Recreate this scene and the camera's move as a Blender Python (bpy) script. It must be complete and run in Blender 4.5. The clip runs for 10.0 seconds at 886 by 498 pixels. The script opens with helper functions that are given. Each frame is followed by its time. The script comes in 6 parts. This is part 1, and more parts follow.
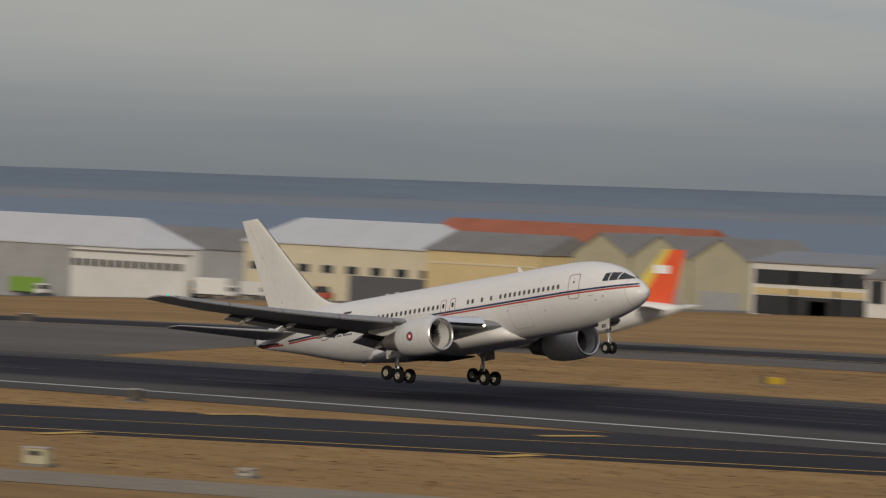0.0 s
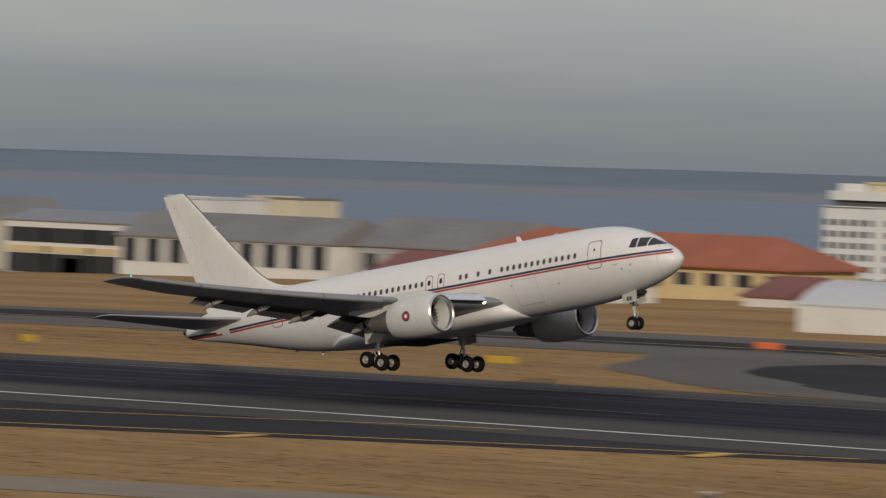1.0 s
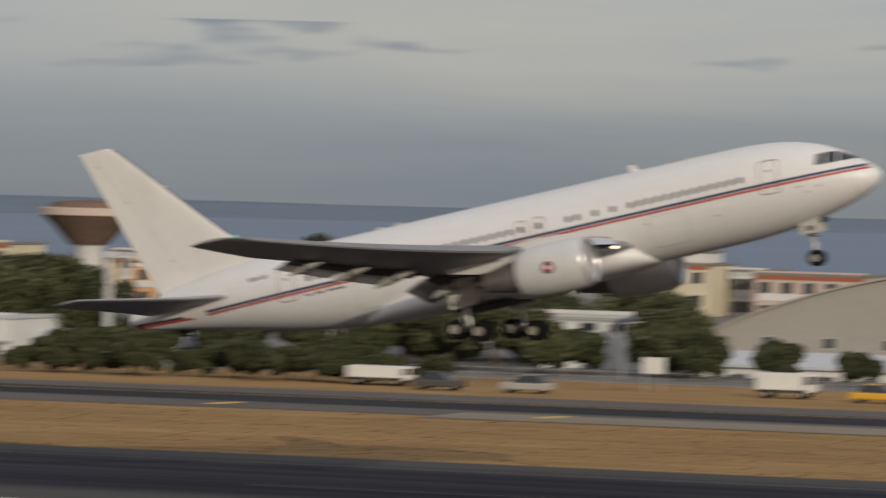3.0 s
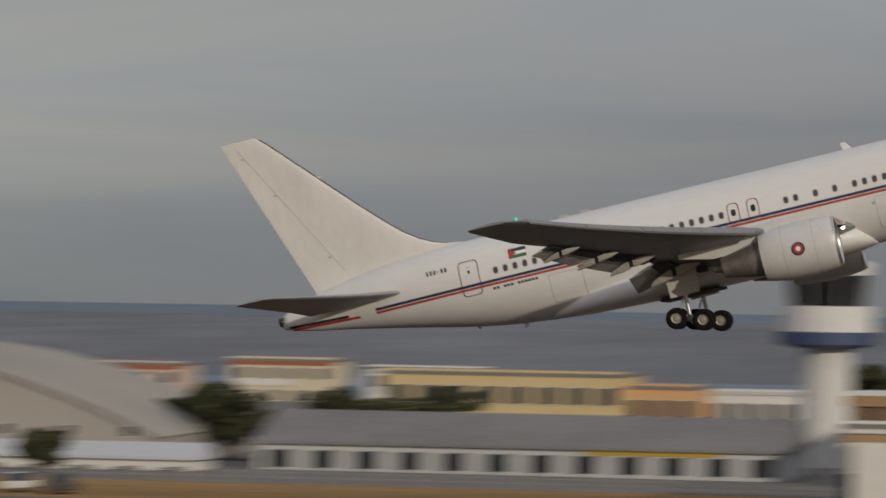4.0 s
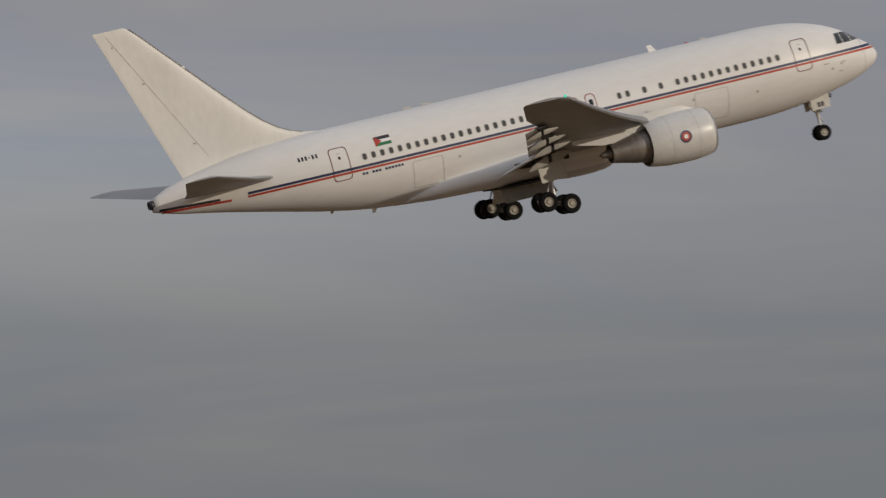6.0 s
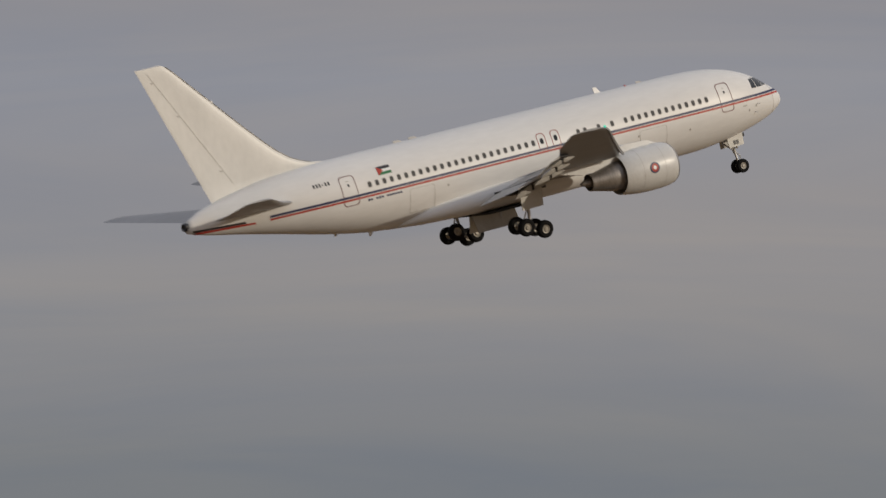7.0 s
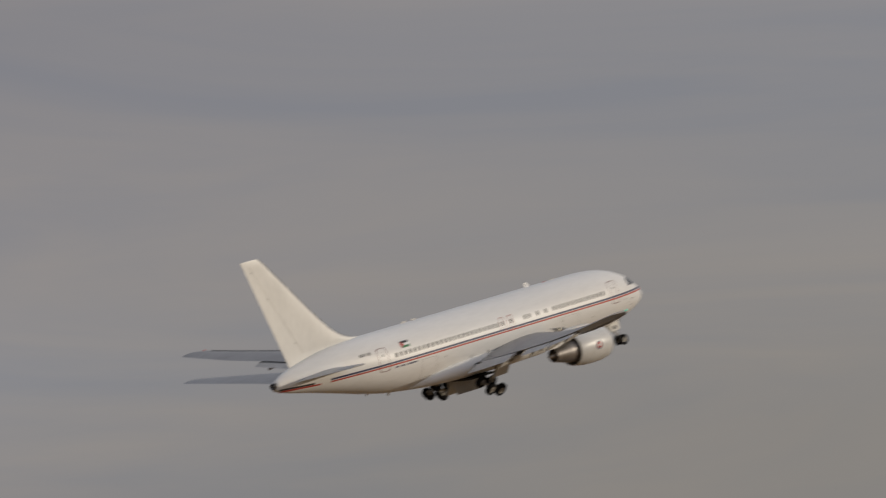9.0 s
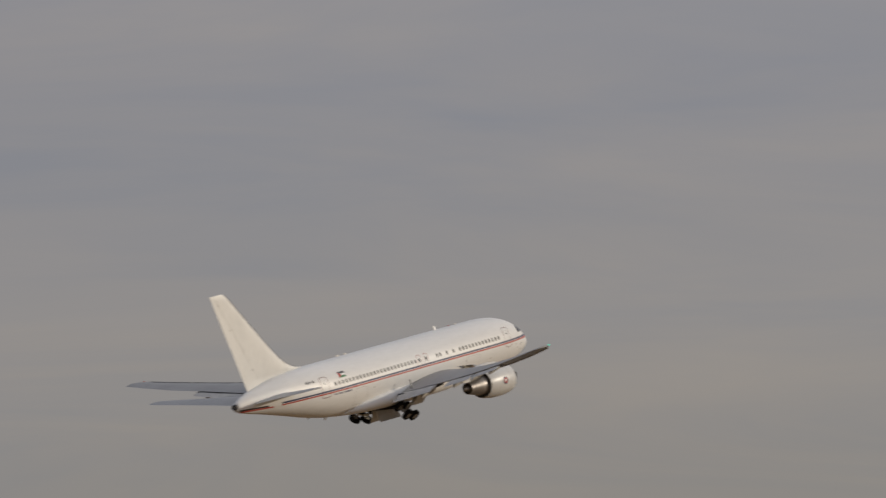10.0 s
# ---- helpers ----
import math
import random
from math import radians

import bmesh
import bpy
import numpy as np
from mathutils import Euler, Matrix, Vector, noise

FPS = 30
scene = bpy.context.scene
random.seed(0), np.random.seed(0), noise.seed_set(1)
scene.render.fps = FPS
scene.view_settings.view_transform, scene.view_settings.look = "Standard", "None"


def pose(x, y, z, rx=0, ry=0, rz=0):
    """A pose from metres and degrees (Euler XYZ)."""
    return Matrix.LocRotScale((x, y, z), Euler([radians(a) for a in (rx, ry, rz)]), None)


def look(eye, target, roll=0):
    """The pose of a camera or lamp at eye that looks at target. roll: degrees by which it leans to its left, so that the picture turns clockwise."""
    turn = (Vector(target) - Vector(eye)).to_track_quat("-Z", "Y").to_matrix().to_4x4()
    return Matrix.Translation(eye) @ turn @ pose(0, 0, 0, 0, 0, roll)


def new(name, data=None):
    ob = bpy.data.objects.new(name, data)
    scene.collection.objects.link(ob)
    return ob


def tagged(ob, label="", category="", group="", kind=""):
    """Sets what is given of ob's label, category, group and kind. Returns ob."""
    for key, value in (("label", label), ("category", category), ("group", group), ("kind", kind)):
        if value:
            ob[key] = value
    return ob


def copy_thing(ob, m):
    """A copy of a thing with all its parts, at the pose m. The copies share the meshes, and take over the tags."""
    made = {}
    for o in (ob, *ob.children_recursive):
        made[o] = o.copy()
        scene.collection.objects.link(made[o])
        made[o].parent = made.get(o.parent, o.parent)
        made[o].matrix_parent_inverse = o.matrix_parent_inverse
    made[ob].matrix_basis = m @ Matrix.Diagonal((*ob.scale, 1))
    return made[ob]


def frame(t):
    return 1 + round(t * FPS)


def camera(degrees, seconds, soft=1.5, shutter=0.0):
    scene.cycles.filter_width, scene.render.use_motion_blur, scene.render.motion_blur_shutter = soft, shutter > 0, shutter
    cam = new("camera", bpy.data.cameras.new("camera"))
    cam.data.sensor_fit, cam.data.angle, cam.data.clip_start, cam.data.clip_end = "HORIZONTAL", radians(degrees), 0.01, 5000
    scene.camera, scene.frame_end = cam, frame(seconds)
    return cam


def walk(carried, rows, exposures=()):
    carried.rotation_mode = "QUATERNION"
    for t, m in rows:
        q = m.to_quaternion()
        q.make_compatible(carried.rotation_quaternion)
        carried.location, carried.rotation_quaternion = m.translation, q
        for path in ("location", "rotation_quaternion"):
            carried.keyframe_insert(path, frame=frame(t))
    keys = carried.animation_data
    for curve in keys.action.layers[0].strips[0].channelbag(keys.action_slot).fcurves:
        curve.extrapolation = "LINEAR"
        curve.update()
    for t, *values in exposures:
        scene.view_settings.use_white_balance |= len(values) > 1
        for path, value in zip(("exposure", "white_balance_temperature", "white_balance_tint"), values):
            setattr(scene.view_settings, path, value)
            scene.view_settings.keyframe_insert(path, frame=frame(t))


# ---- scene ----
EYE_HEIGHT = 19.43


def aim(pan, tilt, roll):
    """The pose of the camera on its stand: degrees right of +y, above the level, and of lean."""
    return pose(0, 0, EYE_HEIGHT, 90 + tilt, 0, -pan) @ pose(0, 0, 0, 0, 0, roll)


cam = camera(8.740, 10.0, soft=1.25, shutter=0.5)
walk(cam, [
    (0, aim(-47.660, -1.010, 1.96)),
    (0.5, aim(-44.411, -1.101, 1.79)),
    (1, aim(-40.273, -1.198, 1.74)),
    (1.5, aim(-36.666, -1.349, 1.77)),
    (2, aim(-32.079, -1.295, 1.84)),
    (2.5, aim(-25.371, -1.172, 1.79)),
    (3, aim(-20.009, -0.842, 1.39)),
    (3.2, aim(-18.550, -0.665, 1.26)),
    (4.3, aim(-3.711, 0.390, 0.95)),
    (4.5, aim(-0.903, 0.547, 0.93)),
    (5, aim(6.072, 0.968, 0.94)),
    (5.5, aim(13.633, 1.614, 0.86)),
    (5.7, aim(16.711, 1.823, 0.84)),
    (6.8, aim(30.056, 3.235, 0.52)),
    (7, aim(32.119, 3.550, 0.43)),
    (7.5, aim(35.550, 4.318, 0.15)),
    (8, aim(39.382, 5.403, -0.02)),
    (8.5, aim(44.097, 5.926, -0.29)),
    (9, aim(48.257, 6.498, -0.43)),
    (9.5, aim(52.375, 6.956, -0.51)),
    (10, aim(54.547, 7.183, -0.52)),
], exposures=((0, -0.15), (1, -0.07), (1.5, -0.03), (2, 0.15), (2.5, 0.2), (3.0, 0.06), (3.2, 0.02), (4.3, -0.25), (5.7, -0.16), (7, -0.08), (7.5, -0.12), (8, -0.32), (8.5, -0.26), (9.5, -0.06), (10, -0.05)))

# ---- world and sun ----
SUN_ELEVATION, SUN_AZIMUTH = 18.0, 140.0  # degrees above the level; degrees from +y towards +x


def make_world():
    world = bpy.data.worlds.new("evening_sky")
    world.use_nodes = True
    scene.world = world
    nt = world.node_tree
    nodes, links = nt.nodes, nt.links
    back = nodes["Background"]
    sky = nodes.new("ShaderNodeTexSky")
    sky.sky_type = 'NISHITA'
    sky.sun_disc = False
    sky.sun_elevation, sky.sun_rotation = radians(SUN_ELEVATION), radians(SUN_AZIMUTH)
    coord = nodes.new("ShaderNodeTexCoord")
    split = nodes.new("ShaderNodeSeparateXYZ")
    links.new(coord.outputs["Generated"], split.inputs[0])
    # long flat cloud streaks
    stretch = nodes.new("ShaderNodeMapping")
    stretch.inputs["Scale"].default_value = (5, 5, 70)
    stretch.inputs["Rotation"].default_value = (0, radians(1.2), 0)
    links.new(coord.outputs["Generated"], stretch.inputs["Vector"])
    streak = nodes.new("ShaderNodeTexNoise")
    streak.inputs["Scale"].default_value = 1.0
    streak.inputs["Detail"].default_value = 6
    streak.inputs["Roughness"].default_value = 0.52
    streak.inputs["Distortion"].default_value = 0.6
    links.new(stretch.outputs["Vector"], streak.inputs["Vector"])
    # bands of cloud by height, wavering with the streaks
    waver = nodes.new("ShaderNodeMath")
    waver.operation = 'MULTIPLY_ADD'
    waver.inputs[1].default_value = 0.013
    links.new(streak.outputs["Fac"], waver.inputs[0])
    links.new(split.outputs["Z"], waver.inputs[2])
    def height_ramp(stops):
        ramp = nodes.new("ShaderNodeValToRGB")
        while len(ramp.color_ramp.elements) < len(stops):
            ramp.color_ramp.elements.new(0.5)
        for e, (p, c) in zip(ramp.color_ramp.elements, stops):
            e.position, e.color = p, (*c, 1)
        links.new(waver.outputs[0], ramp.inputs["Fac"])
        return ramp
    upper = [(0.085, (0.275, 0.281, 0.312)), (0.115, (0.286, 0.277, 0.296)), (0.16, (0.280, 0.260, 0.262)), (0.35, (0.42, 0.41, 0.42)), (1.0, (0.60, 0.63, 0.70))]
    west = height_ramp([(0.0, (0.215, 0.240, 0.258)), (0.012, (0.250, 0.280, 0.304)), (0.022, (0.365, 0.388, 0.395)), (0.035, (0.42, 0.435, 0.425)), (0.055, (0.36, 0.372, 0.375))] + upper)
    east = height_ramp([(0.0, (0.215, 0.226, 0.242)), (0.030, (0.238, 0.252, 0.268)), (0.042, (0.300, 0.318, 0.338)), (0.058, (0.338, 0.362, 0.395)), (0.07, (0.315, 0.332, 0.370))] + upper)
    where = nodes.new("ShaderNodeMapRange")
    where.interpolation_type = 'SMOOTHSTEP'
    where.inputs["From Min"].default_value, where.inputs["From Max"].default_value = -0.30, -0.02
    links.new(split.outputs["X"], where.inputs["Value"])
    far_east = height_ramp([(0.0, (0.185, 0.205, 0.225)), (0.030, (0.198, 0.214, 0.238)), (0.045, (0.245, 0.248, 0.266)), (0.064, (0.298, 0.288, 0.298)), (0.078, (0.300, 0.290, 0.305)), (0.098, (0.298, 0.301, 0.335))] + upper[1:])
    further = nodes.new("ShaderNodeMapRange")
    further.interpolation_type = 'SMOOTHSTEP'
    further.inputs["From Min"].default_value, further.inputs["From Max"].default_value = 0.22, 0.50
    links.new(split.outputs["X"], further.inputs["Value"])
    eastern = nodes.new("ShaderNodeMix")
    eastern.data_type = 'RGBA'
    links.new(further.outputs["Result"], eastern.inputs["Factor"])
    links.new(east.outputs["Color"], eastern.inputs["A"])
    links.new(far_east.outputs["Color"], eastern.inputs["B"])
    sunward = height_ramp([(0.0, (0.185, 0.205, 0.225)), (0.05, (0.27, 0.248, 0.228)), (0.09, (0.285, 0.261, 0.236)), (0.12, (0.298, 0.281, 0.270)), (0.165, (0.288, 0.281, 0.290)), (0.35, (0.42, 0.41, 0.42)), (1.0, (0.60, 0.63, 0.70))])
    turning = nodes.new("ShaderNodeMapRange")
    turning.interpolation_type = 'SMOOTHSTEP'
    turning.inputs["From Min"].default_value, turning.inputs["From Max"].default_value = 0.60, 0.80
    links.new(split.outputs["X"], turning.inputs["Value"])
    warmer = nodes.new("ShaderNodeMix")
    warmer.data_type = 'RGBA'
    links.new(turning.outputs["Result"], warmer.inputs["Factor"])
    links.new(eastern.outputs["Result"], warmer.inputs["A"])
    links.new(sunward.outputs["Color"], warmer.inputs["B"])
    ramp = nodes.new("ShaderNodeMix")
    ramp.data_type = 'RGBA'
    links.new(where.outputs["Result"], ramp.inputs["Factor"])
    links.new(west.outputs["Color"], ramp.inputs["A"])
    links.new(warmer.outputs["Result"], ramp.inputs["B"])
    # light and dark within the cloud sheet
    mottle_map = nodes.new("ShaderNodeMapping")
    mottle_map.inputs["Scale"].default_value = (6, 6, 48)
    mottle_map.inputs["Rotation"].default_value = (radians(0.8), radians(-0.8), 0)
    links.new(coord.outputs["Generated"], mottle_map.inputs["Vector"])
    mottle = nodes.new("ShaderNodeTexNoise")
    mottle.inputs["Scale"].default_value, mottle.inputs["Detail"].default_value = 1.0, 7
    mottle.inputs["Roughness"].default_value, mottle.inputs["Distortion"].default_value = 0.55, 0.9
    links.new(mottle_map.outputs["Vector"], mottle.inputs["Vector"])
    tone = nodes.new("ShaderNodeValToRGB")
    tone.color_ramp.elements[0].position, tone.color_ramp.elements[1].position = 0.30, 0.68
    tone.color_ramp.elements[0].color, tone.color_ramp.elements[1].color = (0.89, 0.92, 0.985, 1), (1.115, 1.062, 1.005, 1)
    links.new(mottle.outputs["Fac"], tone.inputs["Fac"])
    mul = nodes.new("ShaderNodeMix")
    mul.data_type, mul.blend_type = 'RGBA', 'MULTIPLY'
    mul.inputs["Factor"].default_value = 1.0
    links.new(ramp.outputs["Result"], mul.inputs["A"])
    links.new(tone.outputs["Color"], mul.inputs["B"])
    # a few small dark cloudlets low over the far shore
    small = nodes.new("ShaderNodeMapping")
    small.inputs["Scale"].default_value = (32, 32, 170)
    links.new(coord.outputs["Generated"], small.inputs["Vector"])
    puff = nodes.new("ShaderNodeTexNoise")
    puff.inputs["Scale"].default_value, puff.inputs["Detail"].default_value = 1.0, 2
    links.new(small.outputs["Vector"], puff.inputs["Vector"])
    cut = nodes.new("ShaderNodeMapRange")
    cut.interpolation_type = 'SMOOTHSTEP'
    cut.inputs["From Min"].default_value, cut.inputs["From Max"].default_value = 0.55, 0.70
    links.new(puff.outputs["Fac"], cut.inputs["Value"])
    low = nodes.new("ShaderNodeMath")
    low.operation = 'COMPARE'
    low.inputs[1].default_value, low.inputs[2].default_value = 0.0195, 0.0045
    links.new(split.outputs["Z"], low.inputs[0])
    side = nodes.new("ShaderNodeMath")
    side.operation = 'COMPARE'
    side.inputs[1].default_value, side.inputs[2].default_value = -0.385, 0.12
    links.new(split.outputs["X"], side.inputs[0])
    both = nodes.new("ShaderNodeMath")
    both.operation = 'MULTIPLY'
    links.new(low.outputs[0], both.inputs[0])
    links.new(side.outputs[0], both.inputs[1])
    amount = nodes.new("ShaderNodeMath")
    amount.operation = 'MULTIPLY'
    links.new(both.outputs[0], amount.inputs[0])
    links.new(cut.outputs["Result"], amount.inputs[1])
    dark = nodes.new("ShaderNodeMix")
    dark.data_type = 'RGBA'
    dark.inputs["B"].default_value = (0.225, 0.255, 0.30, 1)
    links.new(amount.outputs[0], dark.inputs["Factor"])
    links.new(mul.outputs["Result"], dark.inputs["A"])
    # the clear sky glimmers through the sheet
    clear = nodes.new("ShaderNodeMix")
    clear.data_type, clear.blend_type = 'RGBA', 'MULTIPLY'
    clear.inputs["Factor"].default_value = 1.0
    clear.inputs["B"].default_value = (0.06, 0.06, 0.07, 1)
    links.new(sky.outputs[0], clear.inputs["A"])
    both_skies = nodes.new("ShaderNodeMix")
    both_skies.data_type = 'RGBA'
    both_skies.inputs["Factor"].default_value = 0.88
    links.new(clear.outputs["Result"], both_skies.inputs["A"])
    links.new(dark.outputs["Result"], both_skies.inputs["B"])
    links.new(both_skies.outputs["Result"], back.inputs["Color"])
    back.inputs["Strength"].default_value = 1.0


make_world()
a, e = radians(SUN_AZIMUTH), radians(SUN_ELEVATION)
SUN_WAY = Vector((math.sin(a) * math.cos(e), math.cos(a) * math.cos(e), math.sin(e)))
sun = new("sun", bpy.data.lights.new("sun", 'SUN'))
sun.data.energy, sun.data.angle, sun.data.color = 2.05, radians(0.6), (1.0, 0.88, 0.71)
sun.matrix_world = look(SUN_WAY * 100, (0, 0, 0))


# ---- materials ----
def mat(name, col, rough=0.6, metal=0.0, var=0.18, scale=0.5, fine=8.0, bump=0.02, stretch=(1, 1, 1), glow=None, tint=None):
    m = bpy.data.materials.new(name)
    m.use_nodes = True
    nt = m.node_tree
    nodes, links = nt.nodes, nt.links
    b = nodes["Principled BSDF"]
    b.inputs["Roughness"].default_value, b.inputs["Metallic"].default_value = rough, metal
    coord = nodes.new("ShaderNodeTexCoord")
    mp = nodes.new("ShaderNodeMapping")
    mp.inputs["Scale"].default_value = stretch
    links.new(coord.outputs["Object"], mp.inputs["Vector"])
    big, tiny = nodes.new("ShaderNodeTexNoise"), nodes.new("ShaderNodeTexNoise")
    big.inputs["Scale"].default_value, big.inputs["Detail"].default_value = scale, 5
    tiny.inputs["Scale"].default_value, tiny.inputs["Detail"].default_value = fine, 3
    for n in (big, tiny):
        links.new(mp.outputs["Vector"], n.inputs["Vector"])
    mean = nodes.new("ShaderNodeMath")
    mean.operation = 'MULTIPLY_ADD'
    mean.inputs[1].default_value = 0.55
    half = nodes.new("ShaderNodeMath")
    half.operation = 'MULTIPLY'
    half.inputs[1].default_value = 0.45
    links.new(tiny.outputs["Fac"], half.inputs[0])
    links.new(big.outputs["Fac"], mean.inputs[0])
    links.new(half.outputs[0], mean.inputs[2])
    ramp = nodes.new("ShaderNodeValToRGB")
    other = tint or col
    ramp.color_ramp.elements[0].position, ramp.color_ramp.elements[1].position = 0.33, 0.67
    ramp.color_ramp.elements[0].color = (*[c * (1 - var) for c in col], 1)
    ramp.color_ramp.elements[1].color = (*[min(0.95, c * (1 + var)) for c in other], 1)
    links.new(mean.outputs[0], ramp.inputs["Fac"])
    links.new(ramp.outputs["Color"], b.inputs["Base Color"])
    if bump:
        bp = nodes.new("ShaderNodeBump")
        bp.inputs["Strength"].default_value, bp.inputs["Distance"].default_value = 0.5, bump
        links.new(tiny.outputs["Fac"], bp.inputs["Height"])
        links.new(bp.outputs["Normal"], b.inputs["Normal"])
    if rough >= 0.9:
        b.inputs["Specular IOR Level"].default_value = 0.12
    if glow:
        b.inputs["Emission Color"].default_value, b.inputs["Emission Strength"].default_value = (*glow[:3], 1), glow[3]
    return m


WHITE = mat("white_aircraft_paint", (0.70, 0.695, 0.685), 0.42, var=0.05, scale=0.35, fine=2.5, bump=0, stretch=(0.4, 1, 1.6))
FIN_WHITE = mat("aged_white_paint", (0.66, 0.648, 0.615), 0.45, var=0.06, scale=0.4, fine=3, bump=0, stretch=(1, 1, 0.5))
WING_GREY = mat("grey_wing_paint", (0.20, 0.205, 0.22), 0.42, var=0.12, scale=0.5, fine=4, bump=0, stretch=(0.3, 1, 1))
PANEL_GREY = mat("primer_grey_panel", (0.37, 0.37, 0.375), 0.5, var=0.2, scale=1.2, fine=6, bump=0)
CHROME = mat("polished_aluminium", (0.80, 0.79, 0.77), 0.16, 1.0, var=0.05, scale=2, fine=12, bump=0)
LIP = mat("brushed_inlet_metal", (0.62, 0.61, 0.60), 0.33, 0.9, var=0.08, scale=2, fine=12, bump=0)
STEEL = mat("gear_steel", (0.5, 0.5, 0.5), 0.4, 0.6, var=0.2, scale=3, fine=12, bump=0)
GEAR_PAINT = mat("gear_door_paint", (0.48, 0.47, 0.44), 0.45, var=0.12, scale=2, fine=10, bump=0)
COWL = mat("engine_cowl_paint", (0.58, 0.58, 0.57), 0.36, var=0.07, scale=0.8, fine=5, bump=0)
CORE = mat("burnt_engine_metal", (0.27, 0.25, 0.235), 0.45, 0.6, var=0.3, scale=1.5, fine=8, bump=0, stretch=(2, 1, 1))
DARK = mat("dark_cavity", (0.02, 0.02, 0.022), 0.7, var=0.3, bump=0)
RUBBER = mat("tyre_rubber", (0.010, 0.010, 0.0105), 0.9, var=0.3, scale=4, fine=20, bump=0)
RIM = mat("wheel_rim", (0.33, 0.31, 0.275), 0.55, 0.2, var=0.2, scale=5, fine=20, bump=0)
GLASS = mat("dark_cabin_glass", (0.025, 0.028, 0.032), 0.12, var=0.2, bump=0)
WINDOW_RIM = mat("window_surround", (0.42, 0.41, 0.40), 0.5, var=0.1, bump=0)
CABIN = mat("cabin_window_plastic", (0.055, 0.055, 0.055), 0.7, var=0.25, scale=0.8, bump=0)
NAVY = mat("navy_stripe_paint", (0.022, 0.030, 0.090), 0.5, var=0.1, bump=0)
RED = mat("red_stripe_paint", (0.40, 0.045, 0.03), 0.5, var=0.1, bump=0)
BLACK = mat("black_paint", (0.03, 0.03, 0.035), 0.4, var=0.1, bump=0)
DOOR_LINE = mat("door_outline_paint", (0.19, 0.09, 0.09), 0.45, var=0.1, bump=0)
SEAM = mat("panel_seam", (0.40, 0.385, 0.36), 0.5, var=0.15, bump=0)
GREEN = mat("green_paint", (0.02, 0.16, 0.06), 0.4, var=0.1, bump=0)
FLAG_WHITE = mat("flag_white", (0.8, 0.8, 0.8), 0.4, var=0.04, bump=0)
NAV_GREEN = mat("green_navigation_light", (0.05, 0.4, 0.3), 0.2, bump=0, glow=(0.05, 0.9, 0.6, 0.6))
EXIT_RED = mat("exit_outline_paint", (0.30, 0.075, 0.06), 0.45, var=0.1, bump=0)
FIN_SEAM = mat("faint_panel_seam", (0.47, 0.45, 0.40), 0.5, var=0.3, scale=1.5, bump=0)
TAIL_GREY = mat("grey_tailplane_paint", (0.29, 0.295, 0.31), 0.4, var=0.12, scale=0.5, fine=4, bump=0, stretch=(0.3, 1, 1))
FAIRING = mat("dull_fairing_paint", (0.34, 0.33, 0.31), 0.5, var=0.2, scale=1.2, fine=6, bump=0)
BOX_TAN = mat("weathered_tan_cabinet", (0.24, 0.19, 0.13), 0.8, var=0.2, scale=1, bump=0)
EDGE_METAL = mat("dull_leading_edge_metal", (0.22, 0.21, 0.20), 0.4, 0.5, var=0.15, bump=0)
BEAM = mat("landing_light_lens", (0.9, 0.85, 0.7), 0.1, bump=0, glow=(1.0, 0.85, 0.6, 3.0))
BEACON = mat("red_beacon_glass", (0.5, 0.06, 0.04), 0.2, bump=0)

GRASS = mat("dry_grass_ground", (0.262, 0.160, 0.066), 0.95, var=0.24, scale=0.035, fine=0.35, bump=0.05, tint=(0.315, 0.196, 0.084), stretch=(0.3, 1.2, 1))
STRAW = mat("dry_grass_blades", (0.262, 0.160, 0.066), 0.9, var=0.15, scale=0.05, fine=0.6, bump=0, tint=(0.30, 0.186, 0.08), stretch=(0.5, 1, 1))
TAXI = mat("worn_taxiway_asphalt", (0.130, 0.118, 0.105), 0.95, var=0.2, scale=0.06, fine=1.5, bump=0.01, stretch=(0.35, 1, 1))
EXIT = mat("exit_asphalt", (0.030, 0.030, 0.035), 0.95, var=0.45, scale=0.035, fine=1.5, bump=0.01, stretch=(0.5, 1.4, 1))
APRON = mat("concrete_apron", (0.19, 0.18, 0.165), 0.95, var=0.12, scale=0.08, fine=1.0, bump=0.01)
PATH = mat("pale_dusty_concrete", (0.25, 0.215, 0.165), 0.95, var=0.15, scale=0.06, fine=0.8, bump=0.01, stretch=(0.4, 1, 1))
LINE_WHITE = mat("runway_white_paint", (0.62, 0.61, 0.58), 0.7, var=0.2, scale=0.3, fine=4, bump=0)
LINE_YELLOW = mat("taxiway_yellow_paint", (0.58, 0.36, 0.07), 0.7, var=0.25, scale=0.3, fine=4, bump=0)
# haze is mixed into these four far colours; the air itself is clear
WATER = mat("haze_paled_river_water", (0.152, 0.203, 0.268), 0.7, var=0.07, scale=0.004, fine=0.03, bump=0, stretch=(0.15, 1, 1))
SHORE = mat("haze_tinted_far_shore", (0.165, 0.205, 0.25), 1.0, var=0.10, scale=0.006, fine=0.05, bump=0, stretch=(0.25, 0.25, 2))
TOWN_HAZE = mat("haze_tinted_far_town", (0.185, 0.193, 0.208), 1.0, var=0.22, scale=0.006, fine=0.03, bump=0, stretch=(0.6, 0.15, 2))
MUD = mat("haze_tinted_mud_flat", (0.222, 0.242, 0.266), 1.0, var=0.08, scale=0.005, fine=0.05, bump=0, stretch=(0.2, 1, 1))


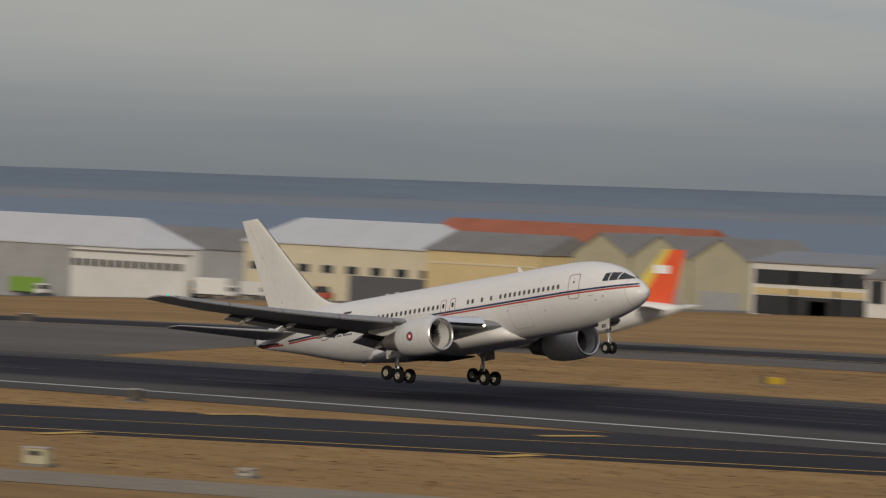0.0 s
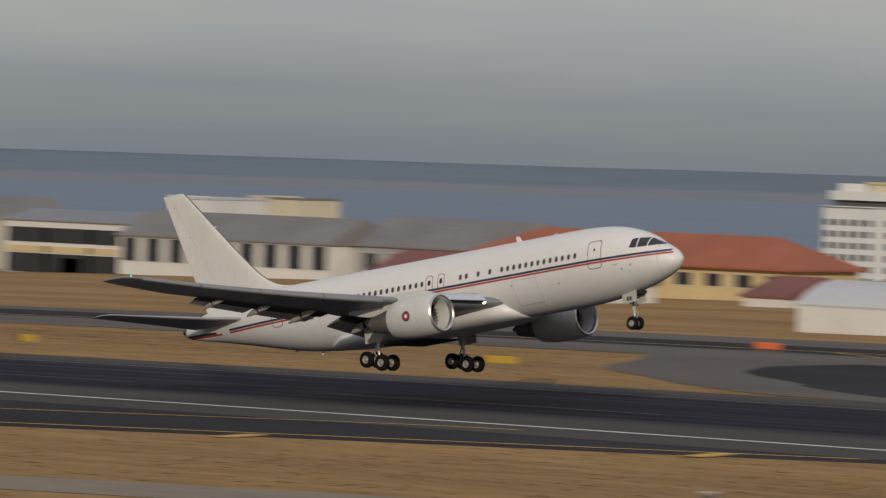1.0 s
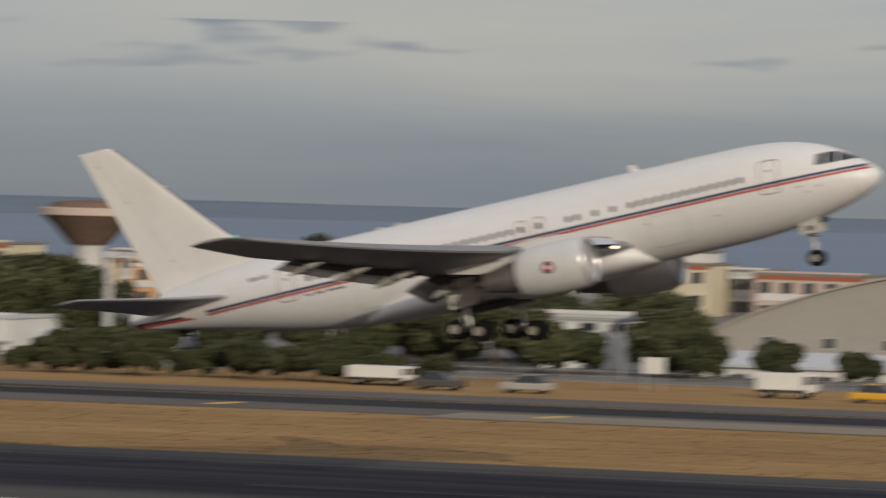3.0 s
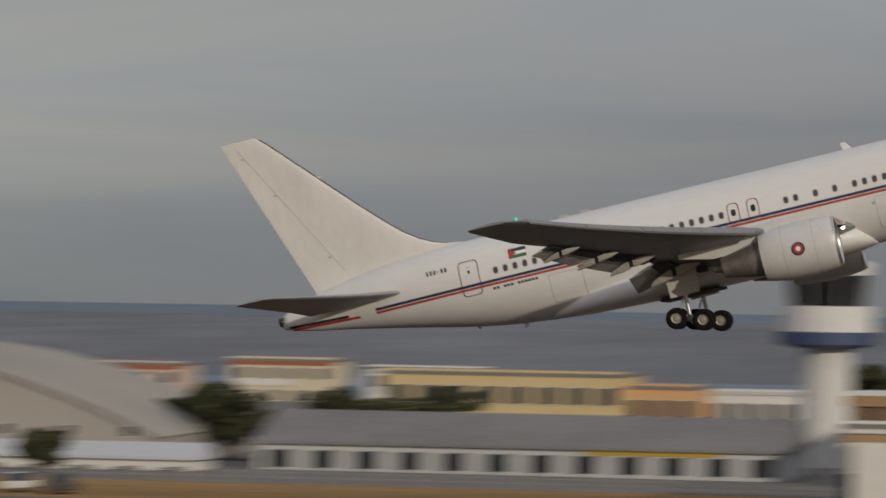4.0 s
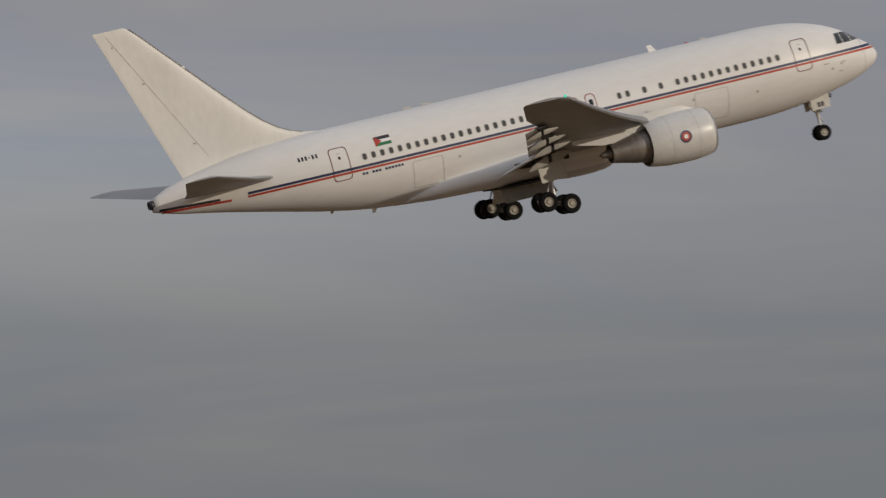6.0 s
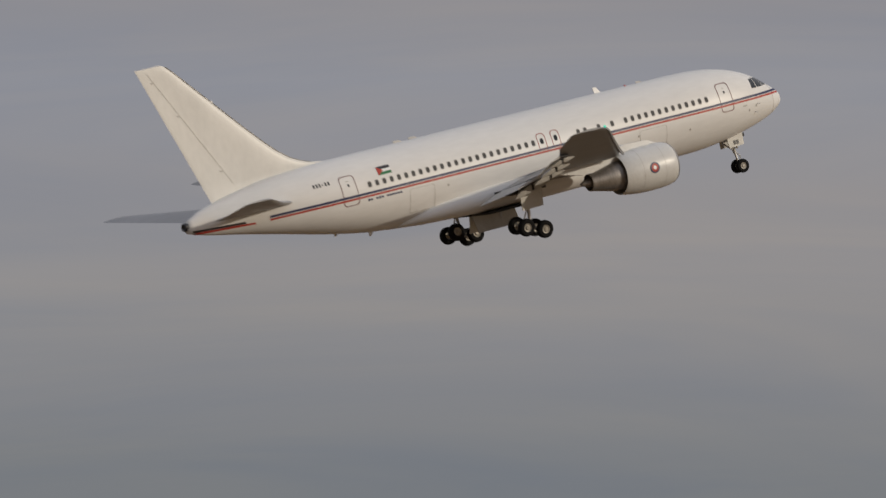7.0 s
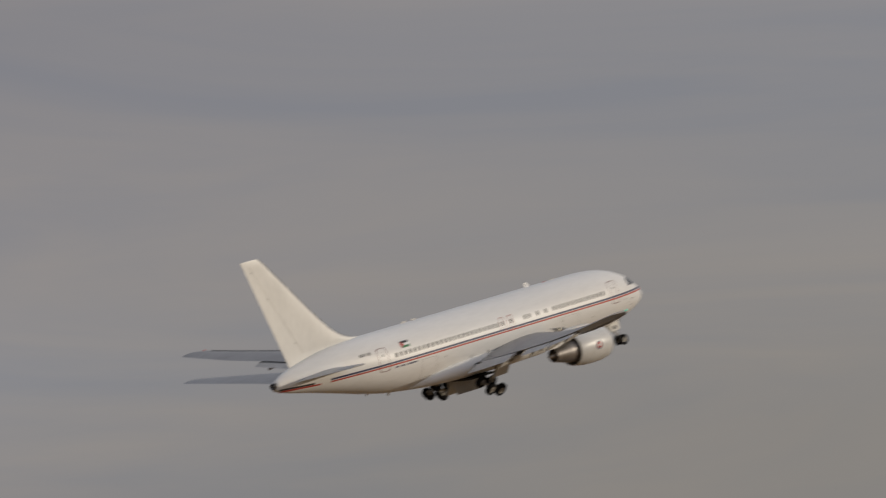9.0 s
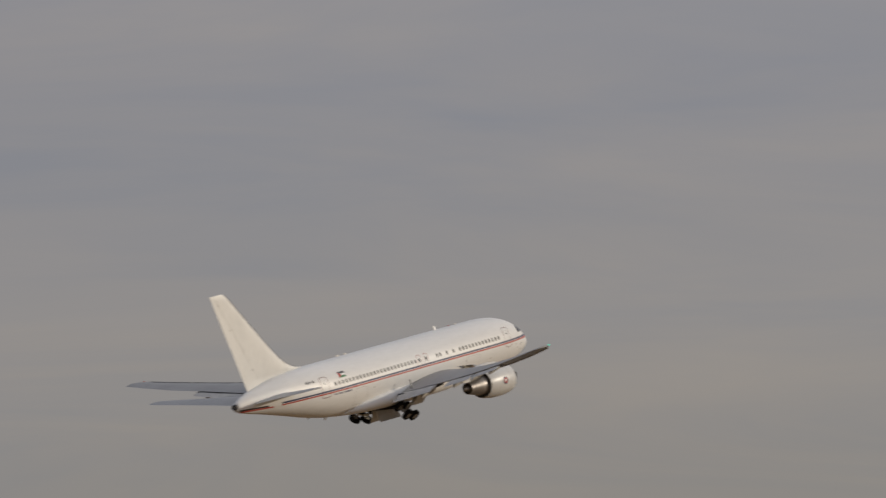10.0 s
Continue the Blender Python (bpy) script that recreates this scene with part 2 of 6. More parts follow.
def runway_material():
    """Weathered grey asphalt with dark tyre rubber along the middle lanes."""
    m = mat("runway_asphalt", (0.078, 0.074, 0.070), 0.95, var=0.18, scale=0.05, fine=1.2, bump=0.008, stretch=(0.2, 1, 1))
    nodes, links = m.node_tree.nodes, m.node_tree.links
    b = nodes["Principled BSDF"]
    base = b.inputs["Base Color"].links[0].from_socket
    coord = nodes.new("ShaderNodeTexCoord")
    split = nodes.new("ShaderNodeSeparateXYZ")
    links.new(coord.outputs["Object"], split.inputs[0])
    mp = nodes.new("ShaderNodeMapping")
    mp.inputs["Scale"].default_value = (0.012, 0.45, 1)
    links.new(coord.outputs["Object"], mp.inputs["Vector"])
    streak = nodes.new("ShaderNodeTexNoise")
    streak.inputs["Scale"].default_value, streak.inputs["Detail"].default_value = 1.0, 6
    links.new(mp.outputs["Vector"], streak.inputs["Vector"])
    off = nodes.new("ShaderNodeMath")
    off.operation = 'SUBTRACT'
    off.inputs[1].default_value = 321.0
    links.new(split.outputs["Y"], off.inputs[0])
    far = nodes.new("ShaderNodeMath")
    far.operation = 'ABSOLUTE'
    links.new(off.outputs[0], far.inputs[0])
    lane = nodes.new("ShaderNodeMapRange")
    lane.interpolation_type = 'SMOOTHSTEP'
    lane.inputs["From Min"].default_value, lane.inputs["From Max"].default_value = 22.0, 13.0
    links.new(far.outputs[0], lane.inputs["Value"])
    amount = nodes.new("ShaderNodeMath")
    amount.operation = 'MULTIPLY'
    links.new(lane.outputs["Result"], amount.inputs[0])
    rub = nodes.new("ShaderNodeMapRange")
    rub.inputs["From Min"].default_value, rub.inputs["From Max"].default_value = 0.25, 0.55
    rub.inputs["To Min"].default_value, rub.inputs["To Max"].default_value = 0.55, 1.0
    links.new(streak.outputs["Fac"], rub.inputs["Value"])
    links.new(rub.outputs["Result"], amount.inputs[1])
    mix = nodes.new("ShaderNodeMix")
    mix.data_type = 'RGBA'
    mix.inputs["B"].default_value = (0.0115, 0.012, 0.0235, 1)
    links.new(amount.outputs[0], mix.inputs["Factor"])
    links.new(base, mix.inputs["A"])
    links.new(mix.outputs["Result"], b.inputs["Base Color"])
    return m


RUNWAY = runway_material()


# ---- mesh helpers ----
def ground_z(x):
    """The airfield's gentle hump along the runway."""
    return -0.00593 * x - 0.2225 * (x / 100) ** 2


def mesh_object(name, verts, faces, material, smooth=False):
    me = bpy.data.meshes.new(name)
    me.from_pydata([tuple(v) for v in verts], [], faces)
    bm = bmesh.new()
    bm.from_mesh(me)
    bmesh.ops.recalc_face_normals(bm, faces=bm.faces)
    bm.to_mesh(me)
    bm.free()
    me.materials.append(material)
    if smooth:
        me.polygons.foreach_set("use_smooth", [True] * len(me.polygons))
    return new(name, me)


def part(name, bm, material, parent, label=""):
    """Link a bmesh as one mesh object under a thing or a part."""
    me = bpy.data.meshes.new(name)
    bm.to_mesh(me)
    bm.free()
    me.materials.append(material)
    ob = new(name, me)
    ob.parent = parent
    return tagged(ob, label)


def solid(name, verts, faces, material, parent, smooth=False, label="", angle=None):
    ob = mesh_object(name, verts, faces, material, smooth)
    if angle:
        ob.data.set_sharp_from_angle(angle=radians(angle))
    ob.parent = parent
    return tagged(ob, label)


def add_box(bm, x0, x1, y0, y1, z0, z1):
    bmesh.ops.create_cube(bm, size=1, matrix=Matrix.Translation(((x0 + x1) / 2, (y0 + y1) / 2, (z0 + z1) / 2)) @ Matrix.Diagonal((x1 - x0, y1 - y0, z1 - z0, 1)))


def box(name, x0, x1, y0, y1, z0, z1, material, parent, label="", bevel=0.0):
    bm = bmesh.new()
    add_box(bm, x0, x1, y0, y1, z0, z1)
    if bevel:
        bmesh.ops.bevel(bm, geom=bm.edges[:], offset=bevel, segments=2, affect='EDGES', profile=0.5)
    return part(name, bm, material, parent, label)


def tube(name, a, b, r0, r1, material, parent, n=12, label=""):
    """A round bar from a to b."""
    a, b = Vector(a), Vector(b)
    way = (b - a)
    q = way.to_track_quat('Z', 'Y').to_matrix()
    verts, faces = [], []
    for p, r in ((a, r0), (b, r1)):
        for k in range(n):
            w = 2 * math.pi * k / n
            verts.append(p + q @ Vector((math.cos(w) * r, math.sin(w) * r, 0)))
    for k in range(n):
        faces.append((k, (k + 1) % n, n + (k + 1) % n, n + k))
    faces += [tuple(range(n)), tuple(range(n, 2 * n))]
    return solid(name, verts, faces, material, parent, True, label, 40)


def loft(rings, closed_ends=True):
    """Vertices and faces of a skin over rings with the same number of points."""
    n = len(rings[0])
    verts = [p for r in rings for p in r]
    faces = []
    for i in range(len(rings) - 1):
        for k in range(n):
            faces.append((i * n + k, i * n + (k + 1) % n, (i + 1) * n + (k + 1) % n, (i + 1) * n + k))
    if closed_ends:
        faces += [tuple(range(n)), tuple(range((len(rings) - 1) * n, len(rings) * n))]
    return verts, faces


def lathe(profile, axis_y, axis_z, n=40):
    """Rings about a fore-and-aft axis; profile rows are (x, radius)."""
    return [[(x, axis_y + r * math.cos(2 * math.pi * k / n), axis_z + r * math.sin(2 * math.pi * k / n)) for k in range(n)] for x, r in profile]


def smooth_table(xs, ys):
    """A monotone smooth curve through a small table."""
    xs, ys = np.array(xs, float), np.array(ys, float)
    h = np.diff(xs)
    s = np.diff(ys) / h
    m = np.zeros(len(xs))
    m[0], m[-1] = s[0], s[-1]
    for i in range(1, len(xs) - 1):
        m[i] = 0 if s[i - 1] * s[i] <= 0 else 2 * s[i - 1] * s[i] / (s[i - 1] + s[i])

    def f(x):
        i = int(min(max(np.searchsorted(xs, x) - 1, 0), len(h) - 1))
        t = min(max((x - xs[i]) / h[i], 0), 1)
        return ((2 * t**3 - 3 * t**2 + 1) * ys[i] + (t**3 - 2 * t**2 + t) * h[i] * m[i] + (-2 * t**3 + 3 * t**2) * ys[i + 1] + (t**3 - t**2) * h[i] * m[i + 1])
    return f


# ---- ground, runway, taxiways, river ----
def structure(ob, label, category):
    return tagged(ob, label, category, kind="structure")


def strip(name, pieces, lift, material, label, category, parent=None):
    """Flat paving between two edges; pieces are (x0, x1, step, low(x), high(x))."""
    verts, faces = [], []
    for x0, x1, step, low, high in pieces:
        n = max(1, round((x1 - x0) / step))
        start = len(verts)
        for k in range(n + 1):
            x = x0 + (x1 - x0) * k / n
            z = ground_z(x) + lift
            verts += [(x, low(x), z), (x, high(x), z)]
        for k in range(n):
            i = start + 2 * k
            faces.append((i, i + 2, i + 3, i + 1))
    ob = mesh_object(name, verts, faces, material)
    if parent:
        ob.parent = parent
        return tagged(ob, label)
    return structure(ob, label, category)


def flat(v):
    return lambda x: v


def line(x0, y0, x1, y1):
    return lambda x: y0 + (y1 - y0) * (x - x0) / (x1 - x0)


def build_ground():
    xs = [-2600 + 40 * k for k in range(131)]
    ys = [-700, -300, 0, 100, 200, 300, 400, 470, 520, 600, 700, 780, 850, 950, 1100, 1300, 1700, 2600, 4900]
    drop = smooth_table([-700, 780, 850, 950, 1100, 1300, 5000], [0, 0, -1.5, -8, -18, -34, -36])
    verts = [(x, y, (ground_z(x) if abs(x) < 1000 else ground_z(math.copysign(1000, x))) * max(0, min(1, (1300 - y) / 400)) + drop(y)) for y in ys for x in xs]
    n = len(xs)
    faces = [(j * n + i, j * n + i + 1, (j + 1) * n + i + 1, (j + 1) * n + i) for j in range(len(ys) - 1) for i in range(n - 1)]
    structure(mesh_object("ground", verts, faces, GRASS, True), "dry yellow-brown grass airfield ground", "ground")

    strip("runway", [(-1200, 900, 10, flat(282.5), flat(347))], 0.03, RUNWAY, "dark asphalt runway with black tyre marks", "runway")
    strip("far_taxiway", [(-1200, -330, 10, flat(411), flat(463)), (-330, -270, 5, flat(411), line(-330, 463, -270, 449)), (-270, 700, 10, flat(411), flat(449))], 0.025, TAXI, "worn grey taxiway along the far side", "taxiway")
    strip("far_taxiway_lane", [(-1200, -150, 10, line(-450, 434, -150, 422), line(-450, 452, -150, 437)), (-150, 700, 10, flat(422), flat(437))], 0.035, EXIT, "dark asphalt lane of the far taxiway", "taxiway")
    low1 = smooth_table([-324, -315, -304, -289, -279, -262, -248], [411.2, 399, 380, 367, 358.5, 349.5, 346.9])
    high1 = smooth_table([-262, -251, -238, -224, -206, -190], [411.2, 391.4, 381, 374, 360, 346.9])
    strip("exit_taxiway", [(-324, -262, 3, low1, flat(411.2)), (-262, -248, 3, low1, high1), (-248, -190, 4, flat(346.8), high1)],
          0.02, TAXI, "curved grey exit taxiway joining the runway", "taxiway")
    strip("exit_taxiway_lane", [(-300, -274, 3, lambda x: low1(x - 12) + 4, flat(411.1)), (-274, -236, 3, lambda x: low1(x - 12) + 3, lambda x: high1(x + 12) - 3), (-236, -212, 3, flat(347), lambda x: high1(x + 12) - 3)],
          0.032, EXIT, "dark middle of the curved exit taxiway", "taxiway")
    strip("west_exit", [(-534, -486, 4, flat(346.8), flat(411.2)), (-486, -430, 4, flat(346.8), lambda x: min(411.2, 354 + (-434 - x) * 1.55 + 0.1))], 0.02, TAXI, "worn grey exit taxiway at the runway's far end", "taxiway")
    lower = lambda x: 366 + 0.43 * x
    upper = lambda x: 407 + 0.43 * x
    strip("near_taxiway", [(-700, -290.6, 8, lower, upper), (-290.6, -195, 4, lower, flat(282.7))], 0.02, EXIT, "dark taxiway meeting the runway at an angle", "taxiway")
    strip("service_road", [(-700, 100, 8, lambda x: 272 + 0.29 * x, lambda x: 283 + 0.29 * x)], 0.02, PATH, "pale concrete service road in the grass", "road")
    strip("apron", [(-1000, 500, 10, smooth_table([-1000, -560, -440, -370, -300, 500], [672, 662, 605, 530, 490, 484]), flat(770))], 0.02, APRON, "concrete apron before the hangars", "apron")

    def mark(pieces, lift, material, label, name="painted_line"):
        strip(name, pieces, lift, material, label, "marking")
    mark([(-1200, 600, 10, flat(291.0), flat(291.9))], 0.05, LINE_WHITE, "white painted runway side line")
    mark([(-1200, 600, 10, flat(337.0), flat(337.5))], 0.05, APRON, "worn white painted runway side line")
    mark([(-1226 + 50 * k, -1196 + 50 * k, 10, flat(313.9), flat(314.2)) for k in range(30)], 0.05, APRON, "faint dashed white runway centre line")
    mark([(-700, -205, 8, lambda x: 369.6 + 0.43 * x, lambda x: 370.2 + 0.43 * x)], 0.05, LINE_YELLOW, "yellow taxiway edge line")
    mark([(-700, -290, 8, lambda x: 387 + 0.43 * x, lambda x: 387.4 + 0.43 * x)], 0.05, LINE_YELLOW, "thin yellow taxiway centre line")
    bend = smooth_table([-290, -262, -236, -215, -200], [262.5, 276, 286.5, 287.5, 283.5])
    mark([(-290, -236, 3, bend, lambda x: bend(x) + 0.5)], 0.055, LINE_YELLOW, "curved yellow lead-in line")
    mark([(-1200, 700, 10, flat(434.6), flat(435.1))], 0.05, LINE_YELLOW, "yellow far taxiway centre line")
    turn = smooth_table([-320, -290, -262, -240, -215, -190], [434, 414, 392, 374, 354, 338])
    mark([(-320, -190, 4, turn, lambda x: turn(x) + 0.45)], 0.055, LINE_YELLOW, "curved yellow exit line")
    def bar(x, y, ux, uy, length, width):
        """A painted bar on the paving; (ux, uy) is its long direction."""
        k = math.hypot(ux, uy)
        ux, uy = ux / k, uy / k
        c = [(x + ux * length * a - uy * width * b, y + uy * length * a + ux * width * b) for a, b in ((-1, -1), (1, -1), (1, 1), (-1, 1))]
        structure(mesh_object("painted_bar", [(p, q, ground_z(p) + 0.055) for p, q in c], [(0, 1, 2, 3)], LINE_YELLOW), "yellow shoulder bar on the taxiway edge", "marking")
    for x, y in ((-326, 225), (-297, 237.5), (-267.6, 250.5), (-238.7, 263), (-212, 275.5), (-197.4, 283), (-184.7, 287)):
        bar(x, y, -0.25, 1, 2.6, 0.75)
    for x, y in ((-287.5, 274.4), (-318, 270), (-256, 416), (-225, 416), (-199, 418), (-170, 418), (-142, 415), (-114, 415), (-86, 415), (-57, 415)):
        bar(x, y, 0.15, 1, 2.6, 0.8)
    strip("concrete_pad", [(-150, -40, 5, flat(407), flat(418))], 0.042, PATH, "pale concrete shoulder beside the taxiway", "paving")

    # river and the land beyond it, haze put into their colours
    fall = smooth_table([-75, -40, -30, -20, 0, 8, 75], [0.5, 0.8, 3.5, 9, 11, 18, 18])

    def arc(name, rings, material, label, category, a0=-75, a1=75, sinks=False):
        az = [radians(a0 + (a1 - a0) * k / 150) for k in range(151)]
        verts, faces = [], []
        for j, (r, z, amp) in enumerate(rings):
            for k, w in enumerate(az):
                h = z + amp * (noise.noise((w * 9, j * 0.7, 1.5)) + 0.6 * noise.noise((w * 40, j, 4.0))) - (fall(math.degrees(w)) if sinks else 0)
                verts.append((r * math.sin(w), r * math.cos(w), h))
        n = len(az)
        faces = [(j * n + i, j * n + i + 1, (j + 1) * n + i + 1, (j + 1) * n + i) for j in range(len(rings) - 1) for i in range(n - 1)]
        structure(mesh_object(name, verts, faces, material, True), label, category)
    arc("river", [(1250, -27, 0), (2500, -27, 0), (4960, -27, 0)], WATER, "wide blue-grey river, paled for haze", "water")
    arc("far_mud_flat", [(4150, -27.5, 0), (4180, -26.6, 0.3), (4380, -22.6, 0.5), (4500, -21.0, 0.5), (4520, -28, 0)], MUD, "mud flats on the far bank, tinted blue-grey for haze", "shore", sinks=True)
    arc("far_town_shore", [(2300, -28, 0), (2330, -26.6, 0.2), (2700, -24.5, 0.7), (3300, -21, 0.9), (4000, -18, 1.0), (4300, -28, 0)], TOWN_HAZE, "low built-up far bank, tinted grey for haze", "shore", -13, 60)
    arc("far_shore", [(4440, -27.5, 0), (4480, -21.5, 0.6), (4600, -15.5, 1.0), (4800, -9.5, 1.0), (4900, -9.0, 1.2), (4950, -28, 0)], SHORE, "wooded far bank, tinted blue-grey for haze", "shore", sinks=True)


def build_grass():
    """Upright dry tufts over the nearer grass, one mesh."""
    rng = np.random.default_rng(4)
    n = 50000
    x = rng.uniform(-470, 40, n)
    y = np.where(rng.random(n) < 0.6, rng.uniform(205, 290, n), rng.uniform(346, 411, n))
    low1 = smooth_table([-324, -315, -304, -289, -279, -262, -248], [411.2, 399, 380, 367, 358.5, 349.5, 346.9])
    high1 = smooth_table([-262, -251, -238, -224, -206, -190], [411.2, 391.4, 381, 374, 360, 346.9])
    on_near = (y < 282) & ~((y > 365 + 0.43 * x) & (y < 408 + 0.43 * x) & (x < -290)) & ~((y > 365 + 0.43 * x) & (x >= -291) & (x < -195)) & ~((y > 271 + 0.29 * x) & (y < 284 + 0.29 * x))
    edge, rim = np.array([low1(v) for v in x]), np.array([high1(v) for v in x])
    on_far = (y > 347.5) & (y < 410.5) & ~((x > -324) & (x < -190) & (y > edge) & ((x < -262) | (y < rim))) & ~((x < -430) & (y < 355 - (x + 434) * 1.55)) & ~((x > -150) & (x < -40) & (y > 406.5))
    keep = on_near | on_far
    x, y = x[keep], y[keep]
    n = len(x)
    z = -0.00593 * x - 0.2225 * (x / 100) ** 2
    w = rng.uniform(0.10, 0.45, n)
    h = rng.uniform(0.01, 0.045, n)
    a = rng.uniform(0, math.pi, n)
    dx, dy = np.cos(a) * w, np.sin(a) * w
    lx, ly = rng.uniform(-0.12, 0.12, n), rng.uniform(-0.12, 0.12, n)
    v = np.stack([np.stack([x - dx, y - dy, z - 0.01], 1), np.stack([x + dx, y + dy, z - 0.01], 1), np.stack([x + dx * 0.6 + lx, y + dy * 0.6 + ly, z + h], 1), np.stack([x - dx * 0.4 + lx, y - dy * 0.4 + ly, z + h * 0.8], 1)], 1).reshape(-1, 3)
    me = bpy.data.meshes.new("dry_grass")
    me.vertices.add(len(v))
    me.vertices.foreach_set("co", v.ravel())
    me.loops.add(4 * n)
    me.loops.foreach_set("vertex_index", np.arange(4 * n))
    me.polygons.add(n)
    me.polygons.foreach_set("loop_start", np.arange(0, 4 * n, 4))
    me.update(calc_edges=True)
    me.materials.append(STRAW)
    tagged(new("dry_grass", me), "dry straw-coloured grass tufts beside the runway", "grass", kind="stuff")


build_ground()
build_grass()


# ---- the departing airliner: x forward, stations s run aft from the nose ----
AXIS = 5.07   # fuselage axis over the wheels' lowest point
REF = 25.0    # station at the origin
TOP = smooth_table([0, 0.25, 0.7, 1.1, 1.6, 2.1, 2.9, 3.6, 4.6, 6, 8, 10, 30, 36, 40, 43, 45.5, 46.8], [-0.42, -0.02, 0.38, 0.64, 1.00, 1.34, 1.76, 2.03, 2.32, 2.57, 2.69, 2.705, 2.705, 2.70, 2.52, 2.10, 1.55, 0.98])
BOT = smooth_table([0, 0.25, 0.7, 1.3, 2.1, 2.9, 3.6, 4.6, 6, 8, 10, 30, 33, 36, 40, 43, 45.5, 46.8], [-0.60, -0.98, -1.27, -1.54, -1.80, -2.0, -2.15, -2.34, -2.53, -2.68, -2.705, -2.705, -2.54, -2.09, -1.22, -0.58, -0.10, 0.26])
WID = smooth_table([0, 0.25, 0.7, 1.3, 2.1, 2.9, 3.6, 4.6, 6, 8, 10, 29, 33, 36, 40, 43, 45.5, 46.8], [0.09, 0.50, 0.84, 1.17, 1.50, 1.76, 1.95, 2.16, 2.37, 2.50, 2.515, 2.515, 2.44, 2.24, 1.66, 1.08, 0.55, 0.25])


def skin(s, z, lift=0.0, side=-1):
    """The fuselage skin at station s and height z over the axis; side -1 is its right."""
    zt, zb, w = TOP(s), BOT(s), WID(s)
    zc = (zt + zb) / 2
    u = max(-0.999, min(0.999, (z - zc) / ((zt - zb) / 2)))
    y = w * math.sqrt(1 - u * u)
    n = Vector((0, y / (w * w), (z - zc) / ((zt - zb) / 2) ** 2)).normalized()
    return Vector((REF - s, side * (y + n.y * lift), z + n.z * lift + AXIS))


def skin_strip(name, s0, s1, step, low, high, lift, material, parent, side=-1, label=""):
    n = max(2, round((s1 - s0) / step))
    verts, faces = [], []
    for k in range(n + 1):
        s = s0 + (s1 - s0) * k / n
        a, b = low(s), high(s)
        verts += [skin(s, a, lift, side), skin(s, (a + b) / 2, lift, side), skin(s, b, lift, side)]
    for k in range(n):
        i = 3 * k
        faces += [(i, i + 3, i + 4, i + 1), (i + 1, i + 4, i + 5, i + 2)]
    return solid(name, verts, faces, material, parent, True, label)


def rounded(w, h, r, n=4):
    pts = []
    for cx, cy, a0 in ((w / 2 - r, h / 2 - r, 0), (-w / 2 + r, h / 2 - r, 90), (-w / 2 + r, -h / 2 + r, 180), (w / 2 - r, -h / 2 + r, 270)):
        for k in range(n + 1):
            a = radians(a0 + 90 * k / n)
            pts.append((cx + r * math.cos(a), cy + r * math.sin(a)))
    return pts


def skin_frame(name, s, z, w, h, r, band, lift, material, parent, side=-1, label=""):
    """A rounded outline on the skin."""
    outer, inner = rounded(w, h, r), rounded(w - 2 * band, h - 2 * band, max(0.02, r - band))
    if h > 0.9:   # follow the curve of the skin along the uprights
        def dense(p):
            out = []
            for i, a in enumerate(p):
                b = p[(i + 1) % len(p)]
                m = max(1, int(math.dist(a, b) / 0.2))
                out += [(a[0] + (b[0] - a[0]) * k / m, a[1] + (b[1] - a[1]) * k / m) for k in range(m)]
            return out
        m = len(dense(outer))
        t = [dense(outer), [(x * (w - 2 * band) / w, y * (h - 2 * band) / h) for x, y in dense(outer)]]
        outer, inner = t
    n = len(outer)
    verts = [skin(s + a, z + b, lift, side) for a, b in outer] + [skin(s + a, z + b, lift, side) for a, b in inner]
    faces = [(k, (k + 1) % n, n + (k + 1) % n, n + k) for k in range(n)]
    return solid(name, verts, faces, material, parent, False, label)


def skin_pane(name, s, z, w, h, r, lift, material, parent, side=-1, label=""):
    pts = rounded(w, h, r, 3)
    verts = [skin(s + a, z + b, lift, side) for a, b in pts]
    return solid(name, verts, [tuple(range(len(pts)))], material, parent, False, label)


def airfoil(chord, thick, n=14):
    """Upper then lower surface, leading edge first; x aft."""
    up, lo = [], []
    for k in range(n + 1):
        x = (1 - math.cos(math.pi * k / n)) / 2
        t = 5 * thick * (0.2969 * math.sqrt(x) - 0.1260 * x - 0.3516 * x**2 + 0.2843 * x**3 - 0.1015 * x**4)
        camber = 0.018 * math.sin(math.pi * x)
        up.append((x * chord, (camber + t) * chord))
        lo.append((x * chord, (camber - t * 0.8) * chord))
    return up + lo[-2:0:-1]


def wing_skin(stations, upright=False):
    """stations: (le station, span place, height, chord, thickness, twist degrees)."""
    rings = []
    for s, y, z, c, t, tw in stations:
        ring = []
        for a, b in airfoil(c, t):
            b2 = b - math.tan(radians(tw)) * a
            if upright:
                ring.append((REF - s - a, y + b, z + AXIS))
            else:
                ring.append((REF - s - a, y, z + b2 + AXIS))
        rings.append(ring)
    return loft(rings)


def wing_le(y):
    return 14.9 + 0.705 * (y - 2.4)


def wing_te(y):
    return 26.6 - 0.02 * (y - 2.4) if y < 8.2 else 26.48 + (32.6 - 26.48) * (y - 8.2) / (23.75 - 8.2)


def wing_z(y):
    u = max(0, y - 2.4) / 21.4
    return -1.55 + 1.9 * u + 1.6 * u * u


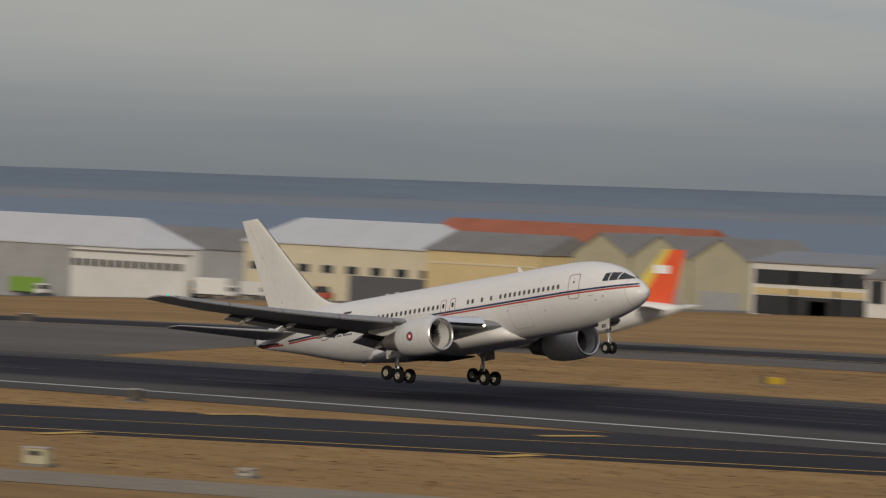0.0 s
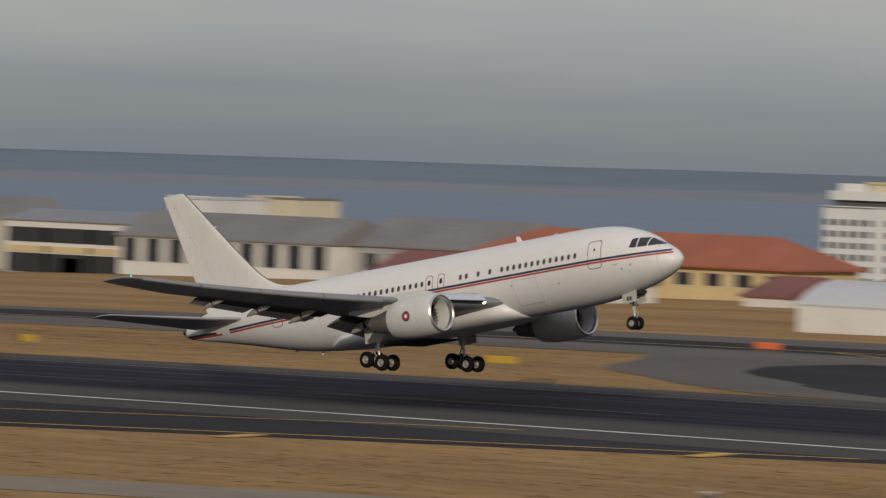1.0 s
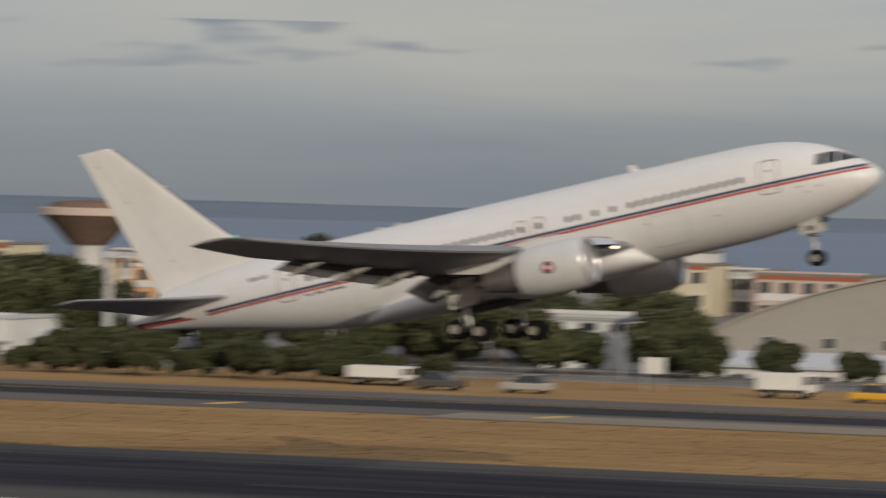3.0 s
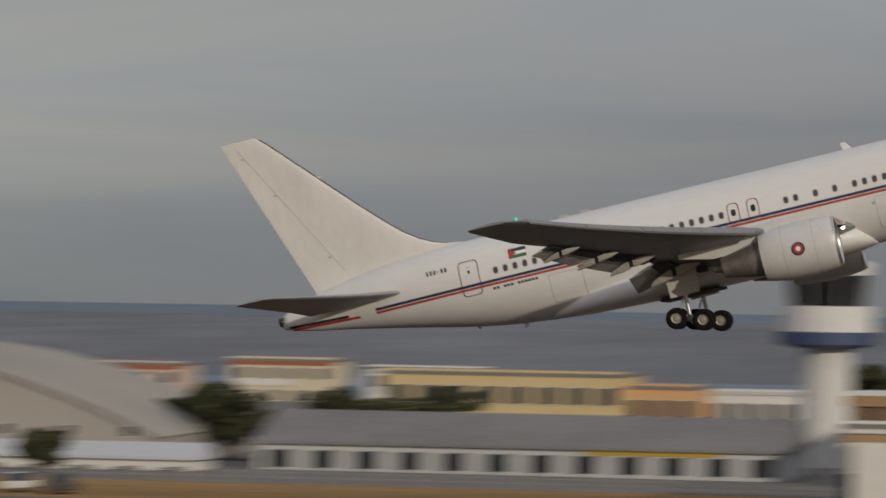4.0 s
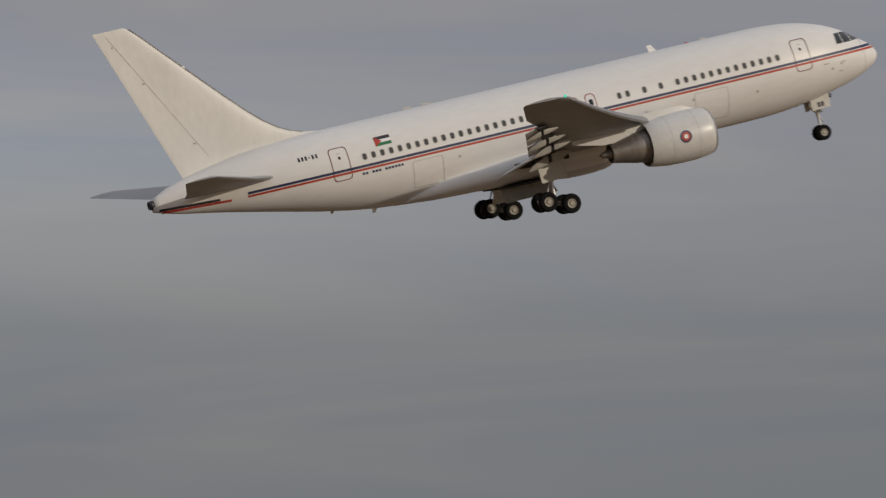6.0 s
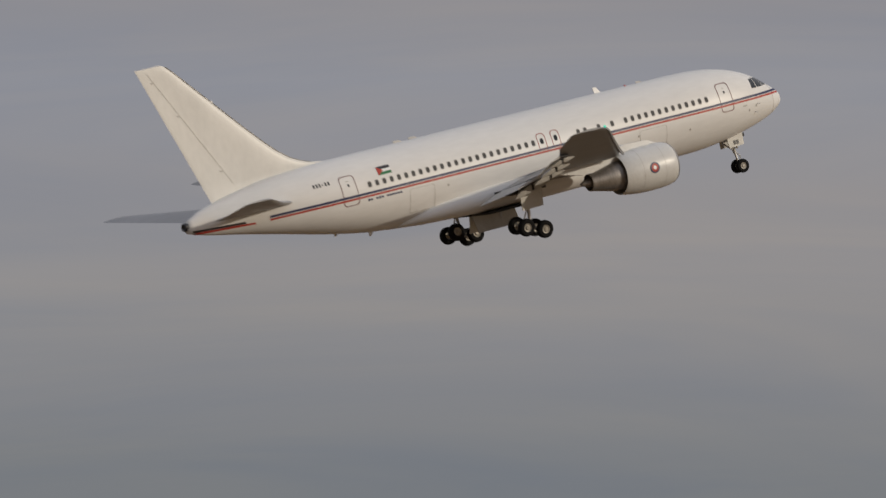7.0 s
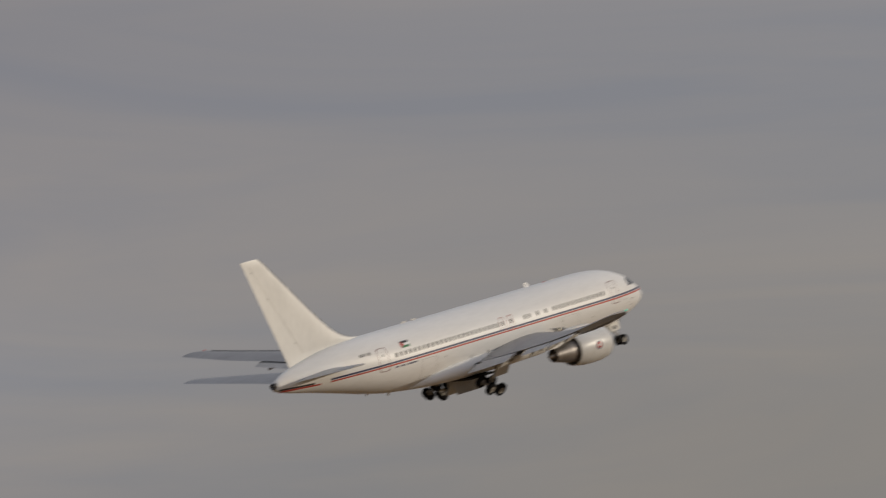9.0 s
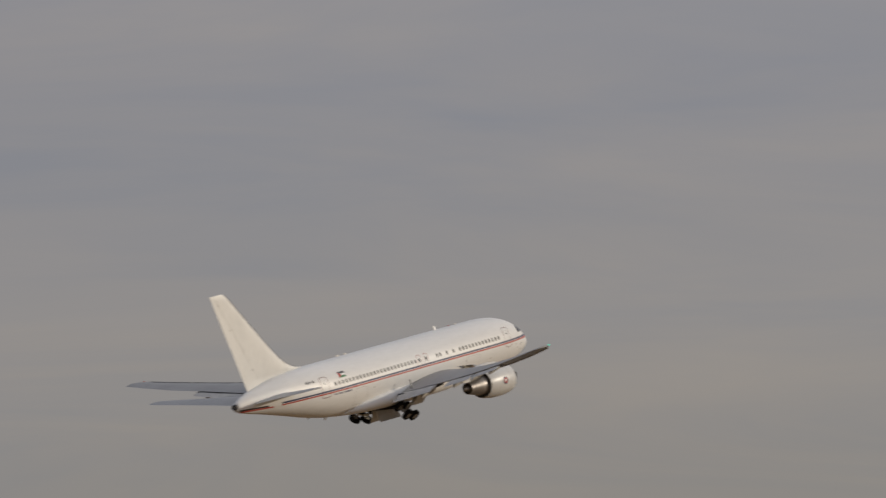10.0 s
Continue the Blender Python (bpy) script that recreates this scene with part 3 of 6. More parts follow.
def wheel(name, x, y, z, r, w, parent):
    """One wheel: tyre with a rounded shoulder, and its rim inside."""
    n = 28
    prof = [(-w * 0.40, r * 0.47), (-w / 2, r * 0.80), (-w * 0.36, r * 0.97), (-w * 0.15, r), (w * 0.15, r), (w * 0.36, r * 0.97), (w / 2, r * 0.80), (w * 0.40, r * 0.47)]
    rings = [[(x + q * math.cos(2 * math.pi * k / n), y + a, z + q * math.sin(2 * math.pi * k / n)) for k in range(n)] for a, q in prof]
    v, f = loft(rings, False)
    tyre = solid(name, v, f, RUBBER, parent, True)
    prof = [(-w * 0.44, r * 0.18), (-w * 0.30, r * 0.30), (-w * 0.34, r * 0.40), (-w * 0.42, r * 0.48), (w * 0.42, r * 0.48), (w * 0.34, r * 0.40), (w * 0.30, r * 0.30), (w * 0.44, r * 0.18)]
    rings = [[(x + q * math.cos(2 * math.pi * k / n), y + a, z + q * math.sin(2 * math.pi * k / n)) for k in range(n)] for a, q in prof]
    v, f = loft(rings)
    solid("rim", v, f, RIM, tyre, True, "pale metal wheel rim", 35)
    return tyre


def build_airliner():
    plane = tagged(new("airliner"), "white twin-engine jet airliner with blue and red stripes, wheels down", "airplane")
    n = 56
    stations = [0, 0.05, 0.12, 0.25, 0.45, 0.7, 1.0, 1.3, 1.7, 2.1, 2.5, 2.9, 3.2, 3.6, 4.1, 4.6, 5.2, 6, 7, 8, 9, 10] + [12 + 2 * k for k in range(9)] + [29, 30, 31, 32, 33, 34, 35, 36, 37, 38, 39, 40, 41, 42, 43, 44, 45, 45.8, 46.4, 46.8]
    rings = []
    for s in stations:
        zt, zb, w = TOP(s), BOT(s), WID(s)
        zc, hh = (zt + zb) / 2, (zt - zb) / 2
        rings.append([(REF - s, w * math.sin(2 * math.pi * k / n), zc + hh * math.cos(2 * math.pi * k / n) + AXIS) for k in range(n)])
    v, f = loft(rings)
    fuselage = solid("fuselage", v, f, WHITE, plane, True, "white painted fuselage")
    # radome joint, tail exhaust
    skin_rings = [[(REF - s, (WID(s) + 0.006) * math.sin(2 * math.pi * k / n), (TOP(s) + BOT(s)) / 2 + ((TOP(s) - BOT(s)) / 2 + 0.006) * math.cos(2 * math.pi * k / n) + AXIS) for k in range(n)] for s in (1.28, 1.31)]
    v, f = loft(skin_rings, False)
    solid("radome_seam", v, f, SEAM, plane, True)
    v, f = loft(lathe([(REF - 46.7, 0.30), (REF - 47.0, 0.24), (REF - 46.98, 0.17), (REF - 46.7, 0.12)], 0, 0.70 + AXIS, 20))
    solid("tail_exhaust", v, f, BLACK, plane, True, "dark auxiliary exhaust at the tail")
    # belly fairing
    rings = []
    for s, w, lo, hi in ((13.6, 0.5, -2.66, -2.2), (14.0, 1.3, -2.75, -1.8), (14.7, 2.15, -2.86, -1.35), (16, 2.58, -2.98, -1.05), (20, 2.68, -3.05, -0.95), (25, 2.66, -3.02, -1.05), (28, 2.5, -2.90, -1.3), (30, 2.2, -2.82, -1.6), (31.6, 1.2, -2.68, -2.1), (32.3, 0.3, -2.62, -2.4)):
        zc, hh = (lo + hi) / 2, (hi - lo) / 2
        rings.append([(REF - s, w * math.copysign(abs(math.sin(2 * math.pi * k / 36)) ** 0.7, math.sin(2 * math.pi * k / 36)), zc + hh * math.copysign(abs(math.cos(2 * math.pi * k / 36)) ** 0.8, math.cos(2 * math.pi * k / 36)) + AXIS) for k in range(36)])
    v, f = loft(rings)
    solid("belly_fairing", v, f, WHITE, plane, True, "white fairing under the wing root")
    # fin with its dorsal fillet, then the rudder line
    fin = []
    for z, s in ((1.2, 36.4), (2.45, 35.0), (2.72, 36.0), (2.86, 36.9), (3.08, 37.6), (3.42, 38.3), (3.98, 39.1), (4.75, 39.95), (6.0, 41.2), (8.1, 43.2), (10.4, 45.38), (10.85, 45.85), (10.99, 46.1)):
        te = 44.65 + (48.02 - 44.65) * (z - 1.9) / 9.1
        fin.append((s, 0, z, te - s, (0.56 - 0.040 * (z - 2.4)) / (te - s) * (0.6 if z > 10.9 else 1), 0))
    v, f = wing_skin(fin, True)
    finp = solid("fin", v, f, FIN_WHITE, plane, True, "cream-white tail fin", 50)
    for side in (-1, 1):
        def fin_side(st, z):
            """Half thickness of the fin at a station and height."""
            j = max(i for i in range(len(fin)) if fin[i][2] <= z)
            j = min(j, len(fin) - 2)
            u = (z - fin[j][2]) / (fin[j + 1][2] - fin[j][2])
            le, c, t = [fin[j][q] * (1 - u) + fin[j + 1][q] * u for q in (0, 3, 4)]
            x = min(0.99, max(0.01, (st - le) / c))
            h = 5 * t * (0.2969 * math.sqrt(x) - 0.1260 * x - 0.3516 * x**2 + 0.2843 * x**3 - 0.1015 * x**4)
            return (0.018 * math.sin(math.pi * x) + (h if side > 0 else -0.8 * h)) * c + side * 0.012
        verts = []
        for k in range(25):
            u = k / 24
            z = 2.7 + 8.0 * u
            q = 42.75 + (47.24 - 42.75) * u
            verts += [(REF - q, fin_side(q, z), z + AXIS), (REF - q - 0.028, fin_side(q + 0.028, z), z + AXIS)]
        solid("rudder_seam", verts, [(2 * k, 2 * k + 1, 2 * k + 3, 2 * k + 2) for k in range(24)], FIN_SEAM, finp)
        for s, z, y in ((43.35, 3.6, 0.20), (45.55, 7.6, 0.13), (46.9, 10.0, 0.09)):
            box("rudder_hinge", REF - s - 0.14, REF - s, fin_side(s, z) - 0.02, fin_side(s, z) + 0.02, z - 0.03 + AXIS, z + 0.05 + AXIS, SEAM, finp)
    edge = [[(REF - st + 0.07 + a, b, z + c + AXIS) for a, b, c in ((0.03, 0, 0.0), (-0.06, 0.045, 0.0), (-0.12, 0, 0.0), (-0.06, -0.045, 0.0))] for st, _, z, _, _, _ in fin[3:12]]
    v, f = loft(edge)
    solid("leading_edge", v, f, EDGE_METAL, finp, True, "dull metal leading edge")
    box("fin_aerial", REF - 43.3, REF - 43.0, -0.03, 0.03, 7.95 + AXIS, 8.1 + AXIS, FIN_WHITE, finp, "", 0.01)
    # tailplanes
    for side in (-1, 1):
        st = [(39.0, side * 0.9, 0.62, 6.1, 0.08, 0), (41.3, side * 3.2, 0.92, 4.35, 0.09, 0), (45.5, side * 9.05, 1.68, 2.0, 0.09, 0), (45.9, side * 9.3, 1.72, 1.5, 0.06, 0)]
        v, f = wing_skin(st)
        solid("tailplane", v, f, TAIL_GREY, plane, True, "grey tailplane", 50)
    # wings
    for side in (-1, 1):
        right = side < 0
        ys = [0.8, 2.4, 3.6, 5.0, 6.6, 8.2, 10, 12, 14.5, 17, 19.5, 22, 23.3, 23.75]
        st = []
        for y in ys:
            c = (wing_te(y) - wing_le(y)) * (0.86 if y < 19 else 0.97)
            if y > 23.5:
                st.append((wing_le(y) + 0.35, side * y, wing_z(y), c * 0.8, 0.07, 0))
            else:
                st.append((wing_le(y), side * y, wing_z(y), c, 0.135 - 0.0022 * y, 2 - 0.1 * y))
        v, f = wing_skin(st)
        wing = solid("wing", v, f, WING_GREY, plane, True, "grey swept wing with slats and flaps out", 50)
        # slats: bright leading edge pieces, pushed forward and down
        for y0, y1 in ((3.4, 6.6), (9.3, 12.6), (12.7, 16.2), (16.3, 19.6), (19.7, 22.9)):
            rr = []
            for y in (y0, (y0 + y1) / 2, y1):
                c = wing_te(y) - wing_le(y)
                d = 0.05 * c + 0.12
                s, z = wing_le(y) - d * 0.85, wing_z(y) - d * 0.42 + (0.32 if y0 < 4 else 0)
                rr.append([(REF - s - a * d, side * y, z + b * d + AXIS) for a, b in ((0, 0), (0.15, 0.32), (0.6, 0.72), (1.3, 0.98), (2.0, 1.06), (1.3, 0.72), (0.7, 0.25), (0.3, -0.2))])
            v, f = loft(rr)
            solid("slat", v, f, CHROME if y0 < 4 else WING_GREY, wing, True, "bright metal slat" if y0 < 4 else "", 40)
        # flaps, drooped behind the trailing edge
        for y0, y1, drop in ((2.9, 7.2, 15), (9.1, 13.2, 14), (13.55, 17.5, 14)):
            rr = []
            for y in (y0, (y0 + y1) / 2, y1):
                c = wing_te(y) - wing_le(y)
                s = wing_le(y) + c * 0.83
                z = wing_z(y) - 0.030 * c
                cc = 0.205 * c
                rr.append([(REF - s - a * math.cos(radians(drop)) + b * math.sin(radians(drop)), side * y, z - a * math.sin(radians(drop)) + b + AXIS) for a, b in airfoil(cc, 0.13, 8)])
            v, f = loft(rr)
            solid("flap", v, f, PANEL_GREY, wing, True, "pale grey flap, drooped", 45)
        # dark strip painted for the shade between wing and flap
        for y0, y1 in ((2.9, 7.3), (9.0, 17.6)):
            rr = []
            for y in (y0, (y0 + y1) / 2, y1):
                c = wing_te(y) - wing_le(y)
                st, z = wing_le(y) + c * 0.74, wing_z(y) - 0.055 * c
                rr.append([(REF - st - p * c, side * y, z + q * c + AXIS) for p, q in ((0, 0.012), (0.10, -0.003), (0.13, 0.012), (0.10, 0.03), (0, 0.03))])
            v, f = loft(rr)
            solid("flap_cove_shade", v, f, DARK, wing, False, "dark strip painting the shade ahead of the flap")
        # flap track fairings: fixed fore part, drooped wedge behind it
        for y, ln, dep in ((5.6, 2.7, 0.58), (10.4, 2.4, 0.46), (13.35, 2.2, 0.40), (16.4, 1.9, 0.34)):
            c = wing_te(y) - wing_le(y)
            s0, z0 = wing_le(y) + c * 0.62, wing_z(y) - 0.048 * c
            shape = ((-1, 0.9), (-1, 0.1), (-0.6, -0.75), (0, -1), (0.6, -0.75), (1, 0.1), (1, 0.9))
            def wedge(name, rows, material, label):
                v, f = loft([[(REF - s0 - u * ln, side * y + w * p, z0 + dz + d * dep * 0.5 * q + AXIS) for p, q in shape] for u, w, d, dz in rows])
                solid(name, v, f, material, wing, True, label, 35)
            wedge("flap_fairing", ((0, 0.03, 0.15, 0), (0.18, 0.15, 0.65, -0.10 * dep), (0.42, 0.20, 1.0, -0.2 * dep), (0.50, 0.20, 1.0, -0.22 * dep)), FAIRING, "pale fixed flap track fairing")
            wedge("flap_track", ((0.49, 0.10, 0.8, -0.2 * dep), (0.60, 0.10, 0.8, -0.35 * dep)), DARK, "dark flap track")
            wedge("drooped_fairing", ((0.59, 0.20, 1.05, -0.35 * dep), (0.78, 0.18, 0.85, -0.62 * dep), (0.98, 0.12, 0.5, -0.9 * dep), (1.06, 0.03, 0.12, -1.1 * dep)), FAIRING, "pale drooped tail of a flap fairing")
        # dark slab for the shade of the leg bay in the wing root
        box("leg_bay_shade", REF - 25.5, REF - 22.9, min(side * 2.75, side * 4.9), max(side * 2.75, side * 4.9), -2.12 + AXIS, -1.8 + AXIS, DARK, wing, "dark slab for the shade in the main leg bay")
        # navigation light and static wick tip
        bm = bmesh.new()
        bmesh.ops.create_uvsphere(bm, u_segments=10, v_segments=6, radius=0.085, matrix=Matrix.Translation((REF - wing_le(23.4) - 0.12, side * 23.45, wing_z(23.4) + 0.10 + AXIS)))
        part("navigation_light", bm, NAV_GREEN if right else BEACON, wing, "small green wingtip light" if right else "small red wingtip light")
        # engine
        ey, ez = side * 7.92, -2.32
        prof = [(15.32, 1.17), (15.26, 1.22), (15.26, 1.28), (15.36, 1.34), (15.7, 1.43), (16.4, 1.49), (17.3, 1.50), (18.2, 1.46), (19.1, 1.33), (19.4, 1.26), (19.38, 1.20), (18.6, 1.2), (18.6, 0.5)]
        v, f = loft(lathe([(REF - s, r) for s, r in prof], ey, ez + AXIS), False)
        eng = solid("engine", v, f, COWL, plane, True, "pale grey engine cowling", 60)
        prof = [(15.38, 1.36), (15.26, 1.29), (15.245, 1.24), (15.27, 1.18), (15.4, 1.13), (15.6, 1.11)]
        v, f = loft(lathe([(REF - s, r) for s, r in prof], ey, ez + AXIS), False)
        solid("inlet_lip", v, f, LIP, eng, True, "polished inlet lip")
        v, f = loft(lathe([(REF - 15.6, 1.11), (REF - 16.2, 1.09), (REF - 16.75, 1.10)], ey, ez + AXIS), False)
        solid("inlet_duct", v, f, COWL, eng, True, "pale inlet duct")
        prof = [(16.75, 1.10), (16.8, 0.4), (16.2, 0.02)]
        v, f = loft(lathe([(REF - s, r) for s, r in prof], ey, ez + AXIS), False)
        solid("fan", v, f, DARK, eng, True, "dark fan inside the inlet", 40)
        for k in range(24):
            w = 2 * math.pi * k / 24
            q = [(16.72, w, 0.38), (16.56, w + 0.16, 0.38), (16.50, w + 0.22, 1.07), (16.72, w + 0.02, 1.07)]
            solid("fan_blade", [(REF - s, ey + r * math.cos(b), ez + r * math.sin(b) + AXIS) for s, b, r in q], [(0, 1, 2, 3)], CORE, eng)
        prof = [(18.7, 1.02), (19.4, 0.99), (20.1, 0.88), (20.9, 0.70), (21.6, 0.56), (21.62, 0.50), (21.1, 0.52), (21.0, 0.2)]
        v, f = loft(lathe([(REF - s, r) for s, r in prof], ey, ez + AXIS, 32), False)
        solid("core_cowl", v, f, CORE, eng, True, "heat-stained metal core cowling", 60)
        prof = [(20.9, 0.36), (21.6, 0.30), (22.1, 0.16), (22.3, 0.02)]
        v, f = loft(lathe([(REF - s, r) for s, r in prof], ey, ez + AXIS, 20))
        solid("exhaust_plug", v, f, CORE, eng, True)
        for s in (16.45, 18.15):
            v, f = loft(lathe([(REF - s, 1.496 if s < 17 else 1.468), (REF - s - 0.02, 1.496 if s < 17 else 1.468)], ey, ez + AXIS), False)
            solid("cowl_seam", v, f, SEAM, eng, True)
        pyl = []
        for s, lo, hi, w in ((15.9, -0.92, -0.86, 0.06), (16.7, -1.0, -0.55, 0.22), (18.4, -1.2, -0.48, 0.26), (20.2, -1.75, -0.60, 0.26), (22.0, -1.75, -0.95, 0.22), (23.8, -1.35, -1.05, 0.08)):
            pyl.append([(REF - s, ey + w * a, (lo if b < 0 else hi) + AXIS) for a, b in ((-1, -1), (1, -1), (1, 1), (-1, 1))])
        v, f = loft(pyl)
        solid("pylon", v, f, COWL, plane, True, "pale engine pylon", 30)
        # round emblem on the cowling side
        def disc(name, r0, r1, lift, material):
            verts, faces = [], []
            m = 28
            for k in range(m):
                w = 2 * math.pi * k / m
                for r in (r0, r1):
                    ds, dz = r * math.cos(w), r * math.sin(w)
                    rad = 1.50 + lift
                    verts.append((REF - 17.35 - ds, ey + side * math.sqrt(rad * rad - dz * dz), ez + dz + AXIS))
            for k in range(m):
                i, j = 2 * k, 2 * ((k + 1) % m)
                faces.append((i, j, j + 1, i + 1))
            solid(name, verts, faces, material, eng)
        disc("emblem_ring", 0.27, 0.36, 0.012, NAVY)
        disc("emblem_ring", 0.13, 0.27, 0.012, RED)
        disc("emblem_disc", 0.001, 0.13, 0.014, FLAG_WHITE)
        # landing light at the wing root
        bm = bmesh.new()
        bmesh.ops.create_uvsphere(bm, u_segments=12, v_segments=8, radius=0.13, matrix=Matrix.Translation((REF - 15.25, side * 3.35, -1.52 + AXIS)))
        part("landing_light", bm, BEAM, wing, "lit landing light in the wing root")
    # stripes, doors, windows on both sides
    for side in (-1, 1):
        skin_strip("stripe", 0.52, 41.4, 0.12, lambda s: 0.055, lambda s: 0.205, 0.010, NAVY, fuselage, side, "navy stripe")
        skin_strip("stripe", 0.38, 41.4, 0.12, lambda s: -0.115, lambda s: 0.010, 0.010, RED, fuselage, side, "red stripe")
        skin_strip("tail_stripe", 43.0, 46.5, 0.12, lambda s: 0.03 + 0.05 * (s - 42.5), lambda s: 0.17 + 0.05 * (s - 42.5), 0.010, BLACK, fuselage, side, "black tail stripe")
        skin_strip("tail_stripe", 42.35, 46.3, 0.12, lambda s: -0.14 + 0.05 * (s - 41.9), lambda s: -0.01 + 0.05 * (s - 41.9), 0.010, RED, fuselage, side, "red tail stripe")
        for s, z in ((5.87, 0.50), (35.79, 0.55)):
            d = skin_frame("door", s, z, 1.12, 1.95, 0.22, 0.05, 0.010, DOOR_LINE, fuselage, side, "closed passenger door with a dark red outline")
            skin_pane("door_window", s, z + 0.35, 0.13, 0.18, 0.05, 0.012, GLASS, d, side)
            skin_strip("door_handle", s - 0.1, s + 0.1, 0.1, lambda q: z + 0.6, lambda q: z + 0.64, 0.012, SEAM, d, side)
        for s in (19.8, 20.9):
            d = skin_frame("overwing_exit", s, 0.62, 0.66, 1.15, 0.24, 0.05, 0.010, EXIT_RED, fuselage, side, "overwing exit with a red outline")
            skin_pane("window_pane", s, 0.66, 0.26, 0.38, 0.10, 0.012, GLASS, d, side)
        spots = [7.5 + 0.5533 * k for k in range(13)] + [15.24, 16.32, 17.42, 17.97] + [21.58 + 0.553 * k for k in range(24)]
        for s in spots:
            w = skin_frame("cabin_window", s, 0.66, 0.31, 0.42, 0.12, 0.04, 0.008, WINDOW_RIM, fuselage, side)
            skin_pane("window_pane", s, 0.66, 0.235, 0.345, 0.10, 0.006, CABIN, w, side)
        skin_frame("cargo_door", 12.2, -1.15, 2.2, 1.75, 0.12, 0.025, 0.008, SEAM, fuselage, side, "closed cargo door")
        skin_frame("cargo_door", 30.6, -1.05, 1.9, 1.55, 0.12, 0.025, 0.008, SEAM, fuselage, side, "closed cargo door")
        for s, z in ((3.9, -0.75), (3.2, -0.55), (9.2, -1.0), (13.4, -0.6), (28.6, -0.6)):
            skin_pane("service_port", s, z, 0.16, 0.16, 0.07, 0.008, SEAM, fuselage, side)
        # cockpit glazing: three panes a side
        for pts in (((1.10, 0.62), (1.10, 0.66), (1.98, 1.20), (1.98, 0.60)), ((2.05, 0.60), (2.05, 1.22), (2.66, 1.27), (2.66, 0.60)), ((2.73, 0.60), (2.73, 1.27), (3.12, 1.24), (3.22, 0.62))):
            c = [np.array(p) for p in pts]
            verts, faces = [], []
            for i in range(7):
                for j in range(5):
                    u, w = i / 6, j / 4
                    p = (c[0] * (1 - u) + c[3] * u) * (1 - w) + (c[1] * (1 - u) + c[2] * u) * w
                    verts.append(skin(p[0], min(p[1], TOP(p[0]) - 0.004), 0.012, side))
            faces = [(i * 5 + j, i * 5 + j + 1, (i + 1) * 5 + j + 1, (i + 1) * 5 + j) for i in range(6) for j in range(4)]
            solid("windscreen_pane", verts, faces, GLASS, fuselage, True, "dark cockpit window")
        # flag and unreadable lettering
        fl = lambda a, b, lo, hi, m, nm: skin_strip(nm, a, b, 0.1, lambda s: lo, lambda s: hi, 0.009, m, fuselage, side)
        f0, f1 = (32.45, 33.45) if side < 0 else (32.45, 33.45)
        fl(f0, f1, 1.42, 1.60, BLACK, "flag_band")
        fl(f0, f1, 1.24, 1.42, FLAG_WHITE, "flag_band")
        fl(f0, f1, 1.06, 1.24, GREEN, "flag_band")
        skin_strip("flag_triangle", 33.0, 33.45, 0.09, lambda s: 1.33 - 0.27 * (s - 33.0) / 0.45, lambda s: 1.33 + 0.27 * (s - 33.0) / 0.45, 0.013, RED, fuselage, side)
        for k in range(6):
            if k != 2:
                skin_strip("lettering_bar", 37.0 + 0.21 * k, 37.11 + 0.21 * k, 0.08, lambda s: 1.20, lambda s: 1.44, 0.009, BLACK, fuselage, side)
        skin_strip("lettering_bar", 37.44, 37.55, 0.08, lambda s: 1.29, lambda s: 1.34, 0.009, BLACK, fuselage, side)
        for k in range(13):
            if k not in (6, 10):
                skin_strip("lettering_bar", 32.1 + 0.2 * k, 32.25 + 0.2 * k, 0.08, lambda s: -0.36, lambda s: -0.23, 0.009, NAVY, fuselage, side)
        skin_strip("lettering_bar", 4.1, 4.5, 0.2, lambda s: -0.42, lambda s: -0.36, 0.009, SEAM, fuselage, side)
        tube("pitot_probe", skin(3.1, -0.45, 0, side), skin(3.1, -0.45, 0.16, side) + Vector((0.14, 0, 0)), 0.025, 0.015, STEEL, plane, 8)
        tube("pitot_probe", skin(3.35, -0.95, 0, side), skin(3.35, -0.95, 0.14, side) + Vector((0.14, 0, 0)), 0.025, 0.015, STEEL, plane, 8)
    # blade aerials, drains, beacons
    for s, z, h, c in ((14.0, 2.68, 0.42, 0.5), (10.6, 2.68, 0.13, 0.5), (28.6, 2.68, 0.16, 0.7), (29.8, 2.68, 0.16, 0.7), (36.0, -2.0, -0.20, 0.25), (33.4, -2.46, -0.26, 0.3)):
        x = REF - s
        verts = [(x, 0.04, z + AXIS), (x - c, 0.04, z + AXIS), (x - c, -0.04, z + AXIS), (x, -0.04, z + AXIS), (x - 0.35 * c - abs(h) * 0.3, 0.015, z + h + AXIS), (x - c - abs(h) * 0.2, 0.015, z + h + AXIS), (x - c - abs(h) * 0.2, -0.015, z + h + AXIS), (x - 0.35 * c - abs(h) * 0.3, -0.015, z + h + AXIS)]
        solid("blade_aerial", verts, [(0, 1, 2, 3), (4, 5, 6, 7), (0, 1, 5, 4), (2, 3, 7, 6), (1, 2, 6, 5), (0, 3, 7, 4)], WHITE if abs(h) > 0.2 else SEAM, plane)
    bm = bmesh.new()
    bmesh.ops.create_uvsphere(bm, u_segments=10, v_segments=6, radius=0.09, matrix=Matrix.Translation((REF - 12.0, 0, 2.70 + AXIS)))
    part("beacon", bm, BEACON, plane, "red anti-collision beacon")
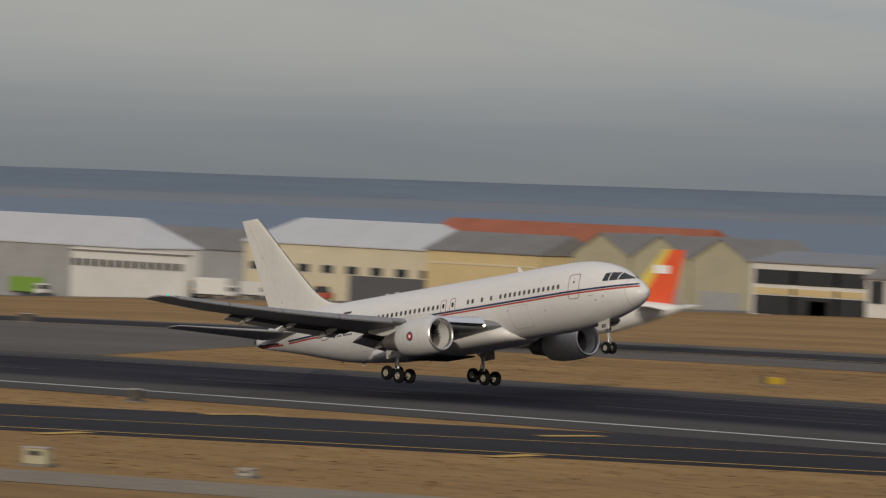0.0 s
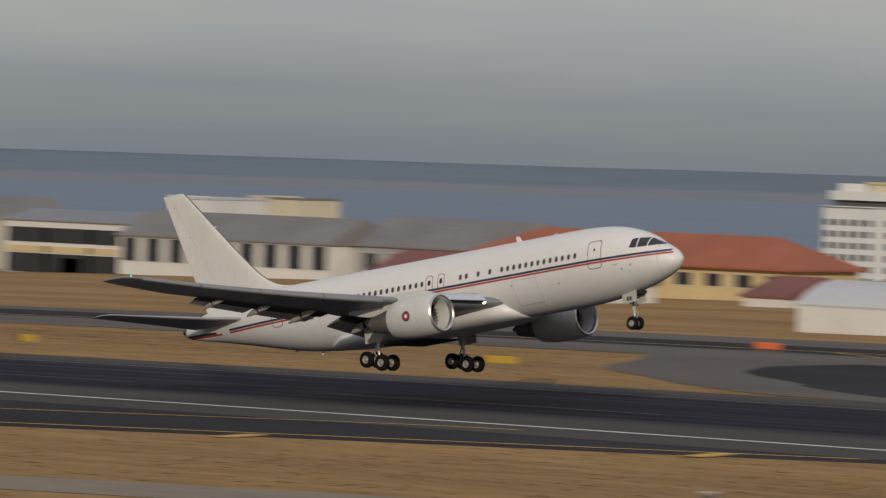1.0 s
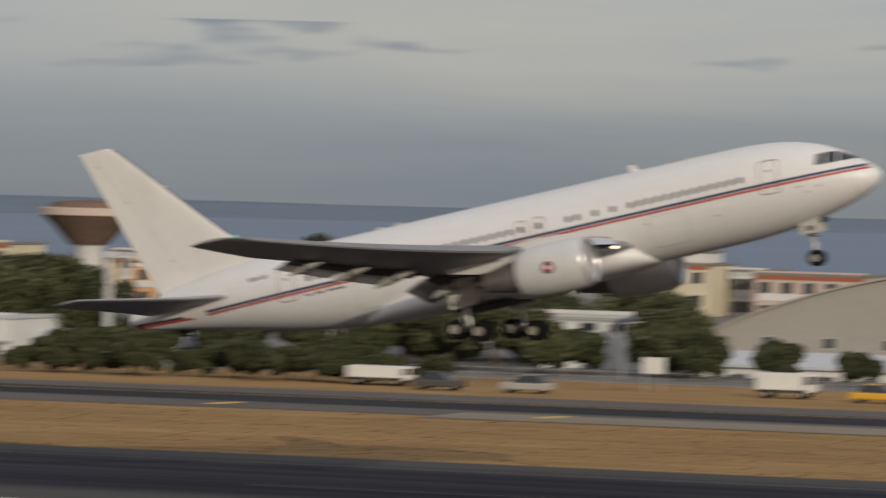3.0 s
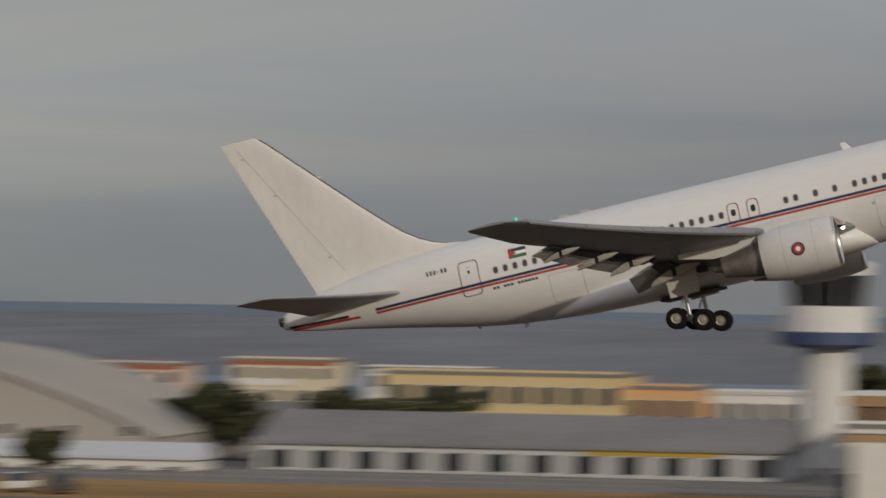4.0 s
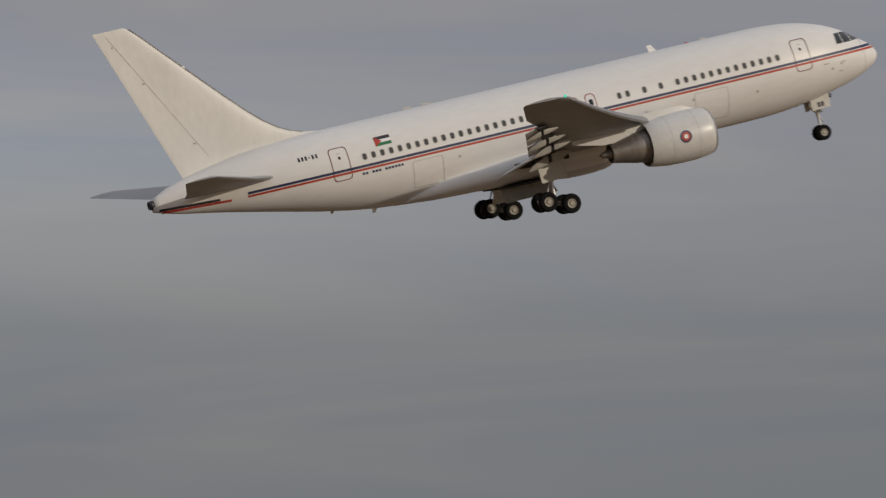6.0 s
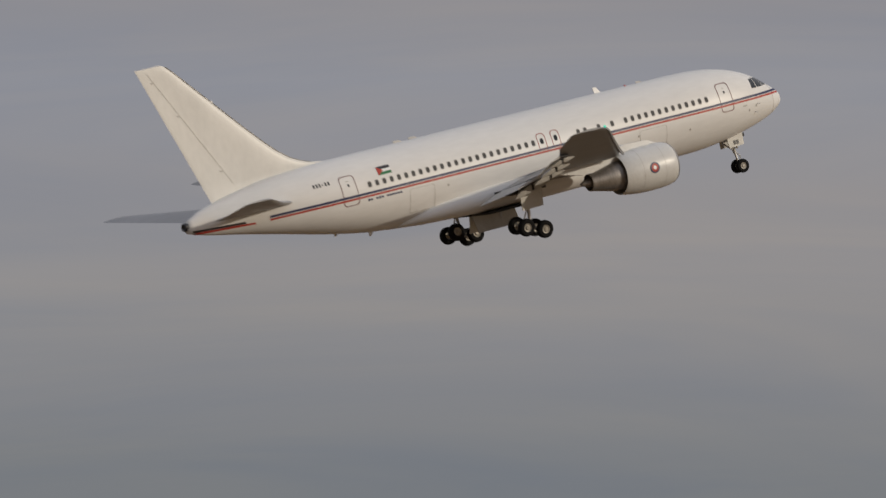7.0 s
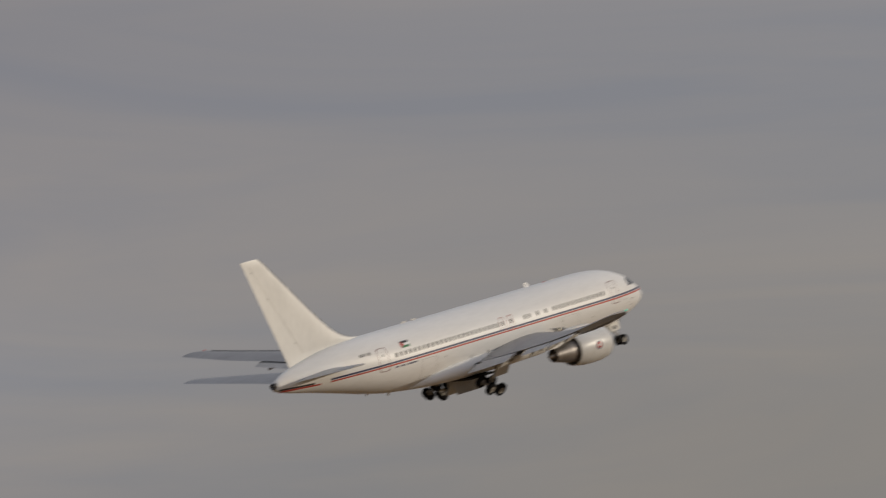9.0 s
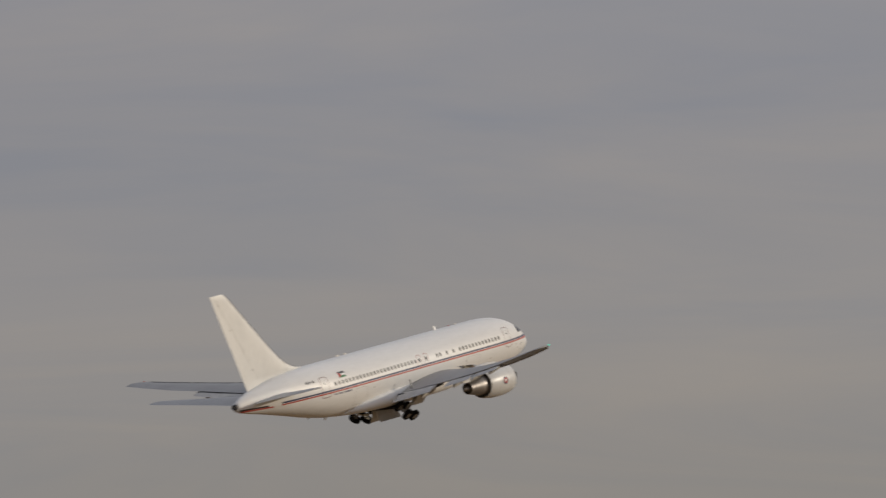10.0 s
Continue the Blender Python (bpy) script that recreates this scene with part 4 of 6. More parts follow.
    # wheel wells: dark slabs painting the shade inside, no opening cut
    for x0, x1, y0, y1 in ((REF - 25.9, REF - 22.6, -2.2, -0.15), (REF - 25.9, REF - 22.6, 0.15, 2.2)):
        box("wheel_well_shade", x0, x1, y0, y1, -3.135 + AXIS, -3.0 + AXIS, DARK, plane, "dark slab for the shade in an open wheel well")

    movers = {}
    # main gear: origin on the retraction hinge
    for side in (-1, 1):
        gear = new("main_gear")
        gear.parent = plane
        tagged(gear, "four-wheel main landing gear leg")
        hz = -1.62
        down = -4.49 - hz
        tube("strut", (0.1, 0, 0.1), (0, 0, down * 0.55), 0.20, 0.18, GEAR_PAINT, gear, 16, "pale main gear strut")
        tube("oleo", (0, 0, down * 0.55), (0, 0, down), 0.11, 0.11, STEEL, gear, 16, "polished shock strut")
        tube("side_brace", (0.05, -side * 1.5, -0.25), (0.02, 0, down * 0.5), 0.08, 0.08, GEAR_PAINT, gear)
        tube("drag_brace", (1.25, 0, -0.15), (0.02, 0, down * 0.48), 0.09, 0.08, GEAR_PAINT, gear)
        tube("torque_link", (-0.15, 0, down * 0.58), (-0.42, 0, down * 0.78), 0.05, 0.05, STEEL, gear)
        tube("torque_link", (-0.42, 0, down * 0.78), (-0.12, 0, down * 0.95), 0.05, 0.05, STEEL, gear)
        tilt = radians(-16)
        fx, fz = 0.72 * math.cos(tilt), 0.72 * math.sin(tilt)
        tube("bogie_beam", (fx, 0, down + fz), (-fx, 0, down - fz), 0.13, 0.13, GEAR_PAINT, gear, 14)
        for k in (-1, 1):
            tube("axle", (k * fx, -0.5, down + k * fz), (k * fx, 0.5, down + k * fz), 0.08, 0.08, STEEL, gear)
            for j in (-1, 1):
                wheel("wheel", k * fx, j * 0.57, down + k * fz, 0.585, 0.43, gear)
        verts = [(x, side * (0.36 + 0.10 * (z < -1)), z) for x, z in ((0.95, 0.1), (0.86, -1.52), (-0.76, -1.56), (-0.85, 0.1))]
        verts += [(x, y + side * 0.06, z) for x, y, z in verts]
        solid("gear_door", verts, [(0, 1, 2, 3), (4, 5, 6, 7), (0, 1, 5, 4), (1, 2, 6, 5), (2, 3, 7, 6), (3, 0, 4, 7)], GEAR_PAINT, gear, False, "pale door panel on the leg")
        movers["left" if side > 0 else "right"] = (gear, (REF - 24.25, side * 4.63, hz + AXIS))
        # belly door, hinged near the keel
        door = new("bay_door")
        door.parent = plane
        tagged(door, "large belly door of the wheel bay")
        v, f = loft([[(x, 0, 0), (x, side * 0.7, 0.02), (x, side * 1.3, 0.12), (x, side * 1.7, 0.26), (x, side * 1.7, 0.31), (x, side * 1.3, 0.17), (x, side * 0.7, 0.07), (x, 0, 0.05)] for x in (-1.65, 0, 1.65)])
        panel = solid("door_panel", v, f, GEAR_PAINT, door, True, "pale curved door panel", 40)
        tube("door_strut", (0.4, side * 0.1, 0.3), (0.4, side * 1.2, 0.1), 0.04, 0.04, STEEL, door, 8)
        movers["left_door" if side > 0 else "right_door"] = (door, (REF - 24.25, side * 0.12, -2.6 + AXIS))
    # nose gear
    gear = new("nose_gear")
    gear.parent = plane
    tagged(gear, "two-wheel nose landing gear leg")
    down = -2.05
    tube("strut", (0.05, 0, 0.2), (0, 0, -1.1), 0.13, 0.12, GEAR_PAINT, gear, 14, "pale nose gear strut")
    tube("oleo", (0, 0, -1.1), (0, 0, down), 0.075, 0.075, STEEL, gear, 14, "polished shock strut")
    tube("drag_brace", (-0.9, 0, 0.1), (0, 0, -0.9), 0.055, 0.055, GEAR_PAINT, gear, 10)
    tube("axle", (0, -0.36, down), (0, 0.36, down), 0.06, 0.06, STEEL, gear)
    tube("torque_link", (0.1, 0, -1.1), (0.32, 0, -1.45), 0.04, 0.04, STEEL, gear, 8)
    tube("torque_link", (0.32, 0, -1.45), (0.08, 0, -1.9), 0.04, 0.04, STEEL, gear, 8)
    for j in (-1, 1):
        wheel("wheel", 0, j * 0.31, down, 0.47, 0.30, gear)
        bm = bmesh.new()
        bmesh.ops.create_uvsphere(bm, u_segments=12, v_segments=8, radius=0.11, matrix=Matrix.Translation((0.18, j * 0.2, -0.75)))
        part("taxi_light", bm, CHROME, gear)
    movers["nose"] = (gear, (REF - 4.66, 0, -2.34 + AXIS))
    for side in (-1, 1):
        verts = [(REF - s, side * (0.46 + 0.05 * (z < -2.7)), z + AXIS) for s, z in ((3.9, -2.12), (3.95, -2.95), (5.15, -3.0), (5.2, -2.30))]
        verts += [(x, y + side * 0.04, z) for x, y, z in verts]
        d = solid("nose_door", verts, [(0, 1, 2, 3), (4, 5, 6, 7), (0, 1, 5, 4), (1, 2, 6, 5), (2, 3, 7, 6), (3, 0, 4, 7)], GEAR_PAINT, plane, False, "open nose wheel door")
        for k in range(2):
            x = REF - 4.35 - 0.24 * k
            box("lettering_bar", x - 0.16, x, side * 0.555 - 0.006, side * 0.555 + 0.006, -2.83 + AXIS, -2.55 + AXIS, BLACK, d)
    # a dark slab stands in for the shade of the nose well
    box("wheel_well_shade", REF - 5.6, REF - 3.7, -0.42, 0.42, -2.44 + AXIS, -2.2 + AXIS, DARK, plane, "dark slab for the shade in the nose wheel well")
    return plane, movers


plane, movers = build_airliner()
# ---- building materials ----
CREAM = mat("cream_wall_paint", (0.62, 0.55, 0.40), 0.85, var=0.12, scale=0.12, fine=1.5, bump=0.01)
YELLOW = mat("ochre_yellow_wall", (0.60, 0.47, 0.25), 0.85, var=0.12, scale=0.12, fine=1.5, bump=0.01)
OLIVE = mat("faded_khaki_wall", (0.40, 0.37, 0.26), 0.85, var=0.12, scale=0.15, fine=1.5, bump=0.01)
PALE = mat("white_wall_paint", (0.66, 0.65, 0.62), 0.85, var=0.10, scale=0.12, fine=1.5, bump=0.01)
SHEET = mat("light_sheet_metal", (0.52, 0.52, 0.52), 0.6, var=0.08, scale=0.1, fine=1.0, bump=0.01)
GREY_WALL = mat("grey_concrete_wall", (0.33, 0.33, 0.33), 0.85, var=0.12, scale=0.15, fine=1.5, bump=0.01)
DARK_DOOR = mat("dark_hangar_door", (0.10, 0.10, 0.105), 0.7, var=0.15, scale=0.2, fine=2, bump=0.01)
ORANGE_WALL = mat("orange_render", (0.62, 0.36, 0.17), 0.85, var=0.12, scale=0.15, fine=1.5, bump=0.01)
PINK_WALL = mat("pinkish_render", (0.55, 0.43, 0.36), 0.85, var=0.10, scale=0.15, fine=1.5, bump=0.01)
GREY_ROOF = mat("weathered_grey_roof", (0.19, 0.185, 0.18), 0.85, var=0.18, scale=0.12, fine=1.2, bump=0.02)
BLUE_ROOF = mat("blue_grey_roof", (0.22, 0.235, 0.26), 0.7, var=0.12, scale=0.12, fine=1.2, bump=0.01)
WHITE_ROOF = mat("pale_metal_roof", (0.50, 0.51, 0.53), 0.6, var=0.08, scale=0.1, fine=1.2, bump=0.01)
RED_ROOF = mat("red_clay_tiles", (0.33, 0.105, 0.055), 0.85, var=0.18, scale=0.15, fine=3, bump=0.03)
MAROON_ROOF = mat("dull_maroon_roof", (0.20, 0.075, 0.065), 0.8, var=0.15, scale=0.15, fine=3, bump=0.02)
VAULT_ROOF = mat("beige_grey_vault_roof", (0.34, 0.315, 0.275), 0.8, var=0.10, scale=0.1, fine=1.5, bump=0.02)
# pylon concrete with the distance haze put into its colour
HAZE_STONE = mat("haze_tinted_concrete", (0.31, 0.29, 0.28), 0.9, var=0.06, scale=0.1, fine=1, bump=0)
HANGAR_GREY = mat("grey_hangar_sheet", (0.275, 0.282, 0.305), 0.75, var=0.10, scale=0.06, fine=0.8, bump=0.01)
HANGAR_BAND = mat("pale_hangar_band", (0.30, 0.305, 0.32), 0.7, var=0.08, scale=0.06, fine=0.8, bump=0.01)
HANGAR_DARK = mat("dark_sliding_door", (0.050, 0.051, 0.058), 0.8, var=0.15, scale=0.1, fine=1.5, bump=0.01)
BROWN_STONE = mat("weathered_brown_concrete", (0.17, 0.115, 0.085), 0.9, var=0.2, scale=0.3, fine=2, bump=0.01)
BAND_BROWN = mat("ochre_brown_band", (0.33, 0.215, 0.115), 0.85, var=0.12, scale=0.15, fine=1.5, bump=0.01)
BRICK_RED = mat("dull_brick_red_sheet", (0.30, 0.12, 0.085), 0.8, var=0.15, scale=0.3, bump=0)
HANGAR_BLUE = mat("blue_grey_hangar_band", (0.235, 0.25, 0.285), 0.7, var=0.08, scale=0.06, fine=0.8, bump=0.01)
PANE = mat("far_window_glass", (0.035, 0.04, 0.045), 0.15, var=0.2, bump=0)
CAB_GLASS = mat("black_cab_glass", (0.012, 0.013, 0.015), 0.92, var=0.2, bump=0)
DEEP_GREEN = mat("deep_green_sheet", (0.010, 0.038, 0.032), 0.7, var=0.12, scale=0.2, fine=2, bump=0.01)
LEAN_ROOF = mat("slate_grey_roof", (0.11, 0.115, 0.13), 0.8, var=0.12, scale=0.2, fine=2, bump=0.01)
FRAME = mat("window_frame_paint", (0.45, 0.45, 0.44), 0.6, var=0.1, bump=0)
RED_BAND = mat("dull_red_band", (0.42, 0.09, 0.05), 0.7, var=0.12, bump=0)
BLUE_BAND = mat("dark_blue_band", (0.05, 0.07, 0.15), 0.6, var=0.1, bump=0)
LEAF = mat("dark_green_leaves", (0.038, 0.045, 0.018), 0.8, var=0.4, scale=0.25, fine=2.0, bump=0, tint=(0.062, 0.068, 0.026))
LEAF_PALE = mat("olive_green_leaves", (0.060, 0.066, 0.027), 0.8, var=0.35, scale=0.25, fine=2.0, bump=0, tint=(0.095, 0.098, 0.042))
BARK = mat("brown_bark", (0.10, 0.075, 0.055), 0.9, var=0.3, scale=1, fine=8, bump=0.03)
SIGN_YELLOW = mat("yellow_sign_face", (0.46, 0.31, 0.03), 0.5, var=0.1, bump=0)
SIGN_ORANGE = mat("orange_red_marker", (0.70, 0.15, 0.04), 0.6, var=0.12, bump=0)
BOX_GREY = mat("grey_cabinet_paint", (0.36, 0.34, 0.31), 0.7, var=0.15, scale=1, bump=0)
BOX_DARK = mat("dark_cabinet_paint", (0.07, 0.065, 0.06), 0.7, var=0.15, scale=1, bump=0)
DIGGER = mat("yellow_machine_paint", (0.62, 0.34, 0.03), 0.5, var=0.15, scale=1, bump=0)
TAIL_RED = mat("bright_red_tail_paint", (0.72, 0.10, 0.035), 0.35, var=0.06, bump=0)
TAIL_GREEN = mat("leaf_green_paint", (0.19, 0.34, 0.05), 0.35, var=0.06, bump=0)
TAIL_YELLOW = mat("yellow_tail_paint", (0.66, 0.52, 0.10), 0.35, var=0.06, bump=0)


# ---- buildings ----
def window_rows(parent, wall_y, x0, x1, rows, pane=PANE, frame=FRAME):
    """Rows of (z0, z1, count, width) on the front wall, each window with its frame and pane."""
    for z0, z1, count, w in rows:
        data = None
        for k in range(count):
            x = x0 + (x1 - x0) * (k + 0.5) / count
            h = z1 - z0
            if data is None:
                bm = bmesh.new()
                b = 0.09
                for q in ((-w / 2 - b, w / 2 + b, h, h + b), (-w / 2 - b, w / 2 + b, -b, 0), (-w / 2 - b, -w / 2, 0, h), (w / 2, w / 2 + b, 0, h)):
                    add_box(bm, q[0], q[1], -0.10, 0.0, q[2], q[3])
                win = part("window", bm, frame, parent)
                bm = bmesh.new()
                add_box(bm, -w / 2, w / 2, -0.03, 0.0, 0, h)
                glass = part("pane", bm, pane, win)
                data = (win.data, glass.data)
            else:
                win = new("window", data[0])
                win.parent = parent
                glass = new("pane", data[1])
                glass.parent = win
            win.location = (x, wall_y - 0.004, z0)


def house(name, label, category, x0, x1, y0, y1, base, eave, ridge, kind, wall, roof, rows=(), bays=(), group="", overhang=0.4):
    """A building on the ground: walls, a roof of its kind, windows and bay doors on the side to the runway. Heights over z = 0."""
    th = tagged(new(name), label, category, group)
    xc = (x0 + x1) / 2
    th.location = (xc, y0, base)
    a, b, d, h = x0 - xc, x1 - xc, y1 - y0, eave - base
    r = ridge - base
    o = overhang
    if kind == "flat":
        box("wall", a, b, 0, d, 0, h, wall, th)
        box("roof", a - 0.15, b + 0.15, -0.15, d + 0.15, h, h + 0.35, roof, th)
        box("parapet", a - 0.2, b + 0.2, -0.2, 0.1, h + 0.35, max(r, h + 0.6), wall, th)
    elif kind in ("gable", "hip"):
        box("wall", a, b, 0, d, 0, h, wall, th)
        k = min(d / 2, (b - a) * 0.25) if kind == "hip" else -o * 0
        v = [(a - o, -o, h), (b + o, -o, h), (b + o, d + o, h), (a - o, d + o, h), (a - o * (kind == "gable") + k, d / 2, r), (b + o * (kind == "gable") - k, d / 2, r)]
        v += [(x, y, z - 0.25) for x, y, z in v[:4]]
        solid("roof", v, [(0, 1, 5, 4), (2, 3, 4, 5), (1, 2, 5), (3, 0, 4), (0, 1, 7, 6), (1, 2, 8, 7), (2, 3, 9, 8), (3, 0, 6, 9), (6, 7, 8, 9)], roof, th)
    elif kind == "gable_y":
        v = [(a, 0, 0), (b, 0, 0), (b, 0, h), (0, 0, r), (a, 0, h)]
        v += [(x, d, z) for x, y, z in v]
        solid("wall", v, [(0, 1, 2, 3, 4), (5, 6, 7, 8, 9), (0, 1, 6, 5), (1, 2, 7, 6), (2, 3, 8, 7), (3, 4, 9, 8), (4, 0, 5, 9)], wall, th)
        t = 0.18
        for s in (-1, 1):
            e = b if s > 0 else a
            v = [(0, -o, r + 0.01), (e + s * o, -o, h - o * (r - h) / b + 0.01), (0, -o, r + t), (e + s * o, -o, h - o * (r - h) / b + t)]
            v += [(x, d + o, z) for x, y, z in v]
            solid("roof", v, [(0, 1, 3, 2), (4, 5, 7, 6), (0, 1, 5, 4), (2, 3, 7, 6), (1, 3, 7, 5), (0, 2, 6, 4)], roof, th)
    elif kind == "vault":
        n = 20
        rim = [(a + (b - a) * k / n, 0, h + (r - h) * (1 - (2 * k / n - 1) ** 2)) for k in range(n + 1)]
        v = [(a, 0, 0)] + rim + [(b, 0, 0)]
        m = len(v)
        v = v + [(x, d, z) for x, y, z in v]
        faces = [tuple(range(m)), tuple(range(m, 2 * m))] + [(k, (k + 1) % m, m + (k + 1) % m, m + k) for k in range(m)]
        solid("wall", v, faces, wall, th)
        v = []
        for x, y, z in rim:
            v += [(x, -o, z + 0.02), (x, d + o, z + 0.02), (x, -o, z + 0.25), (x, d + o, z + 0.25)]
        faces = []
        for k in range(n):
            i = 4 * k
            faces += [(i, i + 4, i + 5, i + 1), (i + 2, i + 6, i + 7, i + 3), (i, i + 4, i + 6, i + 2), (i + 1, i + 5, i + 7, i + 3)]
        solid("roof", v, faces, roof, th, True, "", 40)
    elif kind == "long_vault":
        n = 16
        prof = [(d * k / n, h + (r - h) * math.sin(math.pi * k / n) ** 0.8) for k in range(n + 1)]
        box("wall", a, b, 0.05, d - 0.05, 0, h, wall, th)
        rings = [[(x, y, z) for y, z in prof] + [(x, y, z - 0.15) for y, z in reversed(prof)] for x in (a - 0.2, b + 0.2)]
        v, f = loft(rings)
        solid("roof", v, f, roof, th, False)
        v, f = loft([[(x, y, max(z - 0.2, h - 0.3)) for y, z in prof] for x in (a, b)])
        solid("wall", v, f, wall, th)
    for q0, q1, z0, z1, m, nm, lb in bays:
        box(nm, a + (b - a) * q0, a + (b - a) * q1, -0.12, -0.002, z0 - base, z1 - base, m, th, lb)
    window_rows(th, -0.002, a, b, [(z0 - base, z1 - base, c, w) for z0, z1, c, w in rows])
    return th


def hangar_row():
    # north end of the apron, beyond the hump of the field
    house("tent_hangar", "white fabric-roofed hangar with grey end wall", "hangar", -912, -842, 690, 705, -12, -1.4, 4.0, "hip", PALE, WHITE_ROOF, bays=((0.0, 0.735, -12, -1.6, GREY_WALL, "hangar_door", "large grey sliding door front"), (0.33, 0.335, -12, -1.6, BOX_GREY, "post", "grey door post")))
    house("low_building", "long low white building with small windows", "building", -859.5, -826, 688, 689.5, -12, -2.6, -2.0, "flat", PALE, GREY_ROOF, rows=((-5.3, -4.0, 14, 1.6),))
    house("long_shed", "long shed with a dark roof", "shed", -952, -896, 770, 785, -12, -3.2, 1.0, "gable", GREY_WALL, GREY_ROOF)
    house("old_shed", "small shed with a brown-red roof", "shed", -890, -880.0, 790, 805, -12, 0.5, 3.2, "gable", PALE, MAROON_ROOF)
    # its dark door panel paints the shade of an open doorway
    house("white_hangar", "wide cream hangar with a pale metal roof", "hangar", -823, -769, 700, 715, -11, 0.8, 5.4, "hip", CREAM, WHITE_ROOF, rows=((-4.4, -3.0, 8, 3.2),), bays=((0.55, 0.98, -11, -4.6, DARK_DOOR, "hangar_door", "dark panel painting the shade in an open hangar doorway"),))
    house("red_roof_hall", "long hall with a red tiled roof behind the hangars", "building", -905, -826, 820, 834, -13, 1.0, 4.6, "gable", CREAM, RED_ROOF)
    house("yellow_hangar", "long pale yellow hangar with a grey roof", "hangar", -767, -737.6, 695, 710, -9.5, 1.2, 4.5, "gable", YELLOW, GREY_ROOF, bays=((0.02, 0.98, -1.3, -1.0, CREAM, "ledge", "pale ledge along the wall"), (0.05, 0.95, -9.5, -6.5, OLIVE, "wall_base", "darker lower wall")))
    for k in range(3):
        house("gabled_hangar", "khaki hangar with a pointed gable", "hangar", -728 + 14.6 * k, -714 + 14.6 * k, 694, 712, -9, 1.8, 5.4, "gable_y", OLIVE, GREY_ROOF, group="gabled hangars in a row", bays=((0.15, 0.85, -9, -3.5, GREY_WALL, "hangar_door", "closed grey hangar door"),))
    # the dark doorway panel is painted shade; the wall behind is closed
    house("modern_offices", "white office block with dark window bands", "building", -651, -622.5, 660, 675, -6, 3.0, 4.6, "gable", PALE, BLUE_ROOF, bays=((0.03, 0.97, -0.6, 1.7, PANE, "window_band", "dark glass band"), (0.03, 0.97, -2.2, -1.2, YELLOW, "panel_band", "yellowish panel band"), (0.03, 0.97, -5.4, -2.4, PANE, "window_band", "dark glass band"), (0.32, 0.345, -5.6, 2.0, PALE, "pillar", "white pillar"), (0.655, 0.68, -5.6, 2.0, PALE, "pillar", "white pillar"), (0.45, 0.60, -5.6, -3.0, BOX_DARK, "doorway", "dark panel painting the shade in a doorway")), rows=())
    house("maintenance_shed", "grey shed with a row of pale doors", "shed", -621, -577, 655, 670, -4.8, 1.4, 5.2, "gable", PALE, GREY_ROOF, rows=((-2.6, 0.9, 9, 3.2),))
    house("plant_shed", "grey gabled shed with wide windows", "shed", -576, -545.0, 660, 675, -4, 1.4, 5.7, "gable", GREY_WALL, GREY_ROOF, rows=((-2.5, 0.2, 6, 2.6),))
    house("cream_cabin", "small cream rooftop-high block", "building", -641, -634.5, 712, 722, -6, 6.8, 7.2, "flat", CREAM, GREY_ROOF)
    house("white_block", "low white flat-roofed block behind the sheds", "building", -680, -671.0, 730, 745, -7, 5.9, 6.5, "flat", PALE, WHITE_ROOF)
    house("water_tank_block", "small pinkish concrete block far behind", "building", -716, -712.0, 790, 800, -8, 4.8, 6.0, "flat", PINK_WALL, GREY_ROOF)
    house("low_hall", "low hall with a dull maroon roof", "building", -487, -451.8, 560, 575, -3, 0.6, 3.6, "gable", PALE, MAROON_ROOF, rows=((-1.8, -0.6, 7, 1.8),))
    house("barracks", "yellow building with a red hipped roof", "building", -506, -451.0, 602, 617, -3, 2.4, 6.4, "hip", YELLOW, RED_ROOF, rows=((-0.2, 1.4, 11, 2.6),), overhang=1.0)
    house("small_hall", "small hall with a maroon roof", "building", -438, -431.0, 575, 590, -2.5, -0.2, 2.2, "gable", PALE, MAROON_ROOF)
    house("long_store", "long low white store with a rounded pale roof", "store", -363, -262, 486, 500, -1.0, 2.2, 4.7, "long_vault", PALE, WHITE_ROOF)
    house("terrace_store", "low white store with banded walls", "store", -268, -228, 506, 522, -1.2, 3.6, 4.1, "flat", PALE, WHITE_ROOF, bays=((0.0, 1.0, 1.2, 1.5, GREY_WALL, "ledge", "grey ledge"), (0.05, 0.95, -0.4, 0.2, GREY_WALL, "ledge", "grey ledge")))
    house("low_store", "long low white shed by the trees", "shed", -246, -222, 530, 540, -1.2, 1.4, 1.7, "flat", PALE, WHITE_ROOF)
    house("blue_shed", "small white shed with a blue roof", "shed", -419, -412, 590, 597, -2, 2.6, 3.2, "gable", PALE, BLUE_BAND)

    # the tall hotel down the slope
    hx0, hx1, hy = -926, -882, 1250
    h = house("hotel", "tall white hotel with rows of windows and a dark top storey", "hotel", hx0, hx1, hy, hy + 11, -24, 1.2, 1.8, "flat", PALE, GREY_ROOF, rows=[(-22.0 + 3.1 * k, -20.4 + 3.1 * k, 13, 1.9) for k in range(7)])
    box("recess", -19.5, 19.5, 1.5, 9, 25.8, 27.4, DARK_DOOR, h, "dark recessed storey")
    box("top_storey", -20, 20, 0, 10, 27.4, 29.8, PALE, h, "white top storey")
    box("plant_room", -19, -10, 3, 9, 29.8, 31.8, PALE, h)
    box("plant_room", -9, 9, 3, 9, 29.8, 31.8, CREAM, h)
    box("yellow_roof_edge", -10, 10, 2.5, 9.5, 31.8, 32.4, YELLOW, h, "yellow roof edge")
    box("plant_room", 10.2, 18.5, 3, 9, 29.8, 31.0, PALE, h)
    box("stair_tower", -4, -2.5, -0.5, 0, 0, 25.4, PALE, h)


